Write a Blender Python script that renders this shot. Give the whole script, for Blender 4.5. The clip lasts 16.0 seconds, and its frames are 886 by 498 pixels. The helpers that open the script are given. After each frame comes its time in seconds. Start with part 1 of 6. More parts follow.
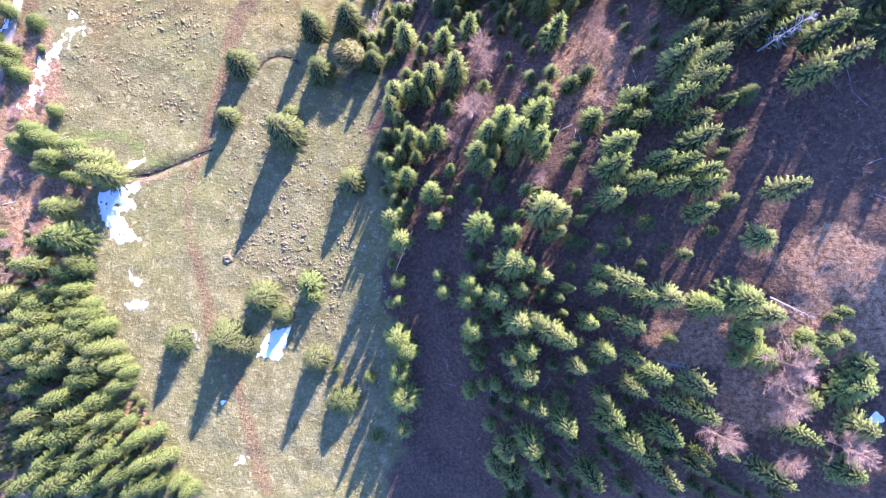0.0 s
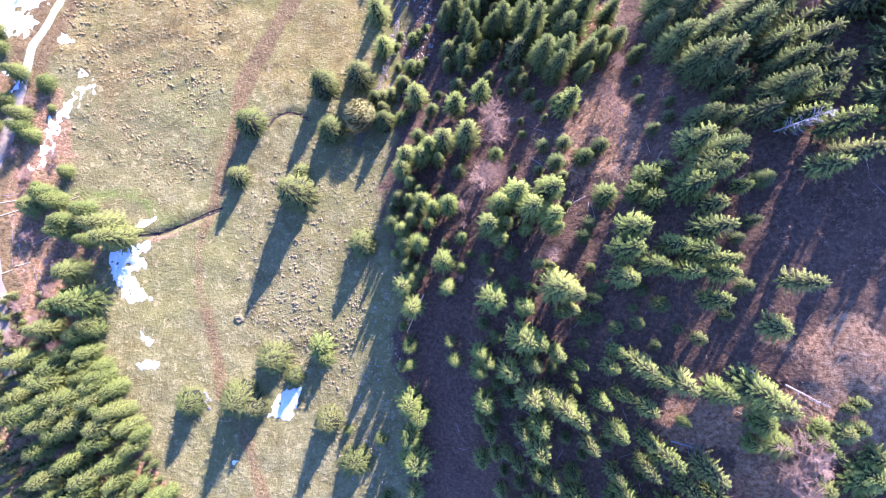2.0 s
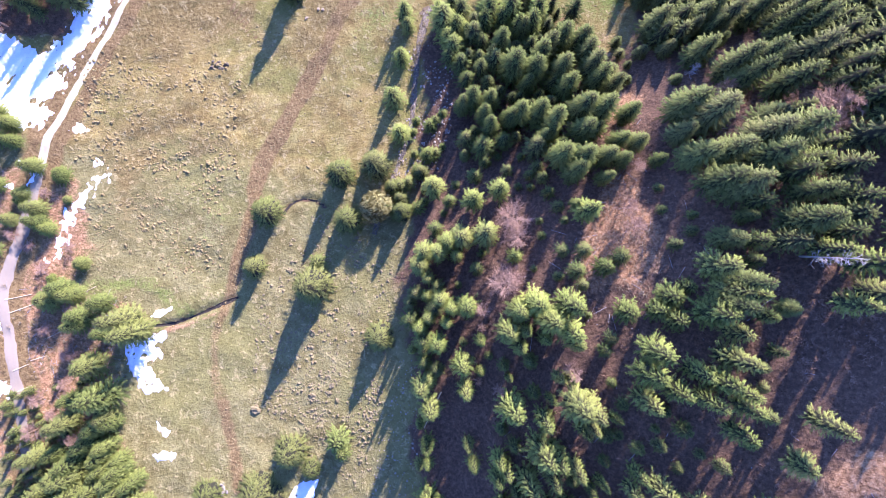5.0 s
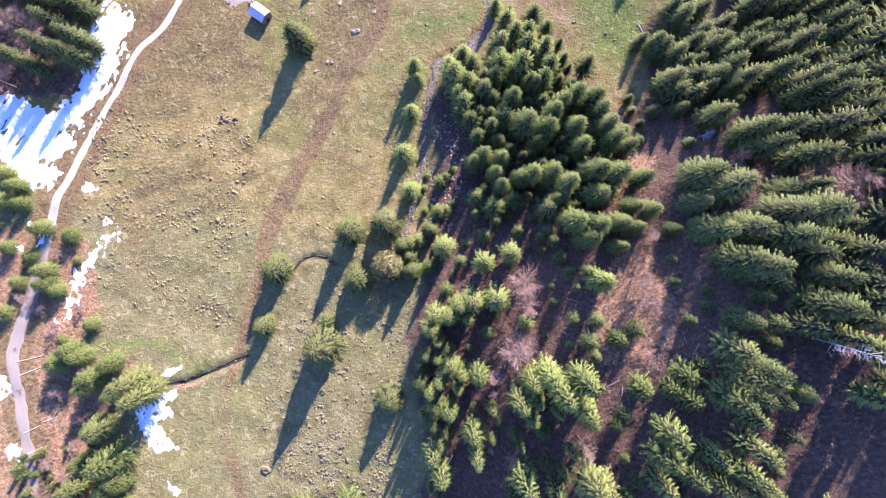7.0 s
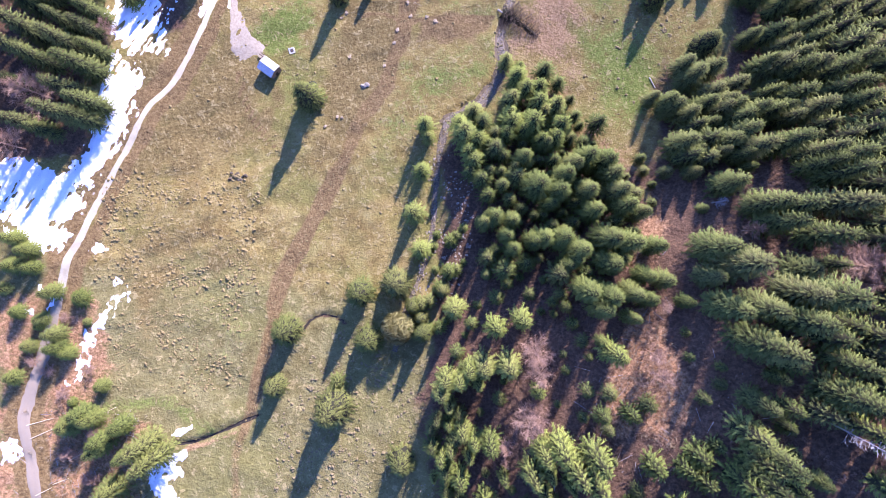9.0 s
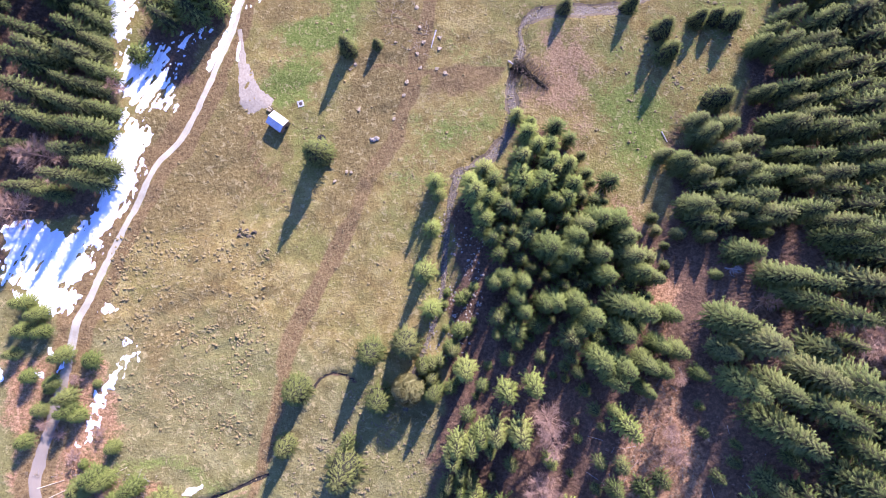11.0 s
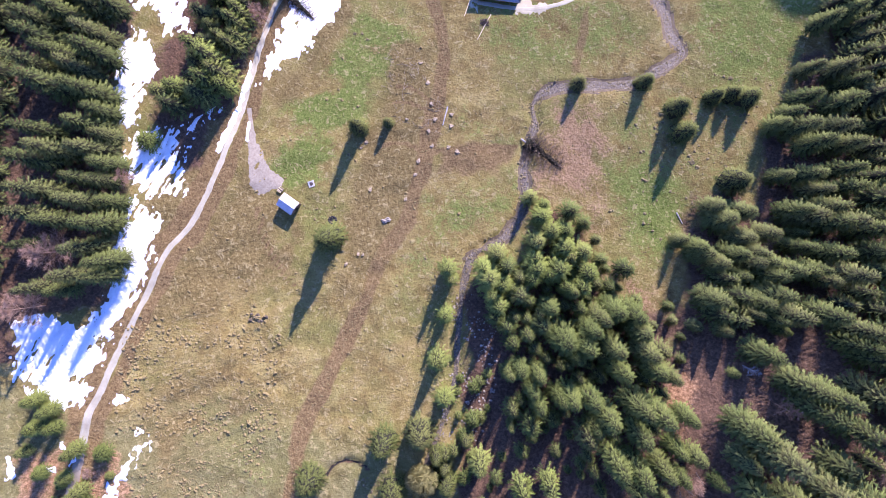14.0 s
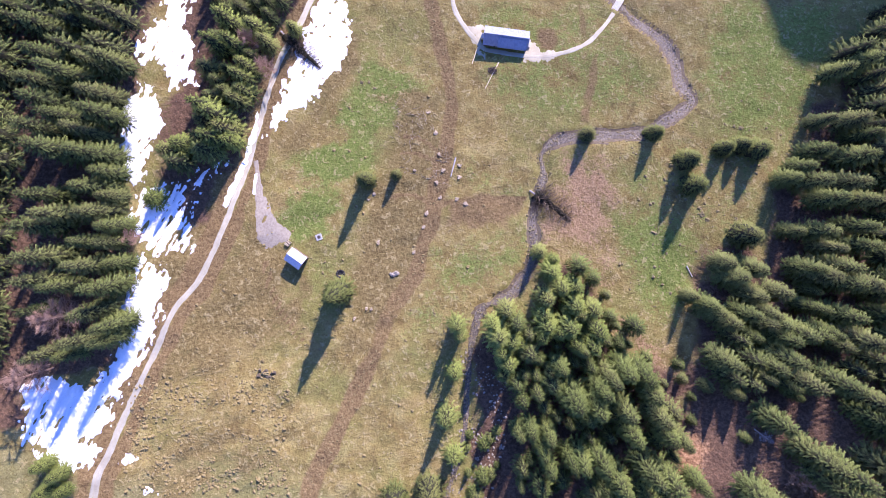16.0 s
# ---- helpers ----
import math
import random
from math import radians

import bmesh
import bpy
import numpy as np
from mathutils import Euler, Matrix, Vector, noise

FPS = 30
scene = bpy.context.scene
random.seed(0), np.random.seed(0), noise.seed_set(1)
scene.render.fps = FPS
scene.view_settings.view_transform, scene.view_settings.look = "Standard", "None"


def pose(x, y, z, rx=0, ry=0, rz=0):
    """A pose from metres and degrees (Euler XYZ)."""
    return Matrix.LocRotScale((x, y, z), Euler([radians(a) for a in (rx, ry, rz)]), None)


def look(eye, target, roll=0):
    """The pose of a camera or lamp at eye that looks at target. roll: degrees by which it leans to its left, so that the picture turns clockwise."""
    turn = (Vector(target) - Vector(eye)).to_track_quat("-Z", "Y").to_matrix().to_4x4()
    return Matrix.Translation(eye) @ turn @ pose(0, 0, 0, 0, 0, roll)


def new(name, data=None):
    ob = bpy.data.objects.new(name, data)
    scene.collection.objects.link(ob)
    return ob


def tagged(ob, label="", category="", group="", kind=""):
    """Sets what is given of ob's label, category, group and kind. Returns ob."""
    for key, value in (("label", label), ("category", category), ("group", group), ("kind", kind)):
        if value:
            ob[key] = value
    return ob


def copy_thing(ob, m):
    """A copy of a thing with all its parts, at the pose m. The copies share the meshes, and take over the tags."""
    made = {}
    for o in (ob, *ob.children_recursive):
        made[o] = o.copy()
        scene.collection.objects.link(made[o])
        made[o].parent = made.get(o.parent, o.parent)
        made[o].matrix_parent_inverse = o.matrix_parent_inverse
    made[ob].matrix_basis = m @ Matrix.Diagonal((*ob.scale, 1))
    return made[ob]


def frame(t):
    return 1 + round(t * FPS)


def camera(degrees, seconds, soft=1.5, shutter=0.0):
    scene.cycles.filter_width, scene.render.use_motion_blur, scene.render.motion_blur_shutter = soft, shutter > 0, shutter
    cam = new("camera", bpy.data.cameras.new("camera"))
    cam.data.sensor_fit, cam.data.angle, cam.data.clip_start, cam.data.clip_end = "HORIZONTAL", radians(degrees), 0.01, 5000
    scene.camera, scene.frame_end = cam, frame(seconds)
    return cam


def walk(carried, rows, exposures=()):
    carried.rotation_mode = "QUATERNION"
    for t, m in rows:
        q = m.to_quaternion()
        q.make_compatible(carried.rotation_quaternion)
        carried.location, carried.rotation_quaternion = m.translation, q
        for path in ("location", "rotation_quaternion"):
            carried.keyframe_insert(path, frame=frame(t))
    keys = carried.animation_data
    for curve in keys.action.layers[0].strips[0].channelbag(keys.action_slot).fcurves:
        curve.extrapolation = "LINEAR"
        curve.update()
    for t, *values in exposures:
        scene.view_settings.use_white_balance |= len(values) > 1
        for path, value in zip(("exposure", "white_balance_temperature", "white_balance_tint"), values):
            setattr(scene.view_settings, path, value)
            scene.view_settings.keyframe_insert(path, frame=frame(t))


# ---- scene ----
cam = camera(67.7, 16.0, soft=0.4)
METRES, EYE, TILT, LEAN, TURN = 150.0, 165.0, -87.75, 0.0, 0.0
ROWS = [
    (0.0, 0.0, 0.0, 0.0, -0.0, 0.0, -0.0),
    (0.5, -0.0036, 0.0011, 0.0313, 0.08, -0.15, -0.03),
    (1.0, -0.0069, 0.0024, 0.0639, 0.15, -0.36, -0.03),
    (1.5, -0.0102, 0.003, 0.0948, 0.27, -0.47, -0.07),
    (2.0, -0.0134, 0.0035, 0.1272, 0.34, -0.67, -0.05),
    (2.5, -0.0175, 0.0042, 0.1577, 0.42, -0.76, -0.08),
    (3.0, -0.0214, 0.0052, 0.1903, 0.47, -0.97, -0.09),
    (3.5, -0.0256, 0.0069, 0.2215, 0.52, -1.1, -0.09),
    (4.0, -0.0296, 0.0093, 0.2525, 0.6, -1.2, -0.12),
    (4.5, -0.0339, 0.0121, 0.2841, 0.65, -1.32, -0.16),
    (7.0, -0.0533, 0.0246, 0.4392, 0.94, -2.05, -0.14),
    (7.5, -0.0563, 0.0272, 0.4697, 1.03, -2.17, -0.15),
    (8.0, -0.0602, 0.0292, 0.4999, 1.11, -2.26, -0.16),
    (8.5, -0.0645, 0.0311, 0.5306, 1.14, -2.36, -0.18),
    (9.0, -0.0682, 0.0341, 0.5622, 1.2, -2.51, -0.16),
    (11.5, -0.0869, 0.0513, 0.7177, 1.49, -3.28, -0.13),
    (12.0, -0.0902, 0.0552, 0.7477, 1.53, -3.41, -0.07),
    (12.5, -0.0941, 0.059, 0.7787, 1.57, -3.59, -0.04),
    (13.0, -0.0977, 0.0631, 0.8073, 1.62, -3.64, -0.0),
    (13.5, -0.1012, 0.0673, 0.8384, 1.65, -3.81, 0.02),
    (14.0, -0.1048, 0.0708, 0.8684, 1.62, -3.93, 0.01),
    (14.5, -0.1085, 0.0743, 0.8982, 1.67, -4.11, 0.04),
    (15.0, -0.1117, 0.0787, 0.9285, 1.68, -4.26, 0.09),
    (15.5, -0.1171, 0.0824, 0.9586, 1.64, -4.43, 0.13),
    (16.0, -0.1206, 0.0861, 0.9882, 1.67, -4.55, 0.18),
]
walk(cam, [(t, pose(0, 0, EYE, TILT, LEAN, TURN) @ pose(METRES * x, METRES * y, METRES * z, 90 + pitch, roll, yaw)) for t, x, y, z, yaw, pitch, roll in ROWS],
     [(0.0, 2.13, 5230, 41), (5.0, 1.79, 5400, 41), (11.0, 1.34, 5450, 41), (16.0, 1.1, 5450, 41)])

# ---- daylight: low spring sun over the valley, clear sky ----
SUN_AZIMUTH, SUN_HEIGHT = 67.3, 25.4
sun_way = Vector((math.cos(radians(SUN_AZIMUTH)) * math.cos(radians(SUN_HEIGHT)),
                  math.sin(radians(SUN_AZIMUTH)) * math.cos(radians(SUN_HEIGHT)), math.sin(radians(SUN_HEIGHT))))
sun_data = bpy.data.lights.new("sun", "SUN")
sun_data.energy, sun_data.angle, sun_data.color = 5.0, radians(0.53), (1.0, 0.905, 0.71)
sun = new("sun", sun_data)
sun.matrix_basis = look(sun_way * 600, (0, 0, 0))
world = bpy.data.worlds.new("world")
scene.world = world
world.use_nodes = True
sky = world.node_tree.nodes.new("ShaderNodeTexSky")
sky.sky_type, sky.sun_disc = "NISHITA", False
sky.sun_elevation, sky.sun_rotation = radians(SUN_HEIGHT), radians(90 - SUN_AZIMUTH)
sky.altitude, sky.air_density, sky.dust_density, sky.ozone_density = 1100, 1.0, 0.3, 3.0
deep = world.node_tree.nodes.new("ShaderNodeMixRGB")
deep.blend_type = "MULTIPLY"
deep.inputs[0].default_value, deep.inputs[2].default_value = 1.0, (0.80, 0.93, 1.18, 1.0)
world.node_tree.links.new(sky.outputs[0], deep.inputs[1])
world.node_tree.links.new(deep.outputs[0], world.node_tree.nodes["Background"].inputs[0])
world.node_tree.nodes["Background"].inputs[1].default_value = 0.155

# ---- materials ----
class Mat:
    """A short hand for node materials."""

    def __init__(self, name, rough=0.9, metal=0.0, spec=0.2):
        self.m = bpy.data.materials.new(name)
        self.m.use_nodes = True
        self.t = self.m.node_tree
        self.b = self.t.nodes["Principled BSDF"]
        self.b.inputs["Roughness"].default_value = rough
        self.b.inputs["Metallic"].default_value = metal
        self.b.inputs["Specular IOR Level"].default_value = spec

    def n(self, kind, **sets):
        node = self.t.nodes.new("ShaderNode" + kind)
        for k, v in sets.items():
            node.inputs[k].default_value = v
        return node

    def link(self, a, b):
        self.t.links.new(a, b)

    def coords(self):
        return self.n("TexCoord").outputs["Object"]

    def noise(self, scale, detail=4.0, rough=0.6, at=None, dist=0.0):
        nd = self.n("TexNoise", Scale=scale, Detail=detail, Roughness=rough, Distortion=dist)
        self.link(at or self.coords(), nd.inputs["Vector"])
        return nd.outputs["Fac"]

    def ramp(self, fac, stops):
        r = self.n("ValToRGB")
        e = r.color_ramp.elements
        while len(e) < len(stops):
            e.new(0.5)
        for el, (p, c) in zip(e, stops):
            el.position, el.color = p, (*c, 1)
        self.link(fac, r.inputs["Fac"])
        return r.outputs["Color"]

    def step(self, fac, lo, hi):
        r = self.n("MapRange")
        r.interpolation_type = "SMOOTHSTEP"
        r.inputs["From Min"].default_value, r.inputs["From Max"].default_value = lo, hi
        self.link(fac, r.inputs["Value"])
        return r.outputs["Result"]

    def math(self, op, a, b):
        nd = self.n("Math")
        nd.operation = op
        for i, v in enumerate((a, b)):
            if isinstance(v, (int, float)):
                nd.inputs[i].default_value = v
            else:
                self.link(v, nd.inputs[i])
        return nd.outputs[0]

    def mix(self, fac, a, b, mode="MIX"):
        nd = self.n("MixRGB")
        nd.blend_type = mode
        for i, v in zip((0, 1, 2), (fac, a, b)):
            if isinstance(v, (int, float)):
                nd.inputs[i].default_value = v
            elif isinstance(v, tuple):
                nd.inputs[i].default_value = (*v, 1)
            else:
                self.link(v, nd.inputs[i])
        return nd.outputs[0]

    def bump(self, height, strength=0.5, dist=0.1):
        nd = self.n("Bump", Strength=strength, Distance=dist)
        self.link(height, nd.inputs["Height"])
        self.link(nd.outputs[0], self.b.inputs["Normal"])

    def done(self, colour, through_light=0.0):
        self.link(colour, self.b.inputs["Base Color"])
        if through_light:
            tr = self.n("BsdfTranslucent")
            self.link(colour, tr.inputs["Color"])
            mx = self.n("MixShader", Fac=through_light)
            self.link(self.b.outputs[0], mx.inputs[1])
            self.link(tr.outputs[0], mx.inputs[2])
            self.link(mx.outputs[0], self.t.nodes["Material Output"].inputs["Surface"])
        return self.m


def ground_material():
    g = Mat("ground", rough=0.95, spec=0.1)
    g.b.inputs["Diffuse Roughness"].default_value = 1.0
    a = g.n("Attribute"); a.attribute_name = "zone"
    z = g.n("SeparateColor"); g.link(a.outputs["Color"], z.inputs[0])
    a2 = g.n("Attribute"); a2.attribute_name = "soil"
    s = g.n("SeparateColor"); g.link(a2.outputs["Color"], s.inputs[0])
    co = g.coords()
    big, mid, fine, tiny = g.noise(0.035, 5, 0.6, co), g.noise(0.22, 5, 0.65, co), g.noise(1.1, 5, 0.7, co), g.noise(4.5, 3, 0.7, co)
    # dry spring grass: straw, olive and a little earth
    c = g.ramp(mid, [(0.3, (0.189, 0.131, 0.0435)), (0.5, (0.291, 0.225, 0.0748)), (0.72, (0.377, 0.315, 0.117))])
    c = g.mix(g.math("MULTIPLY", g.step(big, 0.44, 0.62), 0.8), c, (0.219, 0.211, 0.0592))
    straw = g.ramp(mid, [(0.3, (0.157, 0.13, 0.046)), (0.5, (0.222, 0.197, 0.078)), (0.72, (0.306, 0.276, 0.118))])
    straw = g.mix(g.math("MULTIPLY", g.step(big, 0.45, 0.6), 0.6), straw, (0.21, 0.197, 0.064))
    wave = g.noise(0.075, 6, 0.68, co, 1.6)
    c = g.mix(g.math("MULTIPLY", g.step(wave, 0.52, 0.64), 0.6), c, (0.306, 0.231, 0.0914))
    c = g.mix(g.math("MULTIPLY", g.step(wave, 0.46, 0.34), 0.55), c, (0.138, 0.0944, 0.0383))
    dry = g.math("ADD", a2.outputs["Alpha"], g.math("MULTIPLY", g.math("SUBTRACT", big, 0.5), 1.2))
    c = g.mix(g.step(dry, 0.3, 0.7), c, straw)
    c = g.mix(g.math("MULTIPLY", g.step(fine, 0.52, 0.72), 0.45), c, g.mix(1.0, c, (1.5, 1.48, 1.42), "MULTIPLY"))
    c = g.mix(g.math("MULTIPLY", g.step(fine, 0.47, 0.30), 0.4), c, g.mix(1.0, c, (0.5, 0.416, 0.42), "MULTIPLY"))

    def zone(c, mask, colours, edge=0.5):
        m = g.math("ADD", mask, g.math("MULTIPLY", g.math("SUBTRACT", mid, 0.5), edge))
        m = g.math("ADD", m, g.math("MULTIPLY", g.math("SUBTRACT", fine, 0.5), edge))
        m = g.step(m, 0.3, 0.7)
        k = g.ramp(g.math("ADD", g.math("MULTIPLY", fine, 0.75), g.math("MULTIPLY", tiny, 0.25)), [(0.36, colours[0]), (0.5, colours[1]), (0.64, colours[2])])
        return g.mix(m, c, k)

    c = zone(c, z.outputs[1], [(0.0918, 0.127, 0.0226), (0.168, 0.208, 0.0435), (0.267, 0.288, 0.0827)], 0.9)
    c = zone(c, z.outputs[2], [(0.116, 0.0815, 0.028), (0.209, 0.156, 0.058), (0.308, 0.241, 0.096)], 0.9)
    # pale tufts of last year's grass and olive tussocks between them
    tuft, hollow = g.noise(0.62, 5, 0.62, co, 0.9), g.noise(0.4, 5, 0.6, co, 1.4)
    c = g.mix(g.math("MULTIPLY", g.step(tuft, 0.54, 0.66), 0.65), c, (0.449, 0.37, 0.174))
    c = g.mix(g.math("MULTIPLY", g.step(hollow, 0.44, 0.33), 0.5), c, (0.133, 0.113, 0.0365))
    c = zone(c, s.outputs[0], [(0.225, 0.143, 0.068), (0.335, 0.22, 0.11), (0.435, 0.3, 0.168)], 1.1)
    c = zone(c, z.outputs[0], [(0.084, 0.052, 0.033), (0.142, 0.088, 0.054), (0.232, 0.142, 0.086)], 0.6)
    c = zone(c, s.outputs[1], [(0.13, 0.07, 0.034), (0.345, 0.198, 0.098), (0.53, 0.345, 0.19)], 0.8)
    c = zone(c, s.outputs[2], [(0.125, 0.081, 0.035), (0.22, 0.15, 0.064), (0.32, 0.228, 0.104)], 0.6)
    clods = g.n("TexVoronoi", Scale=1.15)
    g.link(co, clods.inputs["Vector"])
    lumps = g.math("MULTIPLY", g.math("SUBTRACT", 0.6, clods.outputs["Distance"]), g.step(mid, 0.38, 0.62))
    specks = g.n("TexVoronoi", Scale=2.6)
    g.link(co, specks.inputs["Vector"])
    sp = g.n("SeparateColor"); g.link(specks.outputs["Color"], sp.inputs[0])
    spot = g.step(specks.outputs["Distance"], 0.55, 0.2)
    c = g.mix(g.math("MULTIPLY", spot, g.step(sp.outputs[0], 0.84, 0.97)), c, g.mix(1.0, c, (1.4, 1.38, 1.34), "MULTIPLY"))
    c = g.mix(g.math("MULTIPLY", spot, g.step(sp.outputs[1], 0.86, 0.97)), c, g.mix(1.0, c, (0.6, 0.5, 0.48), "MULTIPLY"))
    relief = g.math("ADD", g.math("MULTIPLY", fine, 0.42), g.math("MULTIPLY", tiny, 0.12))
    relief = g.math("ADD", relief, g.math("MULTIPLY", g.math("ADD", tuft, hollow), 0.35))
    g.bump(g.math("ADD", relief, g.math("MULTIPLY", lumps, 0.08)), 1.0, 1.0)
    return g.done(c)


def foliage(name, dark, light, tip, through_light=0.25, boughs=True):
    """Needles: dark brownish inside the crown as painted shade, green outwards, fresh yellow-green twig ends brightened
    as if sunlit.
    """
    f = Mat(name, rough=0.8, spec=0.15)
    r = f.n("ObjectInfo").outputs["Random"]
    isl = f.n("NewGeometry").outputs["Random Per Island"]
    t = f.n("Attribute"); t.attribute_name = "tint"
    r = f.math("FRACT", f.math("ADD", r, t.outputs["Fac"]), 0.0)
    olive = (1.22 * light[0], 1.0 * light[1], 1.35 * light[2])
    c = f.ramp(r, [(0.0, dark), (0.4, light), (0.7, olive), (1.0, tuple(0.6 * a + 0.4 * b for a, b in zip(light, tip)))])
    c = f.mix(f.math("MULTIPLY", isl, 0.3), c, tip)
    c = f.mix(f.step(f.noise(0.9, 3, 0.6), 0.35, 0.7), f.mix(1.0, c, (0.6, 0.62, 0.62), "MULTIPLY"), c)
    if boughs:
        # Shade inside the crown and brighter twig ends are put into the colour.
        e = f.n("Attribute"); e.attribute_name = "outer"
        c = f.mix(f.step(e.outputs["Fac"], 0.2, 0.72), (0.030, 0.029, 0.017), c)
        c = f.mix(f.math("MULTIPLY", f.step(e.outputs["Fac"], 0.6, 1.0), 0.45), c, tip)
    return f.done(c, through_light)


def bark(name, lo, hi, scale=3.0):
    m = Mat(name, rough=0.9)
    v = m.noise(scale, 5, 0.7)
    m.bump(v, 0.6, 0.05)
    return m.done(m.ramp(v, [(0.3, lo), (0.7, hi)]))


def stone(name, lo, mid, hi):
    m = Mat(name, rough=0.85)
    v, w = m.noise(1.5, 6, 0.7), m.noise(9.0, 4, 0.7)
    c = m.ramp(v, [(0.3, lo), (0.5, mid), (0.7, hi)])
    c = m.mix(m.math("MULTIPLY", m.n("NewGeometry").outputs["Random Per Island"], 0.5), c, mid)
    m.bump(w, 0.6, 0.08)
    return m.done(c)


def snow_material():
    m = Mat("snow", rough=0.55, spec=0.3)
    v, w, d = m.noise(0.5, 5, 0.6), m.noise(2.5, 5, 0.7), m.noise(1.6, 6, 0.75)
    c = m.ramp(w, [(0.3, (0.78, 0.80, 0.84)), (0.6, (0.88, 0.89, 0.91))])
    c = m.mix(m.math("MULTIPLY", m.step(d, 0.60, 0.72), 0.55), c, (0.34, 0.29, 0.22))
    m.bump(m.math("ADD", v, m.math("MULTIPLY", w, 0.4)), 0.5, 0.4)
    return m.done(c)


def road_material():
    m = Mat("gravel_road", rough=0.95, spec=0.1)
    v, w = m.noise(0.35, 5, 0.65), m.noise(3.5, 4, 0.7)
    a = m.n("Attribute"); a.attribute_name = "across"
    k = a.outputs["Fac"]
    c = m.ramp(v, [(0.3, (0.31, 0.285, 0.20)), (0.55, (0.40, 0.375, 0.28)), (0.75, (0.48, 0.455, 0.36))])
    c = m.mix(m.math("MULTIPLY", m.step(k, 0.28, 0.0), 0.5), c, (0.40, 0.35, 0.225))
    c = m.mix(m.math("MULTIPLY", m.step(k, 0.75, 1.0), 0.6), c, (0.38, 0.31, 0.19))
    c = m.mix(m.math("MULTIPLY", m.step(w, 0.6, 0.35), 0.35), c, (0.33, 0.29, 0.21))
    at_y = m.n("SeparateXYZ"); m.link(m.coords(), at_y.inputs[0])
    mud = m.math("ADD", at_y.outputs[1], m.math("MULTIPLY", v, 40.0))
    c = m.mix(m.math("MULTIPLY", m.step(mud, 100.0, 80.0), 0.75), c, (0.27, 0.21, 0.155))
    m.bump(w, 0.5, 0.08)
    return m.done(c)


def stream_material():
    m = Mat("stream_water", rough=0.25, spec=0.3)
    w, k, q = m.noise(2.0, 6, 0.8, dist=0.4), m.noise(4.2, 4, 0.75), m.noise(0.25, 4, 0.6)
    c = m.ramp(w, [(0.34, (0.04, 0.034, 0.026)), (0.47, (0.12, 0.098, 0.072)), (0.58, (0.215, 0.18, 0.13)), (0.70, (0.46, 0.41, 0.32))])
    c = m.mix(m.math("MULTIPLY", m.step(q, 0.5, 0.65), 0.6), c, (0.15, 0.115, 0.085))
    m.link(m.ramp(k, [(0.4, (0.3, 0.3, 0.3)), (0.6, (0.9, 0.9, 0.9))]), m.b.inputs["Roughness"])
    m.bump(m.math("ADD", w, k), 0.8, 0.25)
    return m.done(c)


def roof_material(name, tint):
    m = Mat(name, rough=0.5, metal=0.0, spec=0.4)
    v = m.noise(1.2, 4, 0.6)
    wv = m.n("TexWave", Scale=3.2)
    wv.bands_direction = "X"
    m.link(m.coords(), wv.inputs["Vector"])
    m.bump(wv.outputs["Fac"], 0.35, 0.05)
    return m.done(m.mix(m.step(v, 0.35, 0.7), tint, tuple(x * 0.8 for x in tint)))


def boards(name, lo, hi):
    m = Mat(name, rough=0.85)
    wv = m.n("TexWave", Scale=2.4, Distortion=1.0)
    wv.bands_direction = "X"
    m.link(m.coords(), wv.inputs["Vector"])
    v = m.noise(2.0, 5, 0.7)
    m.bump(wv.outputs["Fac"], 0.5, 0.03)
    return m.done(m.mix(v, lo, hi))


M_GROUND = ground_material()
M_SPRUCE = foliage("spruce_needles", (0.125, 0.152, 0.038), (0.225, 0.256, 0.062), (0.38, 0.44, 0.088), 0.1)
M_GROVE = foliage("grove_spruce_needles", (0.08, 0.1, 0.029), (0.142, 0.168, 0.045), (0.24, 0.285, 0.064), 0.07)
# Darker copy of M_SPRUCE: shade among close trees is put into its colour.
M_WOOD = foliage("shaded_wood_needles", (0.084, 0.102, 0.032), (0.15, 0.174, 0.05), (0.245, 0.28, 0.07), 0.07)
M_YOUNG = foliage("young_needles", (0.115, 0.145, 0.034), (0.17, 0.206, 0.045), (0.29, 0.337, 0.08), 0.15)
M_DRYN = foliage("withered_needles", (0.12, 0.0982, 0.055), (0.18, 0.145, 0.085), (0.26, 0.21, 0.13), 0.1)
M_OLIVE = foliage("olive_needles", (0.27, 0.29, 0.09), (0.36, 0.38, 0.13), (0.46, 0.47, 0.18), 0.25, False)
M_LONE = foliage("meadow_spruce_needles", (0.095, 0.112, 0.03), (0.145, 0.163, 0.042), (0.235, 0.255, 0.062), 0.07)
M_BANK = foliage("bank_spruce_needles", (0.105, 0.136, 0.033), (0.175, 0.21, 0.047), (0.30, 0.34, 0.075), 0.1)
M_BARK = bark("spruce_bark", (0.07, 0.05, 0.04), (0.17, 0.13, 0.11))
M_TWIG = bark("bare_twigs", (0.26, 0.163, 0.108), (0.46, 0.3, 0.2), 0.8)
M_BRUSH = bark("dry_brushwood", (0.21, 0.165, 0.10), (0.40, 0.325, 0.215), 0.8)
M_DEAD = bark("dead_wood", (0.26, 0.235, 0.225), (0.46, 0.43, 0.41), 1.5)
M_LOG = bark("cut_log", (0.42, 0.33, 0.20), (0.66, 0.56, 0.38), 1.5)
M_STONE = stone("field_stone", (0.125, 0.095, 0.044), (0.215, 0.17, 0.082), (0.33, 0.275, 0.15))
M_CLOD = stone("earth_clod", (0.15, 0.108, 0.042), (0.25, 0.19, 0.078), (0.34, 0.27, 0.12))
M_SNOW = snow_material()
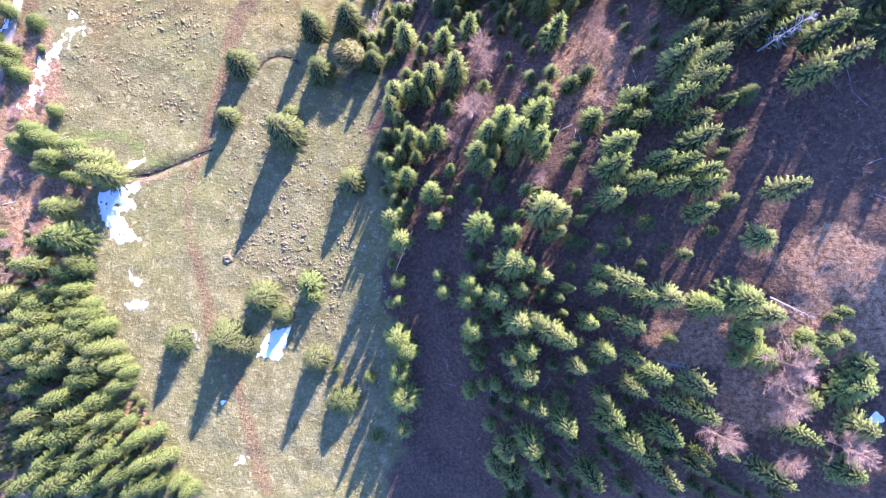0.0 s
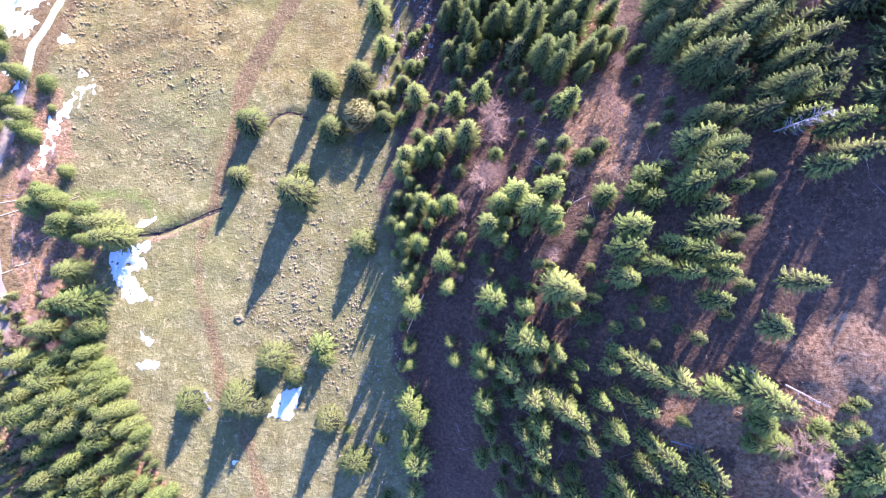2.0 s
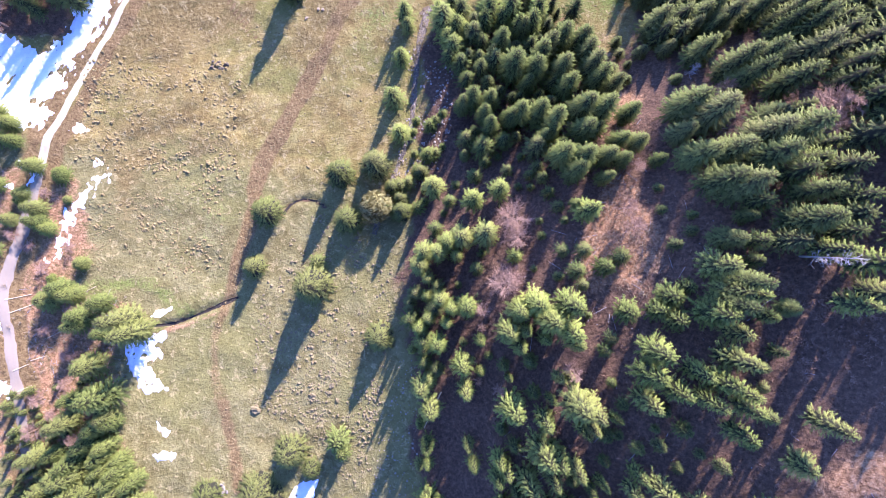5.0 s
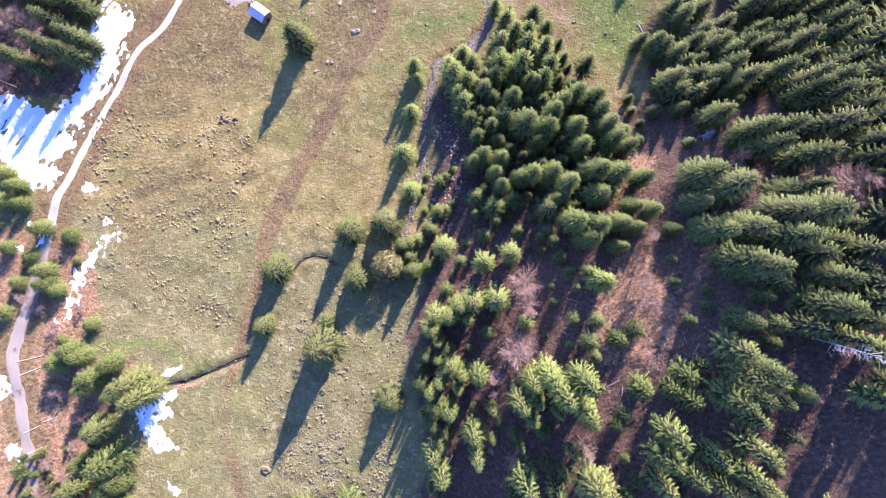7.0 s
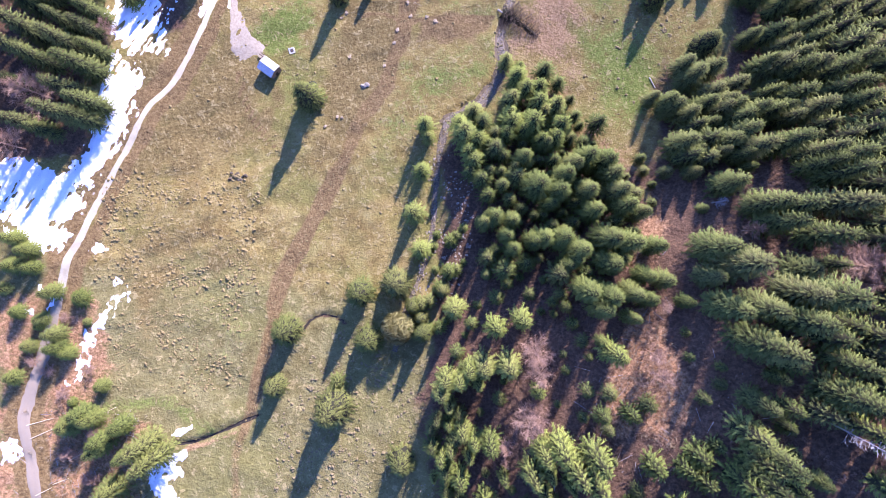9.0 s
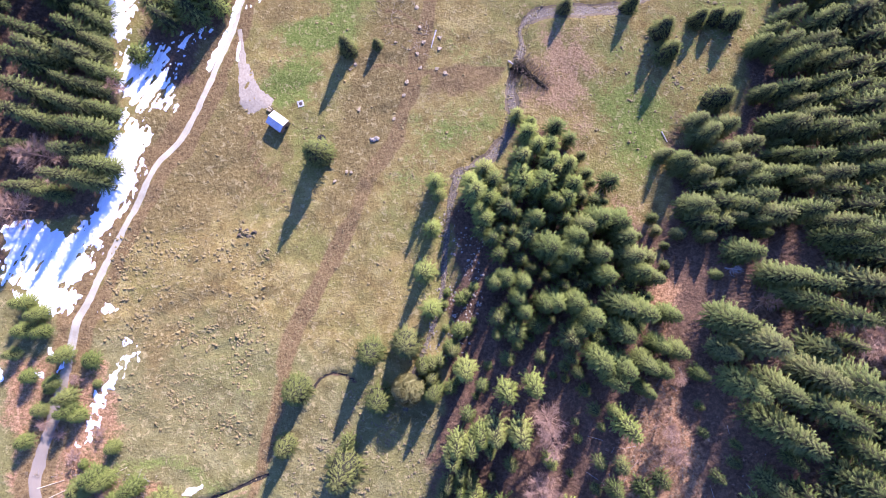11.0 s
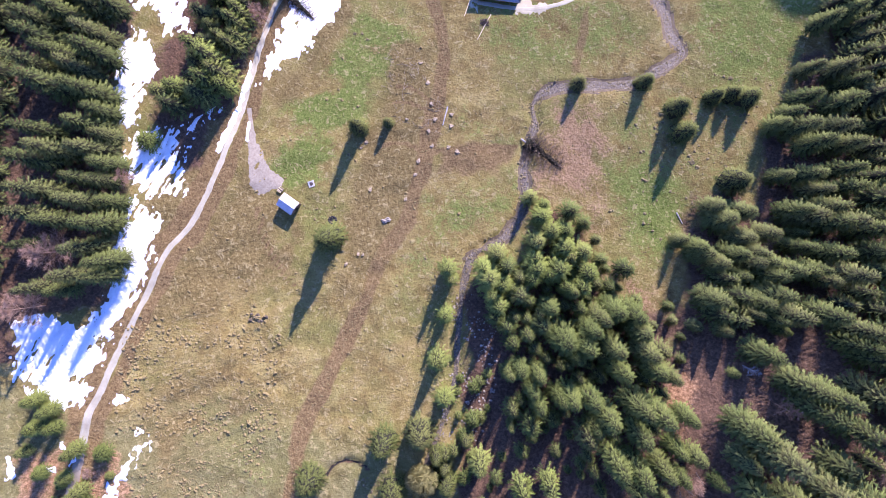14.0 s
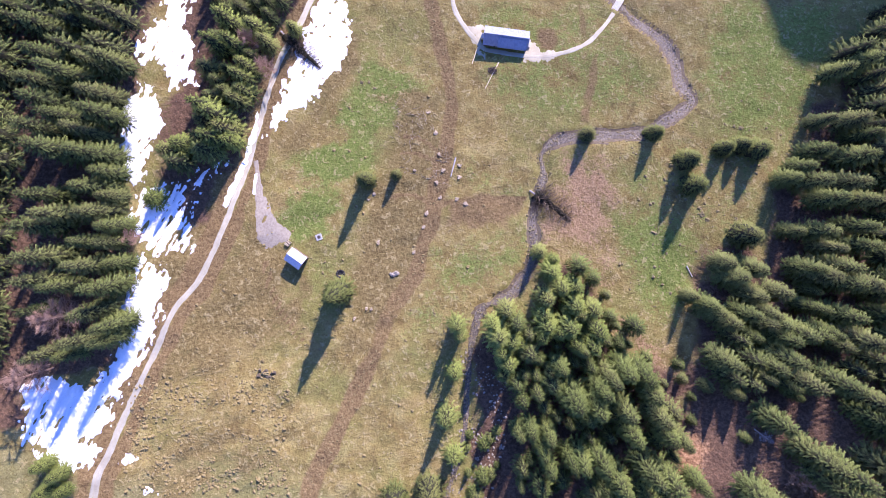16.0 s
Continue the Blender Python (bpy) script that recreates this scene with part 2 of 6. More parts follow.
M_ROAD = road_material()
M_STREAM = stream_material()
M_PAD = stone("worn_gravel", (0.21, 0.172, 0.122), (0.285, 0.245, 0.182), (0.36, 0.32, 0.25))
M_ROOF = roof_material("sheet_metal_roof", (0.30, 0.32, 0.40))
M_HUT_ROOF = roof_material("pale_metal_roof", (0.62, 0.64, 0.70))
M_CUT = bark("sawn_stump", (0.36, 0.27, 0.165), (0.60, 0.49, 0.33), 2.5)
M_SOOT = bark("sooty_ash", (0.03, 0.027, 0.025), (0.09, 0.08, 0.075), 2.5)
M_PALE = stone("pale_field_stone", (0.20, 0.168, 0.125), (0.32, 0.275, 0.215), (0.46, 0.41, 0.335))
M_WALL = boards("weathered_boards", (0.13, 0.09, 0.06), (0.28, 0.20, 0.14))
M_DARK = boards("dark_opening", (0.02, 0.018, 0.016), (0.04, 0.035, 0.03))
M_EARTH = stone("dark_bank_earth", (0.06, 0.046, 0.03), (0.13, 0.10, 0.063), (0.25, 0.20, 0.13))
# Near-black earth: the shade down in the ditches is put into this colour.
M_DITCH_SHADE = stone("ditch_shade_earth", (0.018, 0.015, 0.012), (0.04, 0.033, 0.026), (0.09, 0.075, 0.058))
M_CONC = stone("old_concrete", (0.42, 0.40, 0.38), (0.55, 0.53, 0.5), (0.68, 0.66, 0.63))

# ---- geometry helpers ----
def part(name, verts, faces, material, parent=None, label="", smooth=False):
    """One mesh object, under a thing or under a part."""
    me = bpy.data.meshes.new(name)
    me.from_pydata([tuple(v) for v in verts], [], faces)
    me.materials.append(material)
    if smooth:
        me.polygons.foreach_set("use_smooth", [True] * len(me.polygons))
    ob = new(name, me)
    ob.parent = parent
    return tagged(ob, label)


def lattice(ix, iy, seed):
    h = np.sin(ix * 127.1 + iy * 311.7 + seed * 74.7) * 43758.5453
    return h - np.floor(h)


def vnoise(x, y, size, seed=0):
    """Smooth value noise from -1 to 1, with bumps about size metres apart."""
    x, y = np.asarray(x, float) / size, np.asarray(y, float) / size
    ix, iy = np.floor(x), np.floor(y)
    fx, fy = x - ix, y - iy
    fx, fy = fx * fx * (3 - 2 * fx), fy * fy * (3 - 2 * fy)
    a, b = lattice(ix, iy, seed), lattice(ix + 1, iy, seed)
    c, d = lattice(ix, iy + 1, seed), lattice(ix + 1, iy + 1, seed)
    return 2 * (a + (b - a) * fx + (c - a) * fy + (a - b - c + d) * fx * fy) - 1


def line_dist(x, y, pts):
    """The distance of points to a bent line."""
    best = np.full(np.shape(x), 1e9)
    for (ax, ay), (bx, by) in zip(pts, pts[1:]):
        dx, dy = bx - ax, by - ay
        u = np.clip(((x - ax) * dx + (y - ay) * dy) / (dx * dx + dy * dy + 1e-9), 0, 1)
        best = np.minimum(best, np.hypot(x - ax - u * dx, y - ay - u * dy))
    return best


def area_dist(x, y, pts):
    """How far inside an outline points lie (outside: minus)."""
    inside = np.zeros(np.shape(x), bool)
    for (ax, ay), (bx, by) in zip(pts, pts[1:] + pts[:1]):
        cross = (ay > y) != (by > y)
        inside ^= cross & (x < (bx - ax) * (y - ay) / (by - ay if by != ay else 1e-9) + ax)
    d = line_dist(x, y, pts + pts[:1])
    return np.where(inside, d, -d)


def soft(v, lo, hi):
    u = np.clip((v - lo) / (hi - lo), 0, 1)
    return u * u * (3 - 2 * u)


def softplus(d, w):
    return w * np.logaddexp(0, d / w)


def valley(x, y):
    """The valley's shape: a floor that falls away, a bank on one side and a steep wooded slope on the other."""
    x, y = np.clip(x, -260, 260), np.clip(y, -160, 320)
    floor = -21.577 - 0.03936 * y - 0.00063 * y * y
    bank = 0.49436 * softplus(-108.85 + 0.19289 * y + 0.0002 * y * y - x, 8.0)
    slope = 0.71594 * softplus(x + 18.463 + 0.18149 * y - 0.00688 * y * y, 10.0)
    return floor + bank + 86.02 * np.tanh(slope / 86.02)


def smooth_line(pts, step=1.5):
    """A bent line rounded off and cut in even steps."""
    p = np.array(pts, float)
    q = [p[0]]
    for i in range(len(p) - 1):
        p0, p1, p2, p3 = p[max(i - 1, 0)], p[i], p[i + 1], p[min(i + 2, len(p) - 1)]
        n = max(2, int(np.hypot(*(p2 - p1)) / step))
        for k in range(1, n + 1):
            u = k / n
            q.append(0.5 * (2 * p1 + (p2 - p0) * u + (2 * p0 - 5 * p1 + 4 * p2 - p3) * u * u + (3 * p1 - p0 - 3 * p2 + p3) * u ** 3))
    return np.array(q)


def dryness(x, y):
    """Where the straw-pale old grass of the upper pasture lies."""
    return 1 - soft(y + 0.25 * x, 30, 85)


def ground(x, y):
    """The height of the ground, with its relief and the stream's bed."""
    x, y = np.asarray(x, float), np.asarray(y, float)
    z = valley(x, y)
    z = z + 0.6 * vnoise(x, y, 17, 3) + 0.34 * vnoise(x + 0.5 * y, y, 6.5, 5) + 0.16 * vnoise(x, y + 0.4 * x, 2.9, 8)
    z = z - 0.55 * np.abs(vnoise(0.45 * x + 0.3 * y, y - 0.35 * x, 5.5, 12)) * soft(vnoise(x, y, 26, 13), -0.3, 0.5) + 0.2
    terrace = vnoise((0.9 * x + 0.43 * y) / 20, (0.9 * y - 0.43 * x) / 4.6, 1.0, 15) + 0.5 * vnoise((0.9 * x + 0.43 * y) / 9, (0.9 * y - 0.43 * x) / 2.6, 1.0, 16)
    z = z + 0.34 * terrace * soft(vnoise(x, y, 30, 17), -0.5, 0.4) * (1 - soft(y, 150, 190))
    rough = soft(area_dist(x, y, FOREST_R), -4, 6)
    z = z + rough * (0.95 * vnoise(x, y, 8, 21) + 0.4 * vnoise(x, y, 3, 22))
    near = line_dist(x, y, STREAM)
    z = z - 0.9 * (1 - soft(near, 1.4, 2.6))
    z = z - 1.05 * (1 - soft(np.minimum(line_dist(x, y, DITCH), line_dist(x, y, DITCH_B)), 0.3, 1.3))
    return z


def sheet_height(x, y):
    """The height of the ground's mesh, between its corners a metre apart."""
    x0, y0 = np.floor(x), np.floor(y)
    u, v = x - x0, y - y0
    return (ground(x0, y0) * (1 - u) + ground(x0 + 1, y0) * u) * (1 - v) + (ground(x0, y0 + 1) * (1 - u) + ground(x0 + 1, y0 + 1) * u) * v


def at(x, y, up=0.0):
    return Vector((x, y, float(ground(x, y)) + up))


def ribbon(name, pts, width, material, lift, label, category, wobble=0.15, cols=7, kind="structure", wider=0.0):
    """A strip that lies on the ground along a bent line."""
    q = smooth_line(pts)
    d = np.gradient(q, axis=0)
    d /= np.linalg.norm(d, axis=1)[:, None] + 1e-9
    side = np.stack([d[:, 1], -d[:, 0]], 1)
    u = np.linspace(-1, 1, cols)
    half = width / 2 * (1 + wobble * vnoise(q[:, 0], q[:, 1], 5, 31))
    half = half * (1 + wider * (1 - soft(q[:, 1], 55, 85)))
    xy = q[:, None] + side[:, None] * (u[None, :, None] * half[:, None, None])
    ragged = np.abs(u)[None] ** 4
    xy = xy + side[:, None] * (ragged * np.sign(u)[None] * 0.22 * vnoise(xy[..., 0], xy[..., 1], 1.6, 33))[..., None]
    z = sheet_height(xy[..., 0], xy[..., 1]) + lift * (1 - 1.6 * soft(np.abs(u)[None], 0.75, 1.0))
    n = len(q)
    verts = np.concatenate([xy, z[..., None]], 2).reshape(-1, 3)
    faces = [(i * cols + j, i * cols + j + 1, (i + 1) * cols + j + 1, (i + 1) * cols + j) for i in range(n - 1) for j in range(cols - 1)]
    ob = part(name, verts, faces, material, None, "", True)
    a = ob.data.attributes.new("across", "FLOAT", "POINT")
    a.data.foreach_set("value", np.tile(np.abs(u), n).astype(np.float32))
    return tagged(ob, label, category, kind=kind)


def box(x0, x1, y0, y1, z0, z1):
    v = [(x, y, z) for z in (z0, z1) for x, y in ((x0, y0), (x1, y0), (x1, y1), (x0, y1))]
    return v, [(3, 2, 1, 0), (4, 5, 6, 7), (0, 1, 5, 4), (1, 2, 6, 5), (2, 3, 7, 6), (3, 0, 4, 7)]


def join(*pieces):
    verts, faces = [], []
    for v, f in pieces:
        n = len(verts)
        verts += list(v)
        faces += [tuple(i + n for i in q) for q in f]
    return verts, faces


def tube(a, b, ra, rb, sides=3, cap=False):
    """A tapered stick between two points."""
    a, b = Vector(a), Vector(b)
    w = (b - a).normalized()
    u = w.orthogonal().normalized()
    v = w.cross(u)
    ring = [math.tau * k / sides for k in range(sides)]
    verts = [a + ra * (math.cos(t) * u + math.sin(t) * v) for t in ring] + [b + rb * (math.cos(t) * u + math.sin(t) * v) for t in ring]
    faces = [(k, (k + 1) % sides, sides + (k + 1) % sides, sides + k) for k in range(sides)]
    if cap:
        faces += [tuple(range(sides))[::-1], tuple(range(sides, 2 * sides))]
    return verts, faces


def lump(rnd, size, flat=0.7, div=1):
    """An uneven stone."""
    bm = bmesh.new()
    bmesh.ops.create_icosphere(bm, subdivisions=div, radius=1.0)
    off = Vector((rnd.uniform(-9, 9), rnd.uniform(-9, 9), rnd.uniform(-9, 9)))
    for v in bm.verts:
        k = 1 + 0.65 * noise.noise(v.co * 1.3 + off) + 0.35 * noise.noise(v.co * 2.7 + off)
        v.co = Vector((v.co.x * 1.15, v.co.y * 0.9, v.co.z * flat)) * k * size
    bm.verts.index_update()
    out = [v.co.copy() for v in bm.verts], [tuple(v.index for v in f.verts) for f in bm.faces]
    bm.free()
    return out


def moved(piece, x, y, z, turn=0.0, k=1.0):
    c, s = math.cos(turn) * k, math.sin(turn) * k
    return [(v[0] * c - v[1] * s + x, v[0] * s + v[1] * c + y, v[2] * k + z) for v in piece[0]], piece[1]


# ---- the plan of the valley ----
ROAD = [(-65.4, 222), (-69.4, 211.1), (-73.9, 200.5), (-77.3, 189.4), (-79.8, 177.8), (-82.5, 165.6), (-85.9, 154.2), (-89.7, 142.6), (-94, 132.1),
    (-99.5, 124.6), (-103.3, 114.9), (-107.8, 104), (-111.7, 94.3), (-114.4, 86.2), (-117, 80), (-119.1, 67.9), (-122.3, 54.4), (-125.3, 42.8),
    (-126.3, 37.2), (-125, 26.8), (-123.4, 14.4), (-121.6, 0.2), (-121.7, -1.5), (-120.5, -13.2)]
HUT_SPUR = [(-80.3, 167.4), (-79.1, 159.7), (-77.8, 152.1)]
BARN_LANE = [(-21.7, 225.6), (-20.4, 217.5), (-15.8, 209.4), (-10.8, 203.6), (3.9, 201.1), (12.9, 202), (21.1, 205.2), (26.2, 210), (30.6, 215.8),
    (34.1, 221.8)]
STREAM = [(29.3, 223.9), (36.8, 213.8), (45.3, 206.8), (49.1, 199.1), (50.2, 191.6), (53.3, 186.1), (47.7, 181.6), (37.9, 176.2), (29.2, 175.4),
    (20.6, 175.1), (11, 173.7), (6.2, 169.3), (6.7, 163.1), (4.5, 156.2), (3, 149.4), (3.3, 140.9), (1.5, 134.3), (-3.6, 127.7), (-11.9, 123.6),
    (-13.4, 121.2), (-15.2, 114.2), (-16.1, 107.2), (-17, 96.9), (-17.4, 88.5), (-19.3, 80.1), (-22.9, 70.3), (-25.6, 62.2), (-27.9, 54.2)]
TRACK = [(-28.7, 223.6), (-25.8, 209.5), (-23, 197.9), (-21.2, 186.6), (-22.9, 173.9), (-25.4, 159.8), (-27.9, 147.7), (-32, 134.3), (-39.4, 121.1),
    (-45, 108.2), (-51.4, 93.8), (-60, 76.4), (-62.3, 70.1), (-64.1, 55.6), (-69, 37), (-72.5, 25.5), (-72.1, 14.1), (-69.3, 4.4), (-66.6, -6.7),
    (-64.8, -16.2), (-59.1, -25.6), (-55.8, -36.6), (-52.6, -49.1), (-49.4, -60.1)]
DITCH = [(-90.3, 27.9), (-84.3, 28.6), (-78, 31), (-72.5, 33.4), (-66.6, 36)]
DITCH_PALE = [(-86.6, 26.5), (-77.2, 29.4), (-70.8, 32.1)]
GREEN_LINE = [(-107, 38.2), (-98.6, 39.2), (-90.7, 39.7), (-84.6, 35), (-79.6, 31.5)]
DITCH_B = [(-54.4, 60), (-52.4, 62.9), (-48.8, 64.5), (-45.1, 63.8), (-42.4, 62.2)]
HUT_TRACK = [(-76.5, 136.1), (-75, 129.4), (-72, 122.8), (-67.7, 117), (-65.1, 114.6)]
LOGM = [(-20.1, 168.5), (-21.6, 162.6)]
LOG_W = [(47.9, 135.7), (49.5, 132.4)]
LOG_F = [(-8.2, 11.8), (-12.9, 1.2)]
FALLEN = [(2.8, 157.9), (14.8, 149)]
FALLEN_B = [(60.2, -1.9), (64, -5.2)]
FALLEN_C = [(66.7, -4.8), (74, -8.7)]
FALLEN_D = [(47.4, -18.9), (53.7, -20.3)]
FALLEN_E = [(-74.1, 207.8), (-62.2, 196.7)]
FOREST_R = [(-14.8, -63.2), (-14.7, -33.1), (-14.5, -11.1), (-15.3, 10.5), (-17.1, 24.7), (-19.8, 38), (-17.1, 60.3), (-14.1, 78.3), (-16.1, 108.3),
    (-9.4, 121.2), (2.1, 121.2), (9.9, 136), (19.8, 131), (25.8, 116.5), (38.7, 102.2), (45.2, 104.2), (48.1, 123.9), (54.1, 140.9), (70.4, 140.9),
    (74.8, 159.4), (88, 173.3), (96.4, 193.1), (116.8, 202.3), (137.6, 202)]
ROCKY = [(-46.9, 59.1), (-37.2, 66), (-30.1, 50.3), (-21.6, 43.1), (-22.8, 25), (-27.4, 1.2), (-30.5, -17.7), (-38.6, -11.4), (-48.4, 1.2),
    (-61.3, 2.8), (-62, 25.5), (-56.3, 47.1)]
CLODS_A = [(-107.9, 62), (-72.4, 71.3), (-70.9, 43.7), (-94.6, 41.7), (-105.9, 39.5)]
CLODS_B = [(-108.8, 110.3), (-67.4, 108.1), (-70, 82.7), (-66.4, 70.1), (-111.2, 73.3), (-111.2, 85.7)]
UNDER_L = [(-129, 40.8), (-95.5, 36.3), (-100.5, -0.2), (-113.3, -9.1), (-129.4, -7.6)]
UNDER_R = [(64, 43.5), (81.8, 40.9), (84.9, 18.3), (79, 7.5), (64.9, 21.9)]
LANE_OPEN = [(-12.1, 13.5), (2.3, 12.9), (3.8, -10.5), (2.4, -32), (7, -41.1), (11.8, -62.3), (-28.9, -63.2), (-22.6, -45.9), (-3.7, -38.9),
    (-6.7, -10.9)]
GLADE = [(49.5, -3.9), (60.5, -6.1), (60.3, -22.9), (49, -20.1)]
SHADE_OPEN = [(62.1, 43.8), (67.3, 52.7), (72.3, 39.6), (81.5, 38.4), (87.9, 31.7), (86.3, 11.7), (77.3, 9.7), (74, 16.7), (63, 22.1)]
INNER = [(-14.7, 29.4), (-15.3, 54.8), (1, 77.4), (12.8, 92.2), (36.9, 108.7), (54, 117.5), (64.5, 81.3), (63.6, 47.7), (59.6, 10.3), (50.5, -1.5),
    (45.6, -14), (57.3, -33.4), (73.9, -48.2), (13.3, -62.2), (6.8, -31.5), (2.3, -1.8)]
INNER_B = [(-2.1, 75.3), (-3.7, 93.5), (1.4, 115.9), (5.1, 141.3), (17.1, 137.5), (31.8, 119.3), (41.8, 99.1), (41.8, 92.2), (31.5, 76.9),
    (19.8, 66.4), (5.4, 62.9), (-10.2, 62.4)]
GLADE_B = [(45.7, 105), (64.2, 103), (70.8, 89), (63.4, 85), (49.7, 88.6), (44, 90.5)]
RUT_A = [(-36.2, 175.4), (-30.8, 174.3), (-25.8, 170.1), (-22.7, 166.3)]
RUT_B = [(-36.9, 170.1), (-31.6, 169.7), (-25.3, 166.7)]
RUT_C = [(-20.2, 183.5), (-20.9, 175.7), (-21.8, 168.2), (-23.5, 158.9), (-25.5, 153.4)]
RUT_D = [(-40, 156.2), (-33.9, 157.1), (-26, 154.3), (-18.2, 155.2), (0.9, 156)]
RUT_E = [(19.5, 221), (20.6, 215), (21, 208.5)]
RUT_F = [(24.4, 201.3), (23.2, 193.7), (21.5, 188.2), (19.9, 180.3)]
DEBRIS = [(-40.7, 185.8), (-28.3, 186.7), (-21.2, 172.1), (-22.9, 159.8), (-38.5, 165.1)]
YARD_A = [(-16.5, 211.8), (-11.8, 212.6), (-11.9, 202.6), (-10.1, 199.3), (-12.9, 203.2)]
YARD_B = [(1.9, 206.1), (4.9, 206.5), (7.9, 202.8), (12.9, 202), (9.6, 199.5), (1.7, 199.2)]
PLOT = [(5.4, 211.2), (13.2, 211.5), (13.6, 206.2), (10.2, 202.8), (6.7, 203.8)]
POLES = [(-13.1, 204.5), (-15, 198.8), (-6.5, 199.3), (-10.9, 190.6)]
SNOW_A = [(-133, 105.3), (-130.6, 107.7), (-123.6, 106.5), (-120, 103.8), (-114.1, 110.1), (-112.1, 123), (-110.4, 132.3), (-108.6, 138.5),
    (-102.6, 135.9), (-100.4, 131.9), (-102.5, 127.2), (-103.7, 119.3), (-106, 113.2), (-108.8, 107.2), (-111.9, 102.9), (-114.8, 94.7),
    (-117.2, 88.2), (-118, 82.9), (-123.5, 81.6), (-128.2, 86.6), (-133, 92.9)]
SNOW_B = [(-112.4, 148.2), (-110.2, 155), (-108.4, 158.5), (-104.2, 160.3), (-100.4, 161.4), (-97.5, 162.8), (-96.2, 151.4), (-96.7, 140.5),
    (-102.3, 138.8), (-107.1, 140.6), (-111.1, 144.3)]
SNOW_T = [(-95, 164.3), (-92.9, 165.8), (-87.1, 167.2), (-88.1, 164.6), (-92.8, 162.7), (-94, 156.7), (-95.7, 154), (-96.3, 161.6)]
ROAD_WOOD = [(-99.4, 168.9), (-91, 182), (-83, 196), (-77.5, 203), (-80, 192), (-83.5, 178), (-87.5, 168), (-92.2, 164), (-97.3, 163)]
SNOW_C = [(-114.5, 163.7), (-113.8, 173.3), (-114.5, 178.8), (-112.5, 182.2), (-110.1, 188.1), (-106.6, 188.5), (-103.5, 178), (-106, 172.1),
    (-107.1, 167.2), (-108.2, 159.9), (-111.6, 159)]
SNOW_D = [(-111.1, 194.9), (-109.5, 203.2), (-105.8, 210.1), (-105.4, 215.7), (-98.7, 216.8), (-100, 207.9), (-97.5, 201.3), (-98.1, 196.1),
    (-96.5, 190.3), (-100.1, 190.4), (-102.7, 185.2), (-105.2, 194.4)]
SNOW_E = [(-78, 174.2), (-77.2, 182.3), (-73.4, 187.5), (-70.6, 200.8), (-65.6, 211.5), (-64.4, 222.1), (-55.8, 223), (-53.9, 209.4), (-56.1, 197.9),
    (-61.1, 192.1), (-66.8, 185.2), (-70.9, 183.5), (-74.7, 178)]
SNOW_F = [(-96.8, 23.0), (-91.8, 24.8), (-86.7, 26.2), (-86.7, 24.3), (-90.2, 22.4), (-88.2, 21.5), (-86.7, 19.1), (-91.8, 17.3), (-90.0, 15.7), (-89.8, 13.3), (-86.9, 11.8), (-85.4, 9.4), (-91.4, 8.8), (-93.8, 10.6), (-96.8, 16.4), (-97.2, 19.4)]
SNOW_G = [(-52, -22.8), (-50, -18.1), (-46.9, -14.9), (-42.6, -14.4), (-44, -19.3), (-46.1, -23.4)]
SNOW_H = [(-89, -8.3), (-86.4, -6.5), (-82.3, -7.7), (-82.9, -9.2), (-87.1, -9.7)]
SNOW_I = [(-116.8, 46.1), (-114.6, 53.1), (-112, 61.8), (-109.9, 65.3), (-106.6, 69.6), (-104.2, 69.5), (-107, 65.1), (-107, 61.5), (-110.2, 60.4),
    (-111.7, 53.4), (-113.8, 47.4)]
SNOW_J = [(-108.1, 75.4), (-106.5, 76.1), (-104.1, 74.6), (-104.3, 72.8), (-106.7, 72.2)]
SNOW_K = [(-112.1, 82.6), (-110.9, 85.3), (-108.5, 83.3), (-110.6, 82.1)]
SNOW_L = [(-90.7, 30.6), (-88.3, 32.4), (-85.2, 33.5), (-85.4, 32), (-88.5, 30.3)]
SNOW_M = [(-58.6, -53.2), (-56.5, -50.4), (-53.8, -51), (-55.4, -52.6)]
SNOW_N = [(-126.6, 67.4), (-124.4, 67.1), (-124, 65.7), (-126.4, 66)]
SNOW_O = [(-120.8, 68.7), (-119.7, 72), (-119.3, 70.1), (-120.4, 63.3), (-121.6, 63)]
SNOW_P = [(-123.3, 73.9), (-122.4, 73.8), (-122.1, 71.6), (-123.3, 71.4)]
SNOW_Q = [(-88.6, 1.2), (-86.6, -0.4), (-84.7, -1.6), (-85.6, -3.2), (-87.9, -1.1)]
SNOW_R = [(-134.2, 71.7), (-132.5, 70), (-133, 65.6), (-134.1, 65)]
SNOW_S = [(-81, 157.1), (-80.4, 163.1), (-79.6, 164), (-80, 157.1)]
SNOW_U = [(-80.4, 182.3), (-79.3, 177.1), (-81.6, 168.8), (-87.4, 152.6), (-88.6, 153.7), (-83.6, 168.2), (-82.3, 173.5)]
BROWN_F = [(-110, 98), (-76, 100), (-74, 82), (-86, 62), (-92, 46), (-106, 44), (-107, 60)]
SNOW_V = [(-132, 31.5), (-128.5, 32.2), (-126.8, 29.6), (-127.6, 26.4), (-131, 25.8)]
SNOW_W = [(-128.6, 12.2), (-126.2, 14), (-124, 12.6), (-124.4, 9.2), (-127, 9.6)]
SNOW_X = [(83.2, -28.2), (84.8, -26.6), (86.2, -28.4), (84.6, -29.8)]
SNOW_Y = [(-62, -35.2), (-61.2, -34.3), (-60.3, -35.1), (-60.9, -36.3), (-61.8, -36.2)]
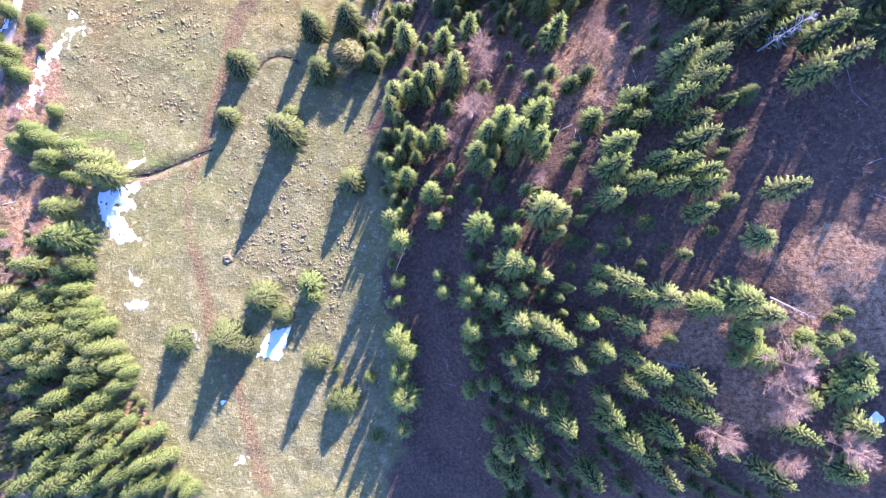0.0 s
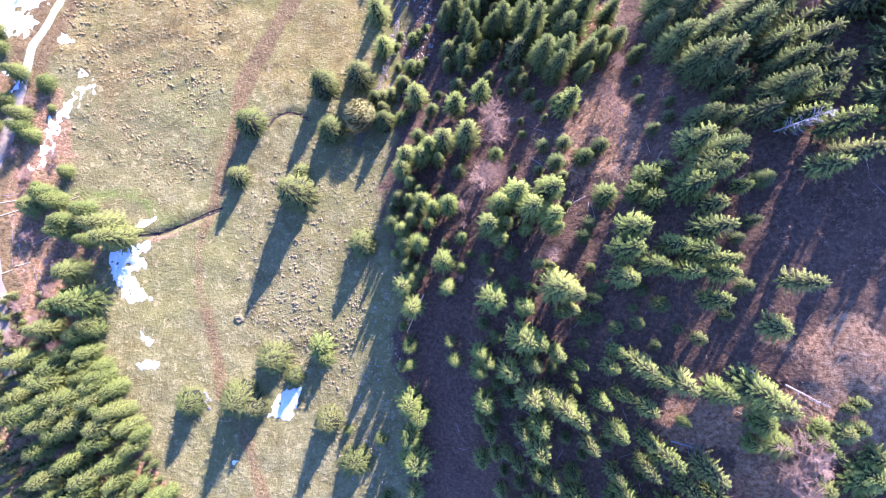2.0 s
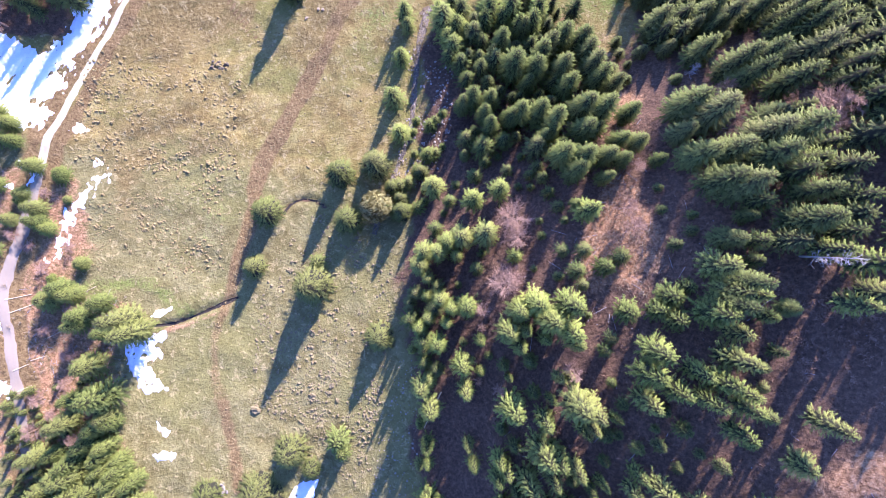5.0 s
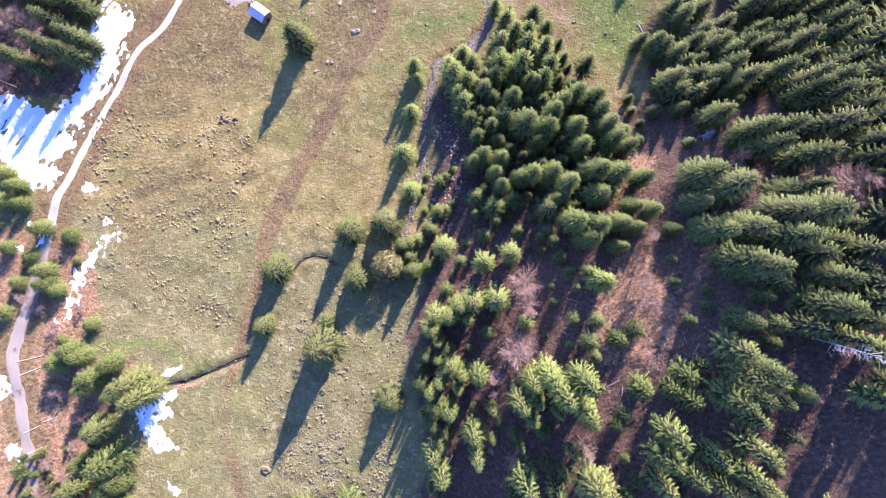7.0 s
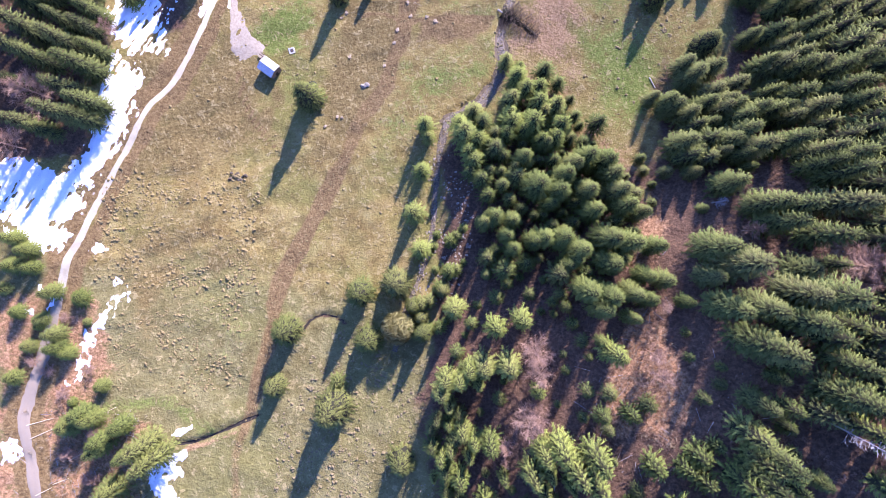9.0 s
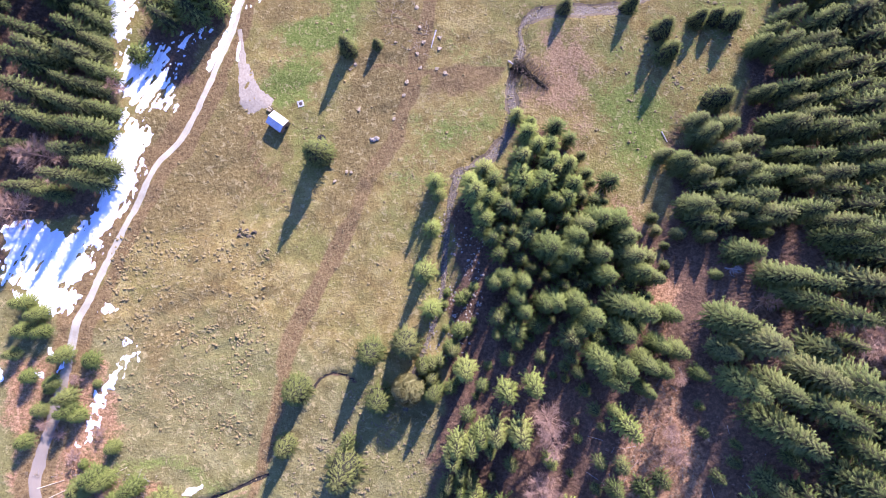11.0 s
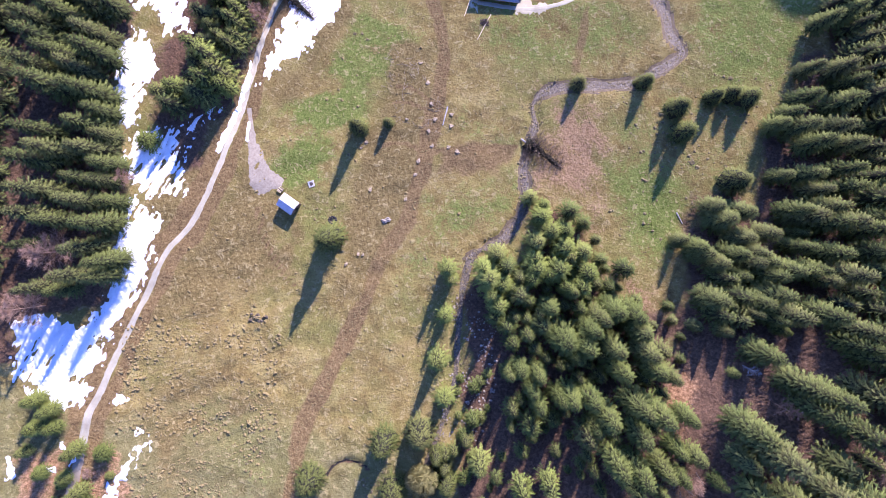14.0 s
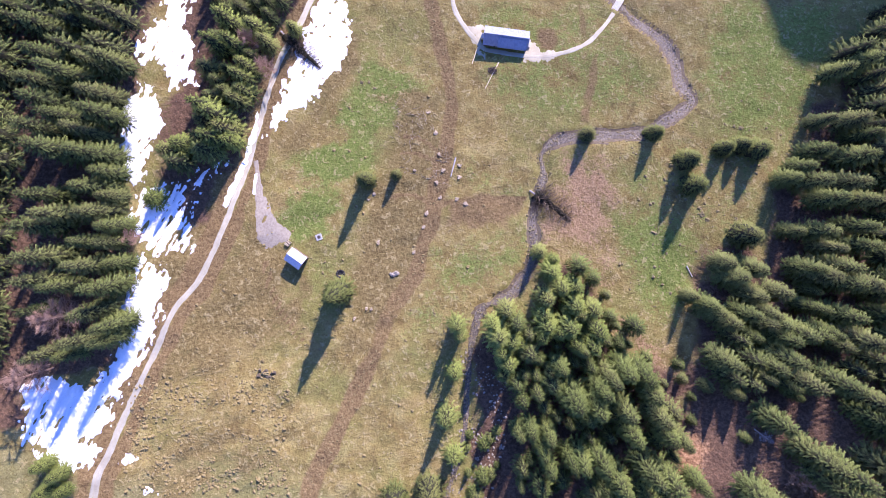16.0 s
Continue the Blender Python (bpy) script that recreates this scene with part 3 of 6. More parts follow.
GREEN_A = [(-50.2, 203.7), (-32.1, 202.8), (-28.3, 190.4), (-32.6, 177.6), (-40.4, 172.2), (-48.8, 159.8), (-59.1, 159.9), (-62.8, 166.9),
    (-58.2, 183)]
GREEN_B = [(27.9, 147.6), (39.7, 149.3), (48.4, 140.9), (47.4, 127.8), (44.5, 115.3), (37.6, 115.1), (31.7, 121.3), (28.2, 134.3)]
GREEN_C = [(68.3, 222.4), (105.9, 221.9), (102.4, 198.6), (89.9, 182.2), (82.2, 174.2), (66.9, 174.3), (56, 187.9), (56.1, 208.7)]
GREEN_D = [(-67.2, 151.2), (-56.8, 142.7), (-53, 127.7), (-47.6, 114.6), (-53.9, 95.3), (-60.7, 104.9), (-57, 121.1), (-64.9, 134.3), (-72, 147.8)]
GREEN_E = [(-15.8, 221.4), (26.4, 220.9), (48.1, 197.3), (45.2, 182.5), (13.7, 176.4), (-3.7, 179.2), (-14.1, 192.2)]
GREEN_F = [(-95.9, 70.2), (-66, 74.9), (-63.3, 55.6), (-73.8, 37), (-88.4, 41.9), (-95.2, 55)]
GREEN_G = [(-27.9, 142.7), (-4.2, 144.3), (3, 164.9), (13.4, 168.4), (55.6, 182.4), (82.1, 173.3), (70.6, 142.6), (47.5, 121.5), (25.9, 140.9),
    (5.9, 144.3), (-4.4, 131), (-24.4, 111.4), (-37.4, 92.3), (-40.9, 108.2)]
BROWN_A = [(-81.9, 161.4), (-68.4, 137.7), (-64.3, 114.6), (-83.5, 108.5), (-108.7, 100.9), (-106.2, 113.2), (-97, 125.3), (-87.4, 142.9)]
BROWN_B = [(-40.7, 184.9), (-24.8, 188.5), (-22.9, 159.8), (-27.9, 144.3), (-37.7, 121.1), (-47.6, 114.6), (-54.6, 124.4), (-51.7, 141),
    (-45.3, 159.8)]
BROWN_C = [(-21.1, 155.8), (-8, 156.5), (0.9, 155.2), (0.3, 150.5), (-8.1, 149), (-17.4, 147.4), (-24.7, 147.4)]
GREEN_H = [(-73, 171.3), (-54.7, 171.4), (-51.8, 163.9), (-54.3, 158.5), (-57.2, 153.3), (-54.9, 147), (-56.9, 142.3), (-63.1, 143.9), (-70.5, 148), (-72, 150.1)]
GREEN_I = [(-21.1, 167), (0.6, 166.9), (0.2, 156.8), (-21.6, 156.9)]
GREEN_J = [(-25.8, 143.8), (-18.5, 145.9), (0.2, 146.9), (2.2, 137.6), (-8.3, 130.6), (-16.5, 125.6), (-33.8, 119.5), (-37.9, 125.5), (-29.8, 133.6)]
GREEN_K = [(-62.9, 133.6), (-56.9, 143.9), (-53.8, 140.8), (-59.7, 130.5), (-61.7, 127.5)]
BROWN_D = [(-64.3, 208.8), (-50.4, 211.5), (-50, 198), (-59.7, 177.6), (-66.1, 166.8), (-77.4, 164.9), (-77.7, 175.3), (-66.8, 184.6)]
PALE_A = [(8, 159.6), (13.5, 170.1), (23.6, 166.6), (27.2, 151), (22.5, 137.6), (28.4, 121.3), (39, 103.5), (24.9, 116.5), (20.7, 135.9),
    (12.6, 140.9)]
BANK_L = [(-132.8, 70.8), (-119, 73.6), (-109, 71.3), (-105.4, 58.7), (-107.1, 44.2), (-109.6, 36.3), (-95.4, 34.7), (-99.5, 21.9), (-100.5, -0.2),
    (-111.9, -9.2), (-132.8, -7.2)]
BANK_L2 = [(-125.3, 13.3), (-99.5, 15.6), (-96.4, -11.4), (-89.9, -25.6), (-81, -36.6), (-76.2, -49.1), (-68.3, -63.2), (-126.4, -63.2)]
FOREST_L = [(-148.1, 213.3), (-104.2, 221.2), (-109.5, 203.2), (-111.7, 194.5), (-113.7, 179.7), (-114.4, 163.7), (-112.7, 151.1), (-111.7, 135.4),
    (-114.6, 121.6), (-114.5, 110.9), (-130.6, 106.5), (-133.9, 95.2), (-143.7, 93.8)]
FOREST_L2 = [(-102.9, 221.4), (-68.3, 227.4), (-78.3, 192.9), (-84.5, 171.5), (-88.6, 159.5), (-95.9, 139.8), (-103.1, 156), (-102.5, 180.5)]
RED_A = [(27.8, 47.9), (30, 58.5), (34.3, 69.6), (40, 75.4), (41.2, 64.5), (42.7, 54.3), (43.1, 43.5), (38.9, 36.9), (33.5, 38.6), (29, 40.4)]
RED_B = [(69.9, 6.6), (77.4, 12), (86, 5.2), (86.3, -16.5), (77.6, -17), (72.7, -8.1), (65.2, 3.2)]
RED_C = [(77.8, 85.9), (87.6, 86.8), (84.5, 76.7), (75.3, 76.8)]
RED_D = [(35.6, 76.8), (39.4, 89.9), (41.8, 92.2), (42.9, 89.7), (39.5, 78.3), (37.2, 74.7)]
RED_F = [(59.6, -8.5), (64.3, -3.7), (71.8, -8.1), (75.8, -17.1), (71.1, -26.8), (65, -32.4), (59.4, -24.2)]
EDGE_R = [(50.9, 123.3), (62.9, 125.3), (74.1, 113.9), (82.8, 99.8), (88, 112.2), (76.9, 127.1), (56.3, 131.9)]
TOP_WOOD = [(-131.6, 224.5), (-104.7, 229.9), (-108.8, 208.3), (-111.7, 194.5), (-114.1, 179.7), (-125.4, 178.8)]
TOP_WOOD_B = [(-91.9, 232.5), (-65.3, 237.6), (-71.1, 213.7), (-78.4, 194.6), (-85.5, 181.8), (-92.1, 183), (-92.1, 202)]
RED_E = [(45.4, -9), (60.6, -9.6), (61.1, -20.4), (45.8, -19)]
PAD = [(-80, 157.1), (-77.1, 156.3), (-73.7, 149), (-69.5, 145.8), (-69.9, 143.6), (-72.7, 142.4), (-76.6, 140.8), (-79.1, 144.5)]
BROWN_E = [(-43.7, 135.7), (-33.4, 133.9), (-34.9, 125.3), (-39.7, 115.1), (-46.4, 111.7), (-56.3, 108.4), (-50.3, 127)]
BOULDERS = [(-60.5, 4.8, 1.35), (-51.6, 43.7, 0.9), (-69.6, -16.2, 0.9), (-69.2, -18.1, 0.75), (-71.2, -15.9, 0.6), (-77.2, 63.5, 0.45),
    (-89.7, 57.5, 0.6), (-55.3, 18.9, 0.45), (-45.5, -0.7, 0.6), (-44.5, 8.9, 0.9), (-40.6, 14, 0.75), (-38.9, 11.6, 1.05), (-37.5, 7.6, 0.9),
    (-39.5, 9.5, 0.9), (-41.1, -4.3, 0.6), (-29, -8.2, 0.6), (-30.6, -9, 0.75), (-42.3, 15.3, 0.6)]
BOULDERS2 = [(67.1, 177.3, 0.9), (69.6, 176.6, 0.45), (64.2, 182.4, 0.45), (68, 186, 0.45), (73.2, 183.2, 0.45), (74.8, 177.2, 0.6),
    (79.2, 175.1, 0.6), (53.2, 151, 1.05), (54.7, 149.3, 0.9), (52.5, 152.7, 0.75), (63.1, 149.6, 0.75), (39.1, 154.4, 0.6), (35, 155.3, 0.6),
    (-49.8, 192.9, 0.75), (-47.5, 192.9, 0.6), (-45.8, 191, 0.6), (-88.6, 130.6, 0.45), (-81.8, 132.1, 0.45), (-81.4, 116.5, 0.6), (-90.8, 96.8, 0.45),
    (-94.4, 97.6, 0.45), (-86.6, 98.5, 0.45), (-46.1, 156, 0.45), (-69.2, -17.2, 0.75), (-68.2, -18.1, 0.75), (-69.5, -18.7, 0.75), (-68.6, -20.3, 0.75)]
STUMPS = [(-26.4, 176.2, 0.6), (-25.2, 169.5, 0.6), (-24.1, 164.4, 0.6), (-25.8, 160.7, 0.6), (-24.8, 156.1, 0.6), (-19.8, 155.6, 0.6),
    (-17.3, 154.3, 0.75), (-28.9, 151.3, 0.75), (-29.9, 147.1, 0.6), (-43.4, 142.5, 0.6), (-32.7, 139.7, 0.6), (-28.8, 182.8, 0.6),
    (-45.8, 162.1, 0.6), (-45, 157.5, 0.6), (-46.5, 155.6, 0.45), (-46.4, 123.1, 0.45), (-45, 123.1, 0.45), (-50, 120.2, 0.45), (-32.7, 164.5, 0.45),
    (-18.8, 165.9, 0.6), (-19, 162.2, 0.6)]

FOREST_R = FOREST_R + [(240, 200), (240, -150), (-30, -150)]

# ---- the ground: one sheet to the horizon ----
def ground_sheet():
    far = [-3000, -1600, -900, -560, -380, -280, -220, -190]
    xs = np.array(far + list(np.arange(-170, 171, 1.0)) + [-v for v in far[::-1]])
    ys = np.array([v + 70 for v in far] + list(np.arange(-105, 246, 1.0)) + [70 - v for v in far[::-1]])
    X, Y = np.meshgrid(xs, ys)
    x, y = X.ravel(), Y.ravel()
    z = ground(x, y)
    nx, ny = len(xs), len(ys)
    i = np.arange((ny - 1) * nx).reshape(ny - 1, nx)[:, :-1].ravel()
    quads = np.stack([i, i + 1, i + nx + 1, i + nx], 1)
    me = bpy.data.meshes.new("ground")
    me.from_pydata(np.stack([x, y, z], 1).tolist(), [], quads.tolist())
    me.polygons.foreach_set("use_smooth", [True] * len(me.polygons))
    me.materials.append(M_GROUND)
    wob = 2.2 * vnoise(x, y, 7, 41) + 1.0 * vnoise(x, y, 2.5, 42)

    def areas(list_of, lo=-2.5, hi=2.5, k=1.0):
        m = np.zeros_like(x)
        for pts in list_of:
            m = np.maximum(m, soft(area_dist(x, y, pts) + k * wob, lo, hi))
        return m

    # Litter tone also covers the open lane's grass, darkening it as painted shade.
    forest = areas([FOREST_R, FOREST_L, FOREST_L2], -6, 7, 1.8)
    ditch = np.minimum(line_dist(x, y, DITCH), line_dist(x, y, DITCH_B))
    # Litter tone drawn along the ditches darkens them as painted shade.
    forest = np.maximum(forest, 0.8 * (1 - soft(ditch + 0.2 * wob, 0.3, 1.1)) * (0.75 + 0.25 * vnoise(x, y, 4, 70)))
    litter = 0.62 * areas([BANK_L, BANK_L2], -2, 3)
    fresh = np.maximum(0.5 * areas([GREEN_H], -9, 11, 2.6), np.maximum(0.42 * areas([GREEN_I], -5, 6, 2.0), 0.17 * areas([GREEN_J, GREEN_K], -8, 10, 2.6)))
    green = fresh + 0.7 * areas([GREEN_A], -10, 10, 2.2) + 0.62 * areas([GREEN_C], -8, 10) + 0.5 * areas([GREEN_B, GREEN_E], -8, 9) + 0.4 * areas([GREEN_D, GREEN_G], -10, 12) + 0.3 * areas([GREEN_F], -9, 9)
    green = np.maximum(green, 0.5 * (1 - soft(line_dist(x, y, GREEN_LINE) + 0.5 * wob, 1.0, 5.0)))
    brown = np.maximum(0.42 * soft(vnoise(x, y * 0.7, 11, 61) + 0.6 * vnoise(x, y, 4, 62), 0.25, 0.9) * (1 - dryness(x, y) * 0.5), 0) + 0.76 * areas([BROWN_A, BROWN_B, BROWN_D, BROWN_E], -7, 9) + 0.42 * areas([BROWN_F], -8, 9)
    verge = np.interp(y, [p[1] for p in ROAD[::-1]], [p[0] for p in ROAD[::-1]]) - x
    brown = np.maximum(brown, 0.9 * soft(verge + 0.5 * wob, -1, 2) * (1 - soft(verge + wob, 9, 15)) * soft(y, 76, 86))
    brown = brown * (1 - 0.7 * fresh)
    pale = 0.72 * areas([PALE_A], -14, 8, 3.0) * soft(vnoise(x, y, 9, 67) + 0.7 * vnoise(x, y, 3.5, 68), -1.7, 0.0)
    pale = np.maximum(pale, 0.75 * (1 - soft(line_dist(x, y, DITCH_PALE) + 0.3 * wob, 0.3, 1.4)))
    bare = np.maximum(1.0 * areas([RED_A, RED_B, RED_C, RED_D, RED_E, RED_F], -4, 4, 1.6), litter)
    wide = 1.0 + 0.4 * soft(y, 45, 75) * (1 - 0.5 * soft(y, 150, 175))
    track = (1 - soft(line_dist(x, y, TRACK) + 0.35 * wob - wide, 0.0, 2.6)) * (0.8 - 0.18 * soft(vnoise(x, y, 12, 66), 0.1, 0.8)) * (0.8 + 0.2 * soft(y, 25, 55))
    ruts = np.minimum.reduce([line_dist(x, y, smooth_line(k).tolist()) for k in (RUT_A, RUT_B, RUT_C, RUT_D)])
    strips = np.minimum(line_dist(x, y, RUT_E), line_dist(x, y, RUT_F))
    plot = areas([PLOT], -1.5, 2, 0.6)
    wheel = np.abs(line_dist(x, y, HUT_TRACK) - 0.75)
    soil = np.maximum(1.05 * track, 0.85 * (1 - soft(wheel, 0.15, 0.6)))
    soil = np.maximum(soil, 0.9 * (1 - soft(ruts, 0.25, 1.1)))
    soil = np.maximum(soil, np.maximum(0.6 * (1 - soft(strips + 0.5 * wob, 0.6, 2.6)), 0.7 * plot))
    soil = np.maximum(soil, 0.85 * (1 - soft(np.abs(line_dist(x, y, ROAD) - 2.4) + 0.4 * wob, 0.8, 3.0)))
    soil = np.maximum(soil, 0.66 * areas([BROWN_C], -2, 3, 1.4))
    for name, rgb in (("zone", (forest, green, brown)), ("soil", (pale, bare, soil))):
        col = np.stack([*rgb, dryness(x, y)], 1).astype(np.float32)
        me.attributes.new(name, "FLOAT_COLOR", "POINT").data.foreach_set("color", col.ravel())
    return tagged(new("ground", me), "alpine valley ground with dry spring grass, bare earth and needle litter", "ground", kind="structure")


ground_sheet()
ribbon("road", ROAD, 1.8, M_ROAD, 0.10, "narrow pale gravel farm road along the valley side", "road", wider=0.6)
ribbon("lane", BARN_LANE[:4], 1.7, M_ROAD, 0.10, "pale gravel lane curving to the barn", "lane")
ribbon("lane", BARN_LANE[3:], 1.7, M_ROAD, 0.09, "pale gravel lane from the barn to the stream bridge", "lane")
ribbon("drive", HUT_SPUR, 1.7, M_PAD, 0.06, "worn gravel drive from the road to the hut", "drive", 0.3)
# Dark earth margin beside the water stands in for the bank's shadow.
ribbon("bank", STREAM[:20], 4.4, M_EARTH, 0.05, "bare undercut earth along the stream, coloured dark for the bank's shadow", "stream bank", 0.7)
ribbon("water", STREAM[:20], 2.7, M_STREAM, 0.16, "shallow stony mountain stream glinting in its bed", "stream", 0.65)


# Ditch beds carry their shade as dark colour.
ribbon("ditch_bed", DITCH, 0.8, M_DITCH_SHADE, 0.05, "earth in the bottom of a narrow ditch, coloured dark for its shade", "ditch", 0.5)
ribbon("ditch_bed", DITCH_B, 0.7, M_DITCH_SHADE, 0.05, "undercut earth of a short curved ditch, coloured dark for its shade", "ditch", 0.5)
ribbon("water", STREAM[19:], 1.8, M_STREAM, 0.14, "narrow stony brook under the trees", "stream", 0.5)


def sheet(name, pts, material, cell, thick, wobble, label, category, kind="structure", whole=1.0, streak=0.0):
    """A thin layer with a ragged outline that lies on the ground."""
    p = np.array(pts)
    xs = np.arange(p[:, 0].min() - 2, p[:, 0].max() + 2, cell)
    ys = np.arange(p[:, 1].min() - 2, p[:, 1].max() + 2, cell)
    X, Y = np.meshgrid(xs, ys)
    d = area_dist(X, Y, pts) + wobble * (0.8 * vnoise(X, Y, 3.5, 51) + 0.9 * vnoise(X * 1.3, Y * 0.75, 1.3, 52) + 0.8 * vnoise(X * 1.3, Y * 0.7, 0.7, 53))
    U, V = X * 0.91 - Y * 0.41, X * 0.41 + Y * 0.91
    U, V = U * (1.2 + streak), V * (0.9 - 0.35 * streak)
    hole = vnoise(U, V, 2.0, 57) + 0.85 * vnoise(U * 1.1, V * 1.1, 0.9, 58)
    hole = hole + 0.55 * streak * (1 - soft(d, 0.0, 3.0))
    d = np.minimum(d, (whole - hole) * 1.5)
    Z = sheet_height(X, Y) + np.where(d < 0, np.maximum(d * 0.35, -0.35), thick * (1 - np.exp(-d * 0.35 / thick)))
    keep = d > -0.7
    full = keep[:-1, :-1] & keep[:-1, 1:] & keep[1:, :-1] & keep[1:, 1:]
    index = -np.ones(X.shape, int)
    r, c = np.nonzero(full)
    used = np.zeros(X.shape, bool)
    for dr in (0, 1):
        for dc in (0, 1):
            used[r + dr, c + dc] = True
    index[used] = np.arange(used.sum())
    faces = np.stack([index[r, c], index[r, c + 1], index[r + 1, c + 1], index[r + 1, c]], 1).tolist()
    if not faces:
        return None
    ob = part(name, np.stack([X[used], Y[used], Z[used]], 1).tolist(), faces, material, None, "", True)
    return tagged(ob, label, category, kind=kind)


for pts, w in ((SNOW_A, 1.2), (SNOW_B, 1.7), (SNOW_T, 1.6), (SNOW_C, 1.2), (SNOW_D, 1.4), (SNOW_E, 1.3), (SNOW_F, 0.6), (SNOW_G, 0.6), (SNOW_H, 0.6), (SNOW_I, 1.6),
               (SNOW_J, 0.7), (SNOW_K, 0.6), (SNOW_L, 0.4), (SNOW_M, 0.4), (SNOW_N, 0.4), (SNOW_O, 0.5), (SNOW_P, 0.4), (SNOW_Q, 0.5), (SNOW_R, 0.5), (SNOW_S, 0.3), (SNOW_U, 0.35), (SNOW_V, 0.8), (SNOW_W, 0.7), (SNOW_X, 0.5), (SNOW_Y, 0.3)):
    sheet("snow_patch", pts, M_SNOW, 0.32, 0.32, w, "melting patch of old white snow with ragged edge", "snow", whole=0.12 if pts in (SNOW_I, SNOW_J, SNOW_O) else 0.45 if pts in (SNOW_B, SNOW_T) else 0.95 if pts == SNOW_F else 1.05, streak=1.0 if pts in (SNOW_A, SNOW_B, SNOW_T, SNOW_C, SNOW_D) else 0.0)
sheet("gravel_pad", PAD, M_PAD, 0.4, 0.07, 0.4, "pale gravel parking pad beside the hut", "gravel pad")
sheet("gravel_yard", YARD_A, M_ROAD, 0.4, 0.07, 0.8, "worn gravel at the barn's gable", "gravel yard")
sheet("gravel_yard", YARD_B, M_ROAD, 0.4, 0.07, 0.8, "worn gravel between the barn and its lane", "gravel yard")


def mountain():
    """An unseen steep spur far off towards the sun, added and shaped to shade the pasture's corner."""
    xs, vs = np.arange(-10, 890, 8.5), np.linspace(-1, 1, 41)
    crest = np.interp(xs, [-10, 150, 198, 214, 330, 590, 890], [-110, 14, 86, 108, 113, 142, 160])
    verts = []
    for x, h in zip(xs, crest):
        for v in vs:
            y = 512 + v * (120 + 0.55 * h) + 14 * float(vnoise(x, v * 90, 40, 71)) * abs(v)
            z = h - (h + 110) * abs(v) ** 0.9 + 6 * float(vnoise(x, v * 200, 25, 72)) * abs(v)
            verts.append((x, y, z))
    n = len(vs)
    faces = [(i * n + j, i * n + j + 1, (i + 1) * n + j + 1, (i + 1) * n + j) for i in range(len(xs) - 1) for j in range(n - 1)]
    tagged(part("mountain", verts, faces, M_STONE, None, "", True), "unseen rocky spur beyond the valley, added to shade the pasture's far corner", "mountain", kind="structure")


mountain()

# ---- trees ----
def spruce_crown(rnd, high=20.0, wide=3.5, levels=15, low=0.1, droop=0.3, full=1.0, blunt=0.52, core=0.58, sprays=(0.24, 0.36, 0.48, 0.59, 0.7, 0.81, 0.92)):
    """The boughs of a conifer: whorls of single drooping boughs with side twigs, round a core coloured dark for shade.
    Also gives how far out each corner lies on its bough.
    """
    verts, faces, outer = [], [], []
    up = Vector((0, 0, 1))

    def finger(q, way, length, w, s0, s1):
        flat = way.cross(Vector((rnd.gauss(0, 0.35), rnd.gauss(0, 0.35), 1.0))).normalized() * w
        m = q + way * length * 0.5
        n = len(verts)
        a, b, c, d = q, m - flat, q + way * length - up * (0.10 * length), m + flat
        verts.extend((a, b, c, d))
        outer.extend((s0, 0.5 * (s0 + s1), s1, 0.5 * (s0 + s1)))
        faces.append((n, n + 1, n + 2, n + 3) if (c - a).cross(d - b).dot(Vector((a.x + c.x, a.y + c.y, wide))) > 0 else (n, n + 3, n + 2, n + 1))

    z0 = low * high
    turn = rnd.uniform(0, 6.3)
    for k in range(levels):
        u = (k + rnd.uniform(-0.3, 0.3)) / levels
        u = min(max(u, 0.0), 0.985)
        z = z0 + u * (high - z0) * 0.985
        r = wide * (1 - u) ** blunt * rnd.uniform(0.84, 1.1) + 0.12
        nb = max(6, int(round((10.5 - 4.0 * u) * full)))
        turn += math.pi / nb + rnd.uniform(-0.08, 0.08)
        for j in range(nb):
            az = turn + math.tau * (j + rnd.uniform(-0.16, 0.16)) / nb
            L = r * (rnd.uniform(0.78, 1.2) if rnd.random() < 0.85 else rnd.uniform(0.5, 0.75))
            out = Vector((math.cos(az), math.sin(az), 0))
            side = Vector((-math.sin(az), math.cos(az), 0))
            root = Vector((0, 0, z + 0.12 * L + rnd.uniform(-0.3, 0.3))) + out * 0.05
            drop = droop * rnd.uniform(0.5, 1.5) * (1.15 - 0.9 * u)

            def along(s):
                return root + out * (L * s) + Vector((0, 0, L * (-drop * s * (1.35 - 0.55 * s) + 0.2 * s * s)))

            for s0, s1 in ((0.08, 0.6), (0.5, 1.06)):
                a, b = along(s0), along(s1)
                finger(a, (b - a).normalized(), (b - a).length, 0.021 * L + 0.048, s0, s1)
            for s in sprays:
                q = along(s * rnd.uniform(0.94, 1.06))
                for sg in (-1, 1):
                    way = (out * rnd.uniform(0.9, 2.2) + side * sg + Vector((0, 0, rnd.uniform(-0.8, 0.15)))).normalized()
                    finger(q, way, (L * (0.24 - 0.13 * s) + 0.14) * rnd.uniform(0.7, 1.35), 0.009 * L + 0.037, s * 0.8, s + 0.25)
    # Added opaque core blocks light; its low outer value paints shade between the boughs.
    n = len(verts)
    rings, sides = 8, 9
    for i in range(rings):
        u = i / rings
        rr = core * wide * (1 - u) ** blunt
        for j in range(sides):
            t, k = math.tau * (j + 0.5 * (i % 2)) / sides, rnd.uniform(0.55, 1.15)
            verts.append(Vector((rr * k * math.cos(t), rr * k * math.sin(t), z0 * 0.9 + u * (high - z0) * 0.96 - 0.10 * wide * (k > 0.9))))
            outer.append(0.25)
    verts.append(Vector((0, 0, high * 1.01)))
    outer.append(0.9)
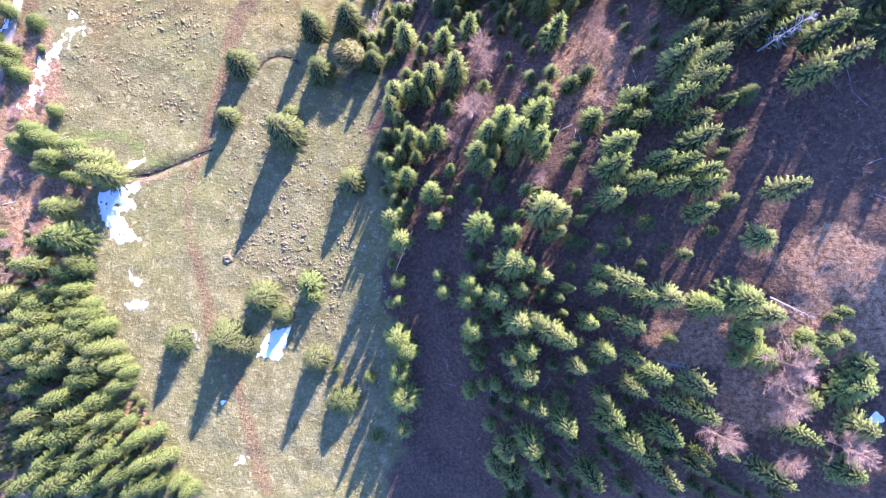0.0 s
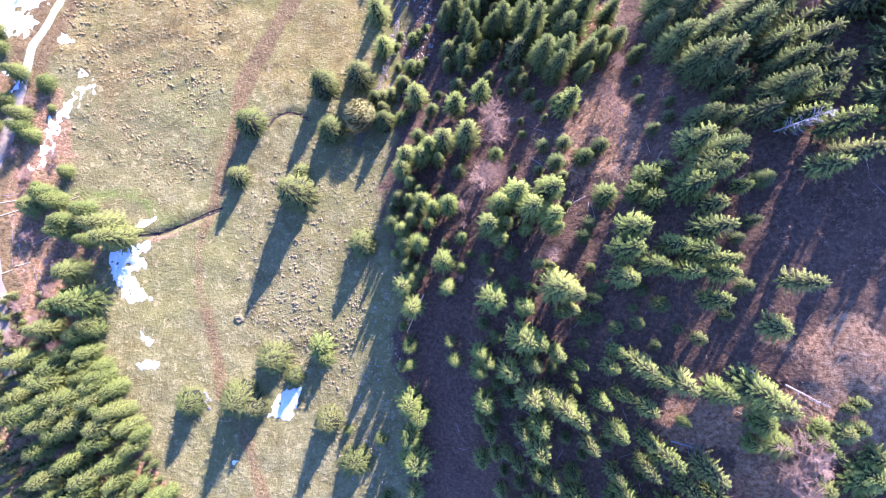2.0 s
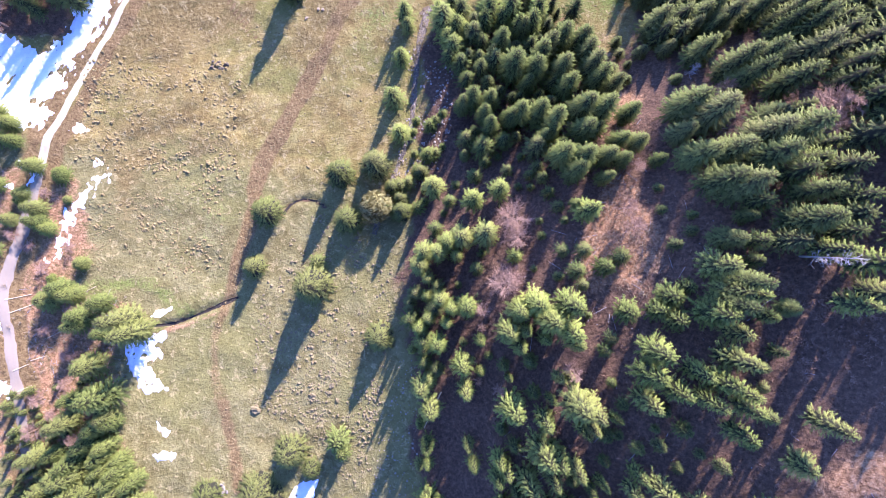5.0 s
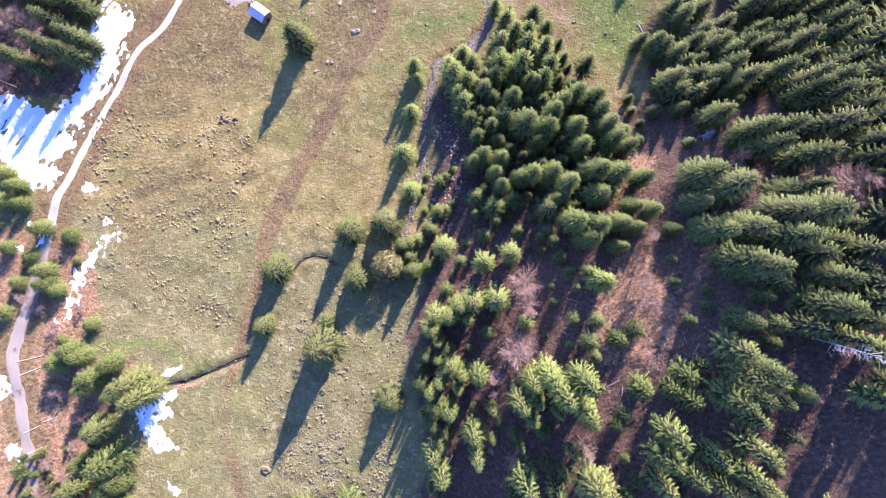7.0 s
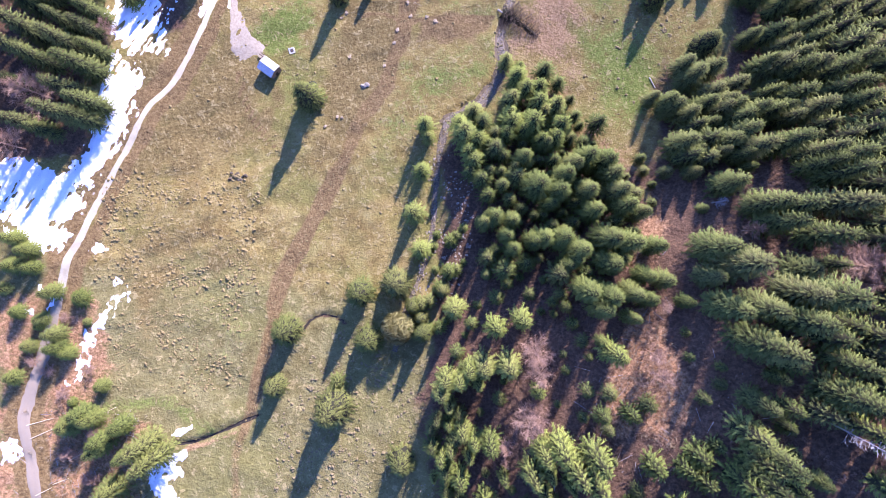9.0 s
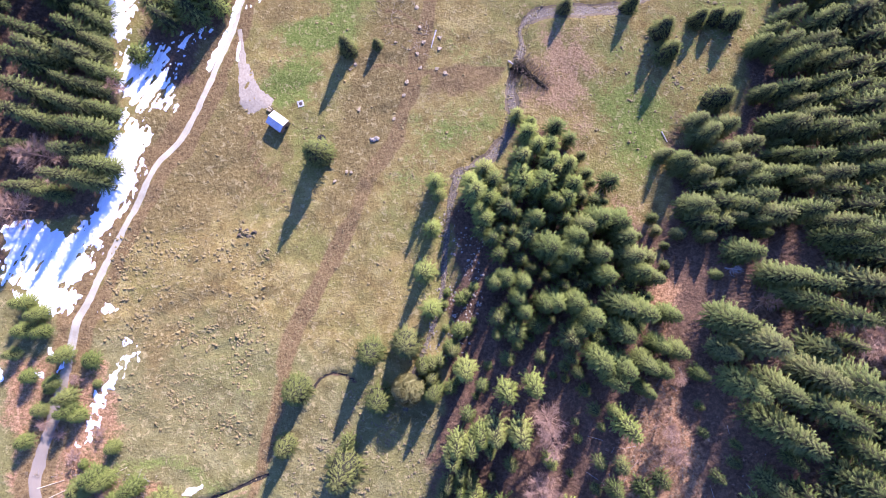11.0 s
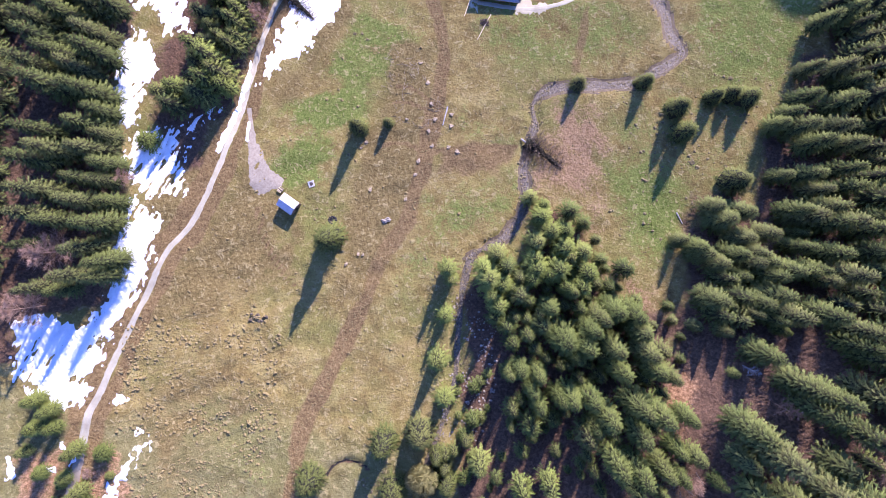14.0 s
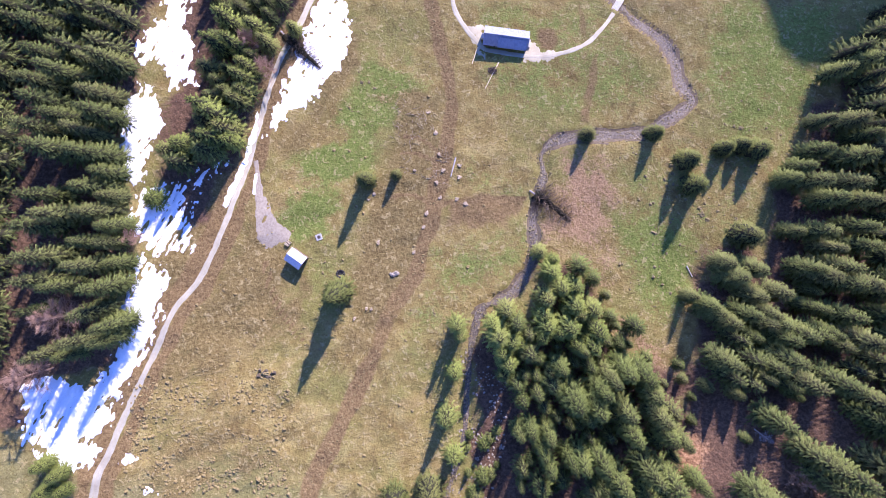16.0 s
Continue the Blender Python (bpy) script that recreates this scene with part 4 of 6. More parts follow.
    for i in range(rings - 1):
        faces.extend((n + i * sides + j, n + i * sides + (j + 1) % sides, n + (i + 1) * sides + (j + 1) % sides, n + (i + 1) * sides + j) for j in range(sides))
    faces.extend((n + (rings - 1) * sides + j, n + (rings - 1) * sides + (j + 1) % sides, n + rings * sides) for j in range(sides))
    return verts, faces, outer


def crown_normals(q, wide, blades):
    """Shading for needles: between each twig's own face and the crown's rounded form, a little ruffled."""
    n = np.stack([q[:, 0], q[:, 1], np.full(len(q), 0.36 * wide)], 1)
    n /= np.linalg.norm(n, axis=1)[:, None]
    b = q[:4 * blades].reshape(-1, 4, 3)
    f = np.cross(b[:, 2] - b[:, 0], b[:, 3] - b[:, 1])
    f /= np.linalg.norm(f, axis=1)[:, None] + 1e-9
    f *= np.where((f * n[:4 * blades:4]).sum(1) < 0, -1, 1)[:, None]
    f += np.random.RandomState(4).normal(0, 0.4, f.shape)
    n[:4 * blades] = 0.7 * n[:4 * blades] + 0.45 * np.repeat(f, 4, 0)
    return n / np.linalg.norm(n, axis=1)[:, None]


def blades_of(crown):
    return sum(1 for f in crown[1] if len(f) == 4 and f[0] % 4 == 0 and set(f) == {f[0], f[0] + 1, f[0] + 2, f[0] + 3})


def soften(ob, normals):
    me = ob.data
    me.polygons.foreach_set("use_smooth", [True] * len(me.polygons))
    me.normals_split_custom_set_from_vertices(normals.tolist())


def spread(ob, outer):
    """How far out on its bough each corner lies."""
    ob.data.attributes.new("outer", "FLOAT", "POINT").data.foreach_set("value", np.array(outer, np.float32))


def round_crown(rnd, high, wide):
    """A rounded, loose crown of many small tufts."""
    verts, faces = [], []
    for k in range(6000):
        d = Vector((rnd.gauss(0, 1), rnd.gauss(0, 1), rnd.gauss(0, 1))).normalized()
        r = rnd.uniform(0.3, 1.0) ** 0.5 * (1 + 0.18 * noise.noise(d * 2.5))
        c = Vector((d.x * wide * r, d.y * wide * r, high * 0.62 + d.z * high * 0.38 * r))
        a = (d + 0.8 * Vector((rnd.gauss(0, 1), rnd.gauss(0, 1), rnd.gauss(0, 1)))).normalized()
        b = a.orthogonal().normalized() * rnd.uniform(0.08, 0.16)
        s = rnd.uniform(0.35, 0.7)
        n = len(verts)
        verts.extend((c - a * s, c - b, c + a * s, c + b))
        faces.append((n, n + 1, n + 2, n + 3))
    return verts, faces


def trunk_piece(high, r):
    pieces = []
    for k in range(4):
        u0, u1 = k / 4, (k + 1) / 4
        pieces.append(tube((0, 0, high * u0 - 0.6 * (k == 0)), (0, 0, high * u1), r * (1 - 0.9 * u0) * (1.25 if k == 0 else 1), r * (1 - 0.9 * u1), 7))
    return join(*pieces)


def bare_boughs(rnd, high, wide, limbs=40, twigs=44, thick=0.05):
    pieces = []
    for k in range(limbs):
        u = 0.22 + 0.75 * k / limbs
        az, L = rnd.uniform(0, 6.3), wide * (1.15 - 0.75 * u) * rnd.uniform(0.7, 1.2)
        out = Vector((math.cos(az), math.sin(az), 0))
        a = Vector((0, 0, high * u))
        b = a + out * L + Vector((0, 0, L * rnd.uniform(0.25, 0.8)))
        pieces.append(tube(a, b, thick * (1.2 - u), thick * 0.3))
        for j in range(twigs):
            s = rnd.uniform(0.3, 1.0)
            q = a.lerp(b, s)
            w = (out * rnd.uniform(0.2, 1) + Vector((rnd.gauss(0, 0.7), rnd.gauss(0, 0.7), rnd.uniform(0, 0.9)))).normalized()
            pieces.append(tube(q, q + w * L * rnd.uniform(0.25, 0.5), thick * 0.5, thick * 0.2))
    return join(*pieces)


def tree(name, crown, crown_mat, high, r_trunk, crown_name, label, category, group, bark_mat=None):
    ob = tagged(new(name), label, category, group)
    v, f = trunk_piece(high * 0.97, r_trunk)
    part("trunk", v, f, bark_mat or M_BARK, ob)
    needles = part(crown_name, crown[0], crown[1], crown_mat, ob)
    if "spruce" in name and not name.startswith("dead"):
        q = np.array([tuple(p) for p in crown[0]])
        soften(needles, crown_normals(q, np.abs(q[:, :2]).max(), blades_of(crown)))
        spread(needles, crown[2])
    if name == "budding_tree":
        q = np.array([tuple(p) for p in crown[0]]) - (0, 0, 0.5 * high)
        soften(needles, q / np.linalg.norm(q, axis=1)[:, None])
    return ob


FOREST_LABEL = "tall dark-green spruce with drooping boughs on the slope"
rnd = random.Random(11)
KINDS = {
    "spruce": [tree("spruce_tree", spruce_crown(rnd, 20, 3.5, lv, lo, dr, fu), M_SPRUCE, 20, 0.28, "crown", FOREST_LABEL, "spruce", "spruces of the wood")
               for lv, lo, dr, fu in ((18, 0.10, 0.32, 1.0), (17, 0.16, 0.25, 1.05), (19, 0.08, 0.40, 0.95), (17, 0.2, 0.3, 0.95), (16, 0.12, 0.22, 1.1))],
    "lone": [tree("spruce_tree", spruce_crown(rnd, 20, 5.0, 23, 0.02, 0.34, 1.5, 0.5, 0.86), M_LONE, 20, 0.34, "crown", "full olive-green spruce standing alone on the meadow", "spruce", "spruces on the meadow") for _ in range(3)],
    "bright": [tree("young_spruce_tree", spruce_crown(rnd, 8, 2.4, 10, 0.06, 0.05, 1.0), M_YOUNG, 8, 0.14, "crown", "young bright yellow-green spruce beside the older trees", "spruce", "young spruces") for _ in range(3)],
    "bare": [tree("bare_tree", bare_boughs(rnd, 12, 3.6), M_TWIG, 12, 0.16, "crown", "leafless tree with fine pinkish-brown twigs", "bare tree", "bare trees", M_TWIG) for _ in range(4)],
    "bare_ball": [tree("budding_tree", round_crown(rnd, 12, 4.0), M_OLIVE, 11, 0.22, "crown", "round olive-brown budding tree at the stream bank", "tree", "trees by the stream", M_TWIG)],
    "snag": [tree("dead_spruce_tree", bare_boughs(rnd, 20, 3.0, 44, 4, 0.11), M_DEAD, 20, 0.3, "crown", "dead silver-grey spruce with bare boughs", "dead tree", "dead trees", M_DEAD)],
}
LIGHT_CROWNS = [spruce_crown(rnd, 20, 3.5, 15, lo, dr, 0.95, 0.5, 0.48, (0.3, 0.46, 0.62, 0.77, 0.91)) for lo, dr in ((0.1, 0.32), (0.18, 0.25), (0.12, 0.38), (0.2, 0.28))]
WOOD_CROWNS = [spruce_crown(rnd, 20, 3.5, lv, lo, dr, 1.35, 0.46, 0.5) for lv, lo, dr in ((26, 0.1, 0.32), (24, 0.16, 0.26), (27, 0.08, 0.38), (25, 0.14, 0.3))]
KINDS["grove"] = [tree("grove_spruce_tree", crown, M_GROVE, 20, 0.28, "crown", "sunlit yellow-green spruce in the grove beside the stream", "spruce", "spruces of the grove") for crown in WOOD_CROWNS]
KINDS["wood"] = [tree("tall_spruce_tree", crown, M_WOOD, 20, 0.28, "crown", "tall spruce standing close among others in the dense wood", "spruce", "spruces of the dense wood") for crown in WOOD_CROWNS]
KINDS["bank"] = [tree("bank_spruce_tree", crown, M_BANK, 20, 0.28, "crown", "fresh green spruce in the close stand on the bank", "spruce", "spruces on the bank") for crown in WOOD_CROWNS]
SIZE = {"bank": (18, 4.2), "spruce": (20, 3.5), "grove": (20, 3.5), "wood": (20, 4.1), "lone": (20, 5.0), "bright": (8, 2.4), "bare": (12, 3.6), "bare_ball": (12, 4.0), "snag": (20, 3.0)}

# x, y, height, crown radius
STAND_MEADOW = [
    (-58.2, 60.4, 13.2, 4.5), (-61.4, 44.7, 10.5, 3.5), (-43.8, 39.8, 21.0, 5.5), (-37.2, 71.3, 16.5, 4.3), (-27.3, 73.7, 15.4, 4.6), (-34.9, 58.1, 13.2, 4.2),
    (-72.8, -18.2, 9.5, 4.2), (-58.9, -17.2, 14.3, 5.4), (-54.7, -19.2, 11.0, 3.9), (-44.3, -11.3, 6.6, 2.9),
]
STAND_EDGE = [
    (-22.5, 67.5, 11.9, 2.6), (-19.8, 60.3, 13.0, 3.2), (-23.3, 61.8, 9.7, 2.6), (-14.3, 72, 9.7, 2.3), (-20.1, 64.3, 9.7, 2.3), (-25.1, 25.6, 11.9, 4.3),
    (-34.3, -22.8, 12.4, 3.9), (-49.8, -6.2, 11.9, 4.9), (-27.3, -34.3, 8.2, 4.6),
]
STAND_SINGLE = [
    (-54.1, 128.4, 20.9, 4.5),
]
STAND_BRIGHT = [
    (-43.7, 46.3, 6.3, 2.7), (-36.5, -2.7, 9.5, 4), (-35.4, -6.2, 7.4, 2.7), (-29.1, -26, 4.2, 1.5), (-19.9, -28, 6.3, 2), (-18.4, -44.3, 6.3, 2),
]
STAND_BALL = [
    (-26.6, 61.7, 12.6, 4.4),
]
STAND_LANE = [
    (-12.9, 14.3, 19.9, 3.3), (-11.1, 8.8, 18.9, 3.2), (-10.8, 16.1, 13.7, 1.8), (-1.9, 14.1, 16.8, 2.5), (-2.8, 20.6, 19.9, 3.1), (1.6, 26.6, 14.7, 1.7),
    (1.8, 18.9, 11.6, 1.4), (-16.2, 22.7, 8.4, 1.3), (-11.8, -1.4, 14.7, 2.2), (-14, -7.6, 9.5, 1.7), (-11.7, -6.9, 10.5, 1.7), (-1.2, -0, 12.6, 1.7),
    (0.1, -4.6, 14.7, 2.1), (-11.7, -16.3, 16.8, 3.8), (-9.3, -19.4, 16.8, 3.3), (-11.6, -26, 15.8, 3.3), (-9.7, -32.1, 15.8, 4.4), (-12.7, -32.6, 11.6, 2.5),
    (-13.8, 3.3, 8.4, 1.5),
]
STAND_SLOPE_A = [
    (8.9, 11.5, 22.5, 4), (16.5, 10, 18.8, 2.6), (17.8, 14.3, 13.2, 1.3), (8.5, 18.1, 11.2, 1.1), (23, 14.4, 22.5, 4.3), (26.1, 13.7, 20.6, 2.7),
    (30.7, 12.1, 13.2, 1.3), (6.2, -1.8, 15.9, 2.5), (7.8, -4.1, 16.9, 2.3), (6, -6.5, 15.9, 2.5), (12.5, -5.4, 20.6, 3.3), (15.5, 2.7, 22.5, 4.2),
    (18.3, 2.1, 21.6, 3), (18.4, -3.4, 18.8, 2.3), (22.9, -0.3, 16.9, 2.2), (28.1, -3, 13.2, 1.4), (26.5, -5.1, 13.2, 1.4), (27.8, -9, 9.4, 1.1),
    (7.1, -13.9, 19.7, 3.1), (6.2, -18.6, 12.2, 1.7), (8.7, -22, 15.0, 2), (10, -27.2, 12.2, 1.6),
]
STAND_SLOPE_B = [
    (7, -29.5, 13.8, 2.3), (17.4, -10.7, 21.2, 3.6), (21.5, -10, 19.3, 2.5), (23.9, -12.1, 21.2, 3.2), (27.4, -14.3, 20.2, 2.7), (19.7, -17.8, 20.2, 3),
    (16.1, -19.9, 16.6, 2.2), (19.7, -23.1, 21.2, 3.4), (22.6, -30.9, 17.5, 2.4), (20, -30.7, 14.7, 2.1), (28.1, -34.7, 22.1, 3.4), (15.9, -43.7, 20.2, 3.2),
    (13.3, -48.5, 16.6, 2.7), (21.2, -40.4, 22.1, 3.9), (24.2, -46.9, 17.5, 2.6), (18, -50.1, 20.2, 3.2), (28.8, -48.4, 11.0, 1.4), (30, -20.3, 18.4, 2),
    (13, -27.3, 10.1, 2), (12.1, -38.5, 8.3, 2.1), (-10.7, -42.1, 8.3, 2.6), (15.7, -30, 9.2, 2),
]
STAND_SLOPE_C = [
    (-10.4, 67.1, 16.5, 3.5), (-0.1, 62.9, 18.7, 3.2), (6.8, 65.4, 19.8, 3.2), (3.3, 53.4, 22, 3.9), (-2.7, 53.1, 19.8, 3.7), (-6.6, 51.9, 17.6, 3.1),
    (-12.6, 49, 18.7, 3.4), (-14.2, 45.3, 17.6, 3.1), (-8.9, 49, 17.6, 3.1), (-4.2, 47.9, 14.3, 1.9), (-11.8, 42, 15.4, 2), (-8.7, 36.9, 18.7, 2.8),
    (-1.6, 34.9, 20.9, 3.3), (-11.6, 31.7, 16.5, 2.1), (-13.9, 29, 16.5, 2.4), (-6.9, 30.6, 15.4, 1.9), (-9.2, 25.2, 18.7, 2.9), (-12.2, 37.1, 14.3, 1.9),
    (-5.4, 34.4, 17.6, 2.4),
]
STAND_SLOPE_D = [
    (14.4, 36.8, 23.1, 3.8), (17.9, 33.2, 24.2, 3.9), (21.2, 36.9, 25.2, 3.6), (21.7, 31, 24.2, 3.2), (22.4, 28.2, 18.9, 2.1), (11.1, 34.9, 19.9, 3.3),
    (8.4, 29.3, 21, 3.4), (10.7, 26.1, 16.8, 2.1), (27.3, 59.1, 21, 3.2), (10.5, 48.1, 13.7, 2.1), (16.9, 28.1, 13.7, 1.7), (24.1, 8.7, 16.8, 1.5),
    (25.9, 9.9, 15.8, 1.8), (12.6, 29.8, 14.7, 2), (19.6, 19.8, 14.7, 1.6), (22.1, 19.8, 12.6, 1.3),
]
STAND_SLOPE_E = [
    (50.8, 46, 20.7, 3.6), (51.9, 41.2, 19.0, 3.3), (54.9, 40.1, 17.4, 2.6), (49.1, 36.1, 20.7, 3.7), (58.5, 35.9, 11.6, 1.8), (52.9, 32.4, 14.1, 2.6),
    (37.8, 28.1, 21.5, 3.4), (36.6, 23, 21.5, 3.4), (45.7, 24.1, 18.2, 2.4), (49.2, 22.7, 19.9, 2.9), (51.6, 27.2, 22.4, 3.1), (52.3, 20.7, 18.2, 2.4),
    (41.8, 20, 18.2, 2.7), (47.2, 18.8, 18.2, 2.4), (36.4, 17.2, 19.0, 2.9), (53.1, 18, 18.2, 2.4), (51.4, 12.8, 17.4, 2.4), (65.4, 16.5, 19.9, 2.6),
    (71.3, 39.2, 18.2, 2.6), (75.3, 41.4, 21.5, 3), (73.8, 47, 21.5, 3.4), (69.1, 49.7, 18.2, 2.6),
]
STAND_SLOPE_F = [
    (38.9, -1.3, 19.0, 2.9), (42.5, -4.7, 14.9, 2.2), (46, -4.3, 19.0, 3.1), (34.8, 0.9, 14.1, 1.8), (33.7, -2.7, 14.9, 1.9), (32.1, -10.4, 16.6, 2.1),
    (36, -8.5, 14.9, 1.9), (40.7, -11, 14.9, 2.5), (35.1, -16.9, 17.4, 2.5), (44.1, -21, 19.9, 2.9), (35.6, -26.8, 15.7, 2), (51.4, -22.2, 19.9, 2.9),
    (48.3, -26.7, 17.4, 2.3), (53.3, -28.2, 19.0, 2.7), (37.5, -30.8, 19.0, 2.8), (36.2, -33.1, 16.6, 2.4), (47.1, -33.3, 20.7, 3.3), (40.7, -35.7, 20.7, 3.4),
    (44.7, -39.3, 19.0, 2.6), (54.8, -38.2, 14.9, 1.9), (58.8, -36.8, 13.2, 1.6), (54.2, -41.2, 14.1, 1.8),
]
STAND_SLOPE_G = [
    (48, -43.5, 20.7, 2.4), (33.8, -45.7, 22.5, 3.3), (65.6, -40.1, 18, 2.6), (68.9, -30.9, 18, 2.8), (57.9, -4.3, 19.8, 4), (61.9, -7.5, 18, 3.6),
    (53.5, -6.2, 14.4, 3), (41.2, -17.9, 15.3, 2), (41.4, -24, 18, 2.3), (48.4, -13.6, 8.1, 1.3), (62.8, 7.3, 10.8, 3), (80.2, -21, 8.1, 4),
    (78.4, -22.7, 5.4, 3.2), (80, -29.1, 10.8, 3.5), (78.7, -38.2, 10.8, 3.3), (62.2, -12.4, 7.2, 3.4), (65.1, -16.7, 7.2, 3.1), (73.5, -25.2, 6.3, 2.7),
    (60.5, -17.2, 6.3, 2.1), (71.7, -12.3, 4.5, 2.1), (75.7, -13.1, 5.4, 2.4),
]
STAND_SLOPE_Y = [
    (42.6, 39, 10.5, 3.4), (40.1, 36.1, 9.5, 2.8), (43.3, 34, 10.5, 2.8), (46.2, 41.3, 7.4, 2), (34.1, 35.5, 11.6, 3.1), (30.7, 45.4, 9.5, 2.7),
    (34.3, 47.9, 8.4, 2.4), (70.7, -15.1, 9.5, 2.9), (72.9, -16.8, 7.4, 1.9), (77.8, -7.3, 5.2, 1.6), (78, -12.2, 5.2, 1.9), (80.6, -17.5, 6.3, 3),
    (76.1, -8.4, 5.2, 1.3),
]
STAND_BARE = [
    (9.9, 57.8, 17.9, 4.3), (10.7, 52.6, 16.8, 3.6), (7.6, 41.1, 15.8, 4.4), (10.1, 43.2, 14.7, 3.2), (2.2, 34.6, 13.7, 2.2), (21.8, 22, 16.8, 2.4),
    (6.3, 14.7, 9.5, 1.7), (1.1, 16.2, 8.4, 1.3), (2.2, 29.8, 10.5, 1.2), (68, -17.6, 11.6, 5.1), (67.8, -25.8, 11.6, 4.7), (56.6, -33.1, 15.8, 4.4),
    (77.3, -33.2, 14.7, 4), (69.1, -37.4, 12.6, 3.2), (65.7, -21.6, 11.6, 2.6), (35.6, 59.6, 14.7, 2.4), (36.6, 54.7, 12.6, 2.6),
]
STAND_UP_A = [
    (-19.8, 119.6, 14.9, 3.2), (-18.7, 116.5, 11.5, 2.4), (-8, 116.7, 17.2, 4.7), (-4.1, 115.2, 14.9, 3.4), (-4.9, 109.2, 14.9, 3.7), (-1.3, 114.3, 11.5, 2.4),
    (-20.4, 106.2, 12.6, 2.9), (-22.3, 94, 13.8, 3.6), (-20.3, 83.3, 11.5, 3.3), (4.2, 139.9, 11.5, 2.7), (7.3, 134.6, 16.1, 3.5), (9.7, 130.5, 17.2, 3.5),
    (13.4, 125.8, 20.7, 4), (17.9, 124.2, 20.7, 3.7), (19.1, 119, 21.8, 4), (11, 119.7, 20.7, 4.6), (5.4, 119.7, 18.4, 4), (17.6, 114.9, 20.7, 3.6),
    (13.9, 114.8, 18.4, 3), (4.1, 116.5, 16.1, 3),
]
STAND_UP_B = [
    (-16, 87.7, 4.2, 1.6), (-16.8, 84.4, 4.2, 1.5), (-11.9, 86, 6.3, 2.4), (-10.3, 87.5, 5.2, 1.7), (-8.3, 89.6, 4.2, 1.6), (-12.3, 77.2, 7.4, 2.9),
    (-10.2, 77.7, 5.2, 2), (-16.4, 77.6, 4.2, 1.4), (-8.3, 79.8, 3.2, 1.2), (-15.3, 72.8, 6.3, 2.2), (-20.1, 68, 7.4, 2.5), (-17.9, 68.8, 7.4, 2.3),
    (-13.4, 66.9, 4.2, 1.3), (-13.3, 63.3, 5.2, 1.5), (-14.9, 61.7, 6.3, 2.3), (-18.1, 61.3, 5.2, 1.7),
]
STAND_UP_C = [
    (8.6, 109.3, 20.4, 3.2), (14.7, 113.3, 18, 2.7), (25.6, 108.7, 24, 4), (21.2, 107.2, 24, 3.5), (18.9, 103.7, 24, 3.9), (12, 101.7, 25.2, 4.7),
    (17.8, 99.9, 24, 3.9), (24.5, 99.9, 25.2, 3.9), (15.2, 96.2, 18, 2.6), (25.4, 93.9, 24, 3.4), (0.2, 92.4, 19.2, 3.2), (5.3, 91.8, 20.4, 2.8),
    (-2.7, 91.1, 16.8, 2.5), (3.8, 87.6, 20.4, 2.8), (5.3, 83.7, 20.4, 2.8), (13.3, 86.9, 24, 3.3), (17.9, 86.5, 24, 3.6), (21.3, 83.4, 26.4, 3.6),
    (10.2, 86.2, 20.4, 2.8), (18.5, 79.8, 18, 2.4), (-1.8, 76.5, 10.8, 1.6), (20.7, 80.9, 19.2, 2.4),
]
STAND_UP_D = [
    (29.8, 108.1, 24.1, 4), (31.7, 104.1, 24.1, 3.8), (32.2, 98.9, 25.3, 3.8), (33.4, 94.7, 24.1, 3.3), (37.3, 93.5, 19.5, 2.8), (28.1, 87.1, 26.4, 4.1),
    (32.5, 85.6, 26.4, 3.7), (27.9, 80.4, 23, 3.5), (22.6, 74, 25.3, 3.7), (27.1, 72.2, 25.3, 3.6), (25.4, 69.9, 23, 3.1), (31.8, 67.3, 16.1, 2),
    (36.3, 71.7, 14.9, 2.3), (44.3, 71.5, 11.5, 1.9), (25.4, 61, 10.3, 1.6), (39.4, 84.6, 16.1, 2.7), (36.7, 77.5, 14.9, 2.6), (40.1, 76.4, 13.8, 2.6),
    (33, 73.4, 18.4, 2.9),
]
STAND_R_A = [
    (51, 124.4, 20.5, 3.7), (57.3, 133.3, 20.5, 4.4), (61.7, 128.3, 19.4, 3.8), (67.1, 129.5, 22.8, 3.5), (77.2, 129.8, 14.8, 2.2), (71.4, 119.7, 23.9, 3.3),
    (57.9, 123.9, 22.8, 3.7), (61.7, 121.7, 22.8, 3.7), (54.2, 121.4, 20.5, 3.4), (64.6, 119, 25.1, 3.6), (59, 118.1, 19.4, 2.7), (50.4, 112.5, 25.1, 4.3),
    (63.4, 114, 27.4, 3.9), (60.3, 112.9, 25.1, 3.8), (64.6, 109.8, 28.5, 4.2), (58.5, 109.4, 20.5, 2.5), (54.2, 111, 17.1, 2.3), (62.7, 107.9, 20.5, 2.5),
    (71.6, 110.3, 28.5, 3.8), (76.4, 107.3, 27.4, 3.3), (78.5, 105.1, 29.6, 3.6),
]
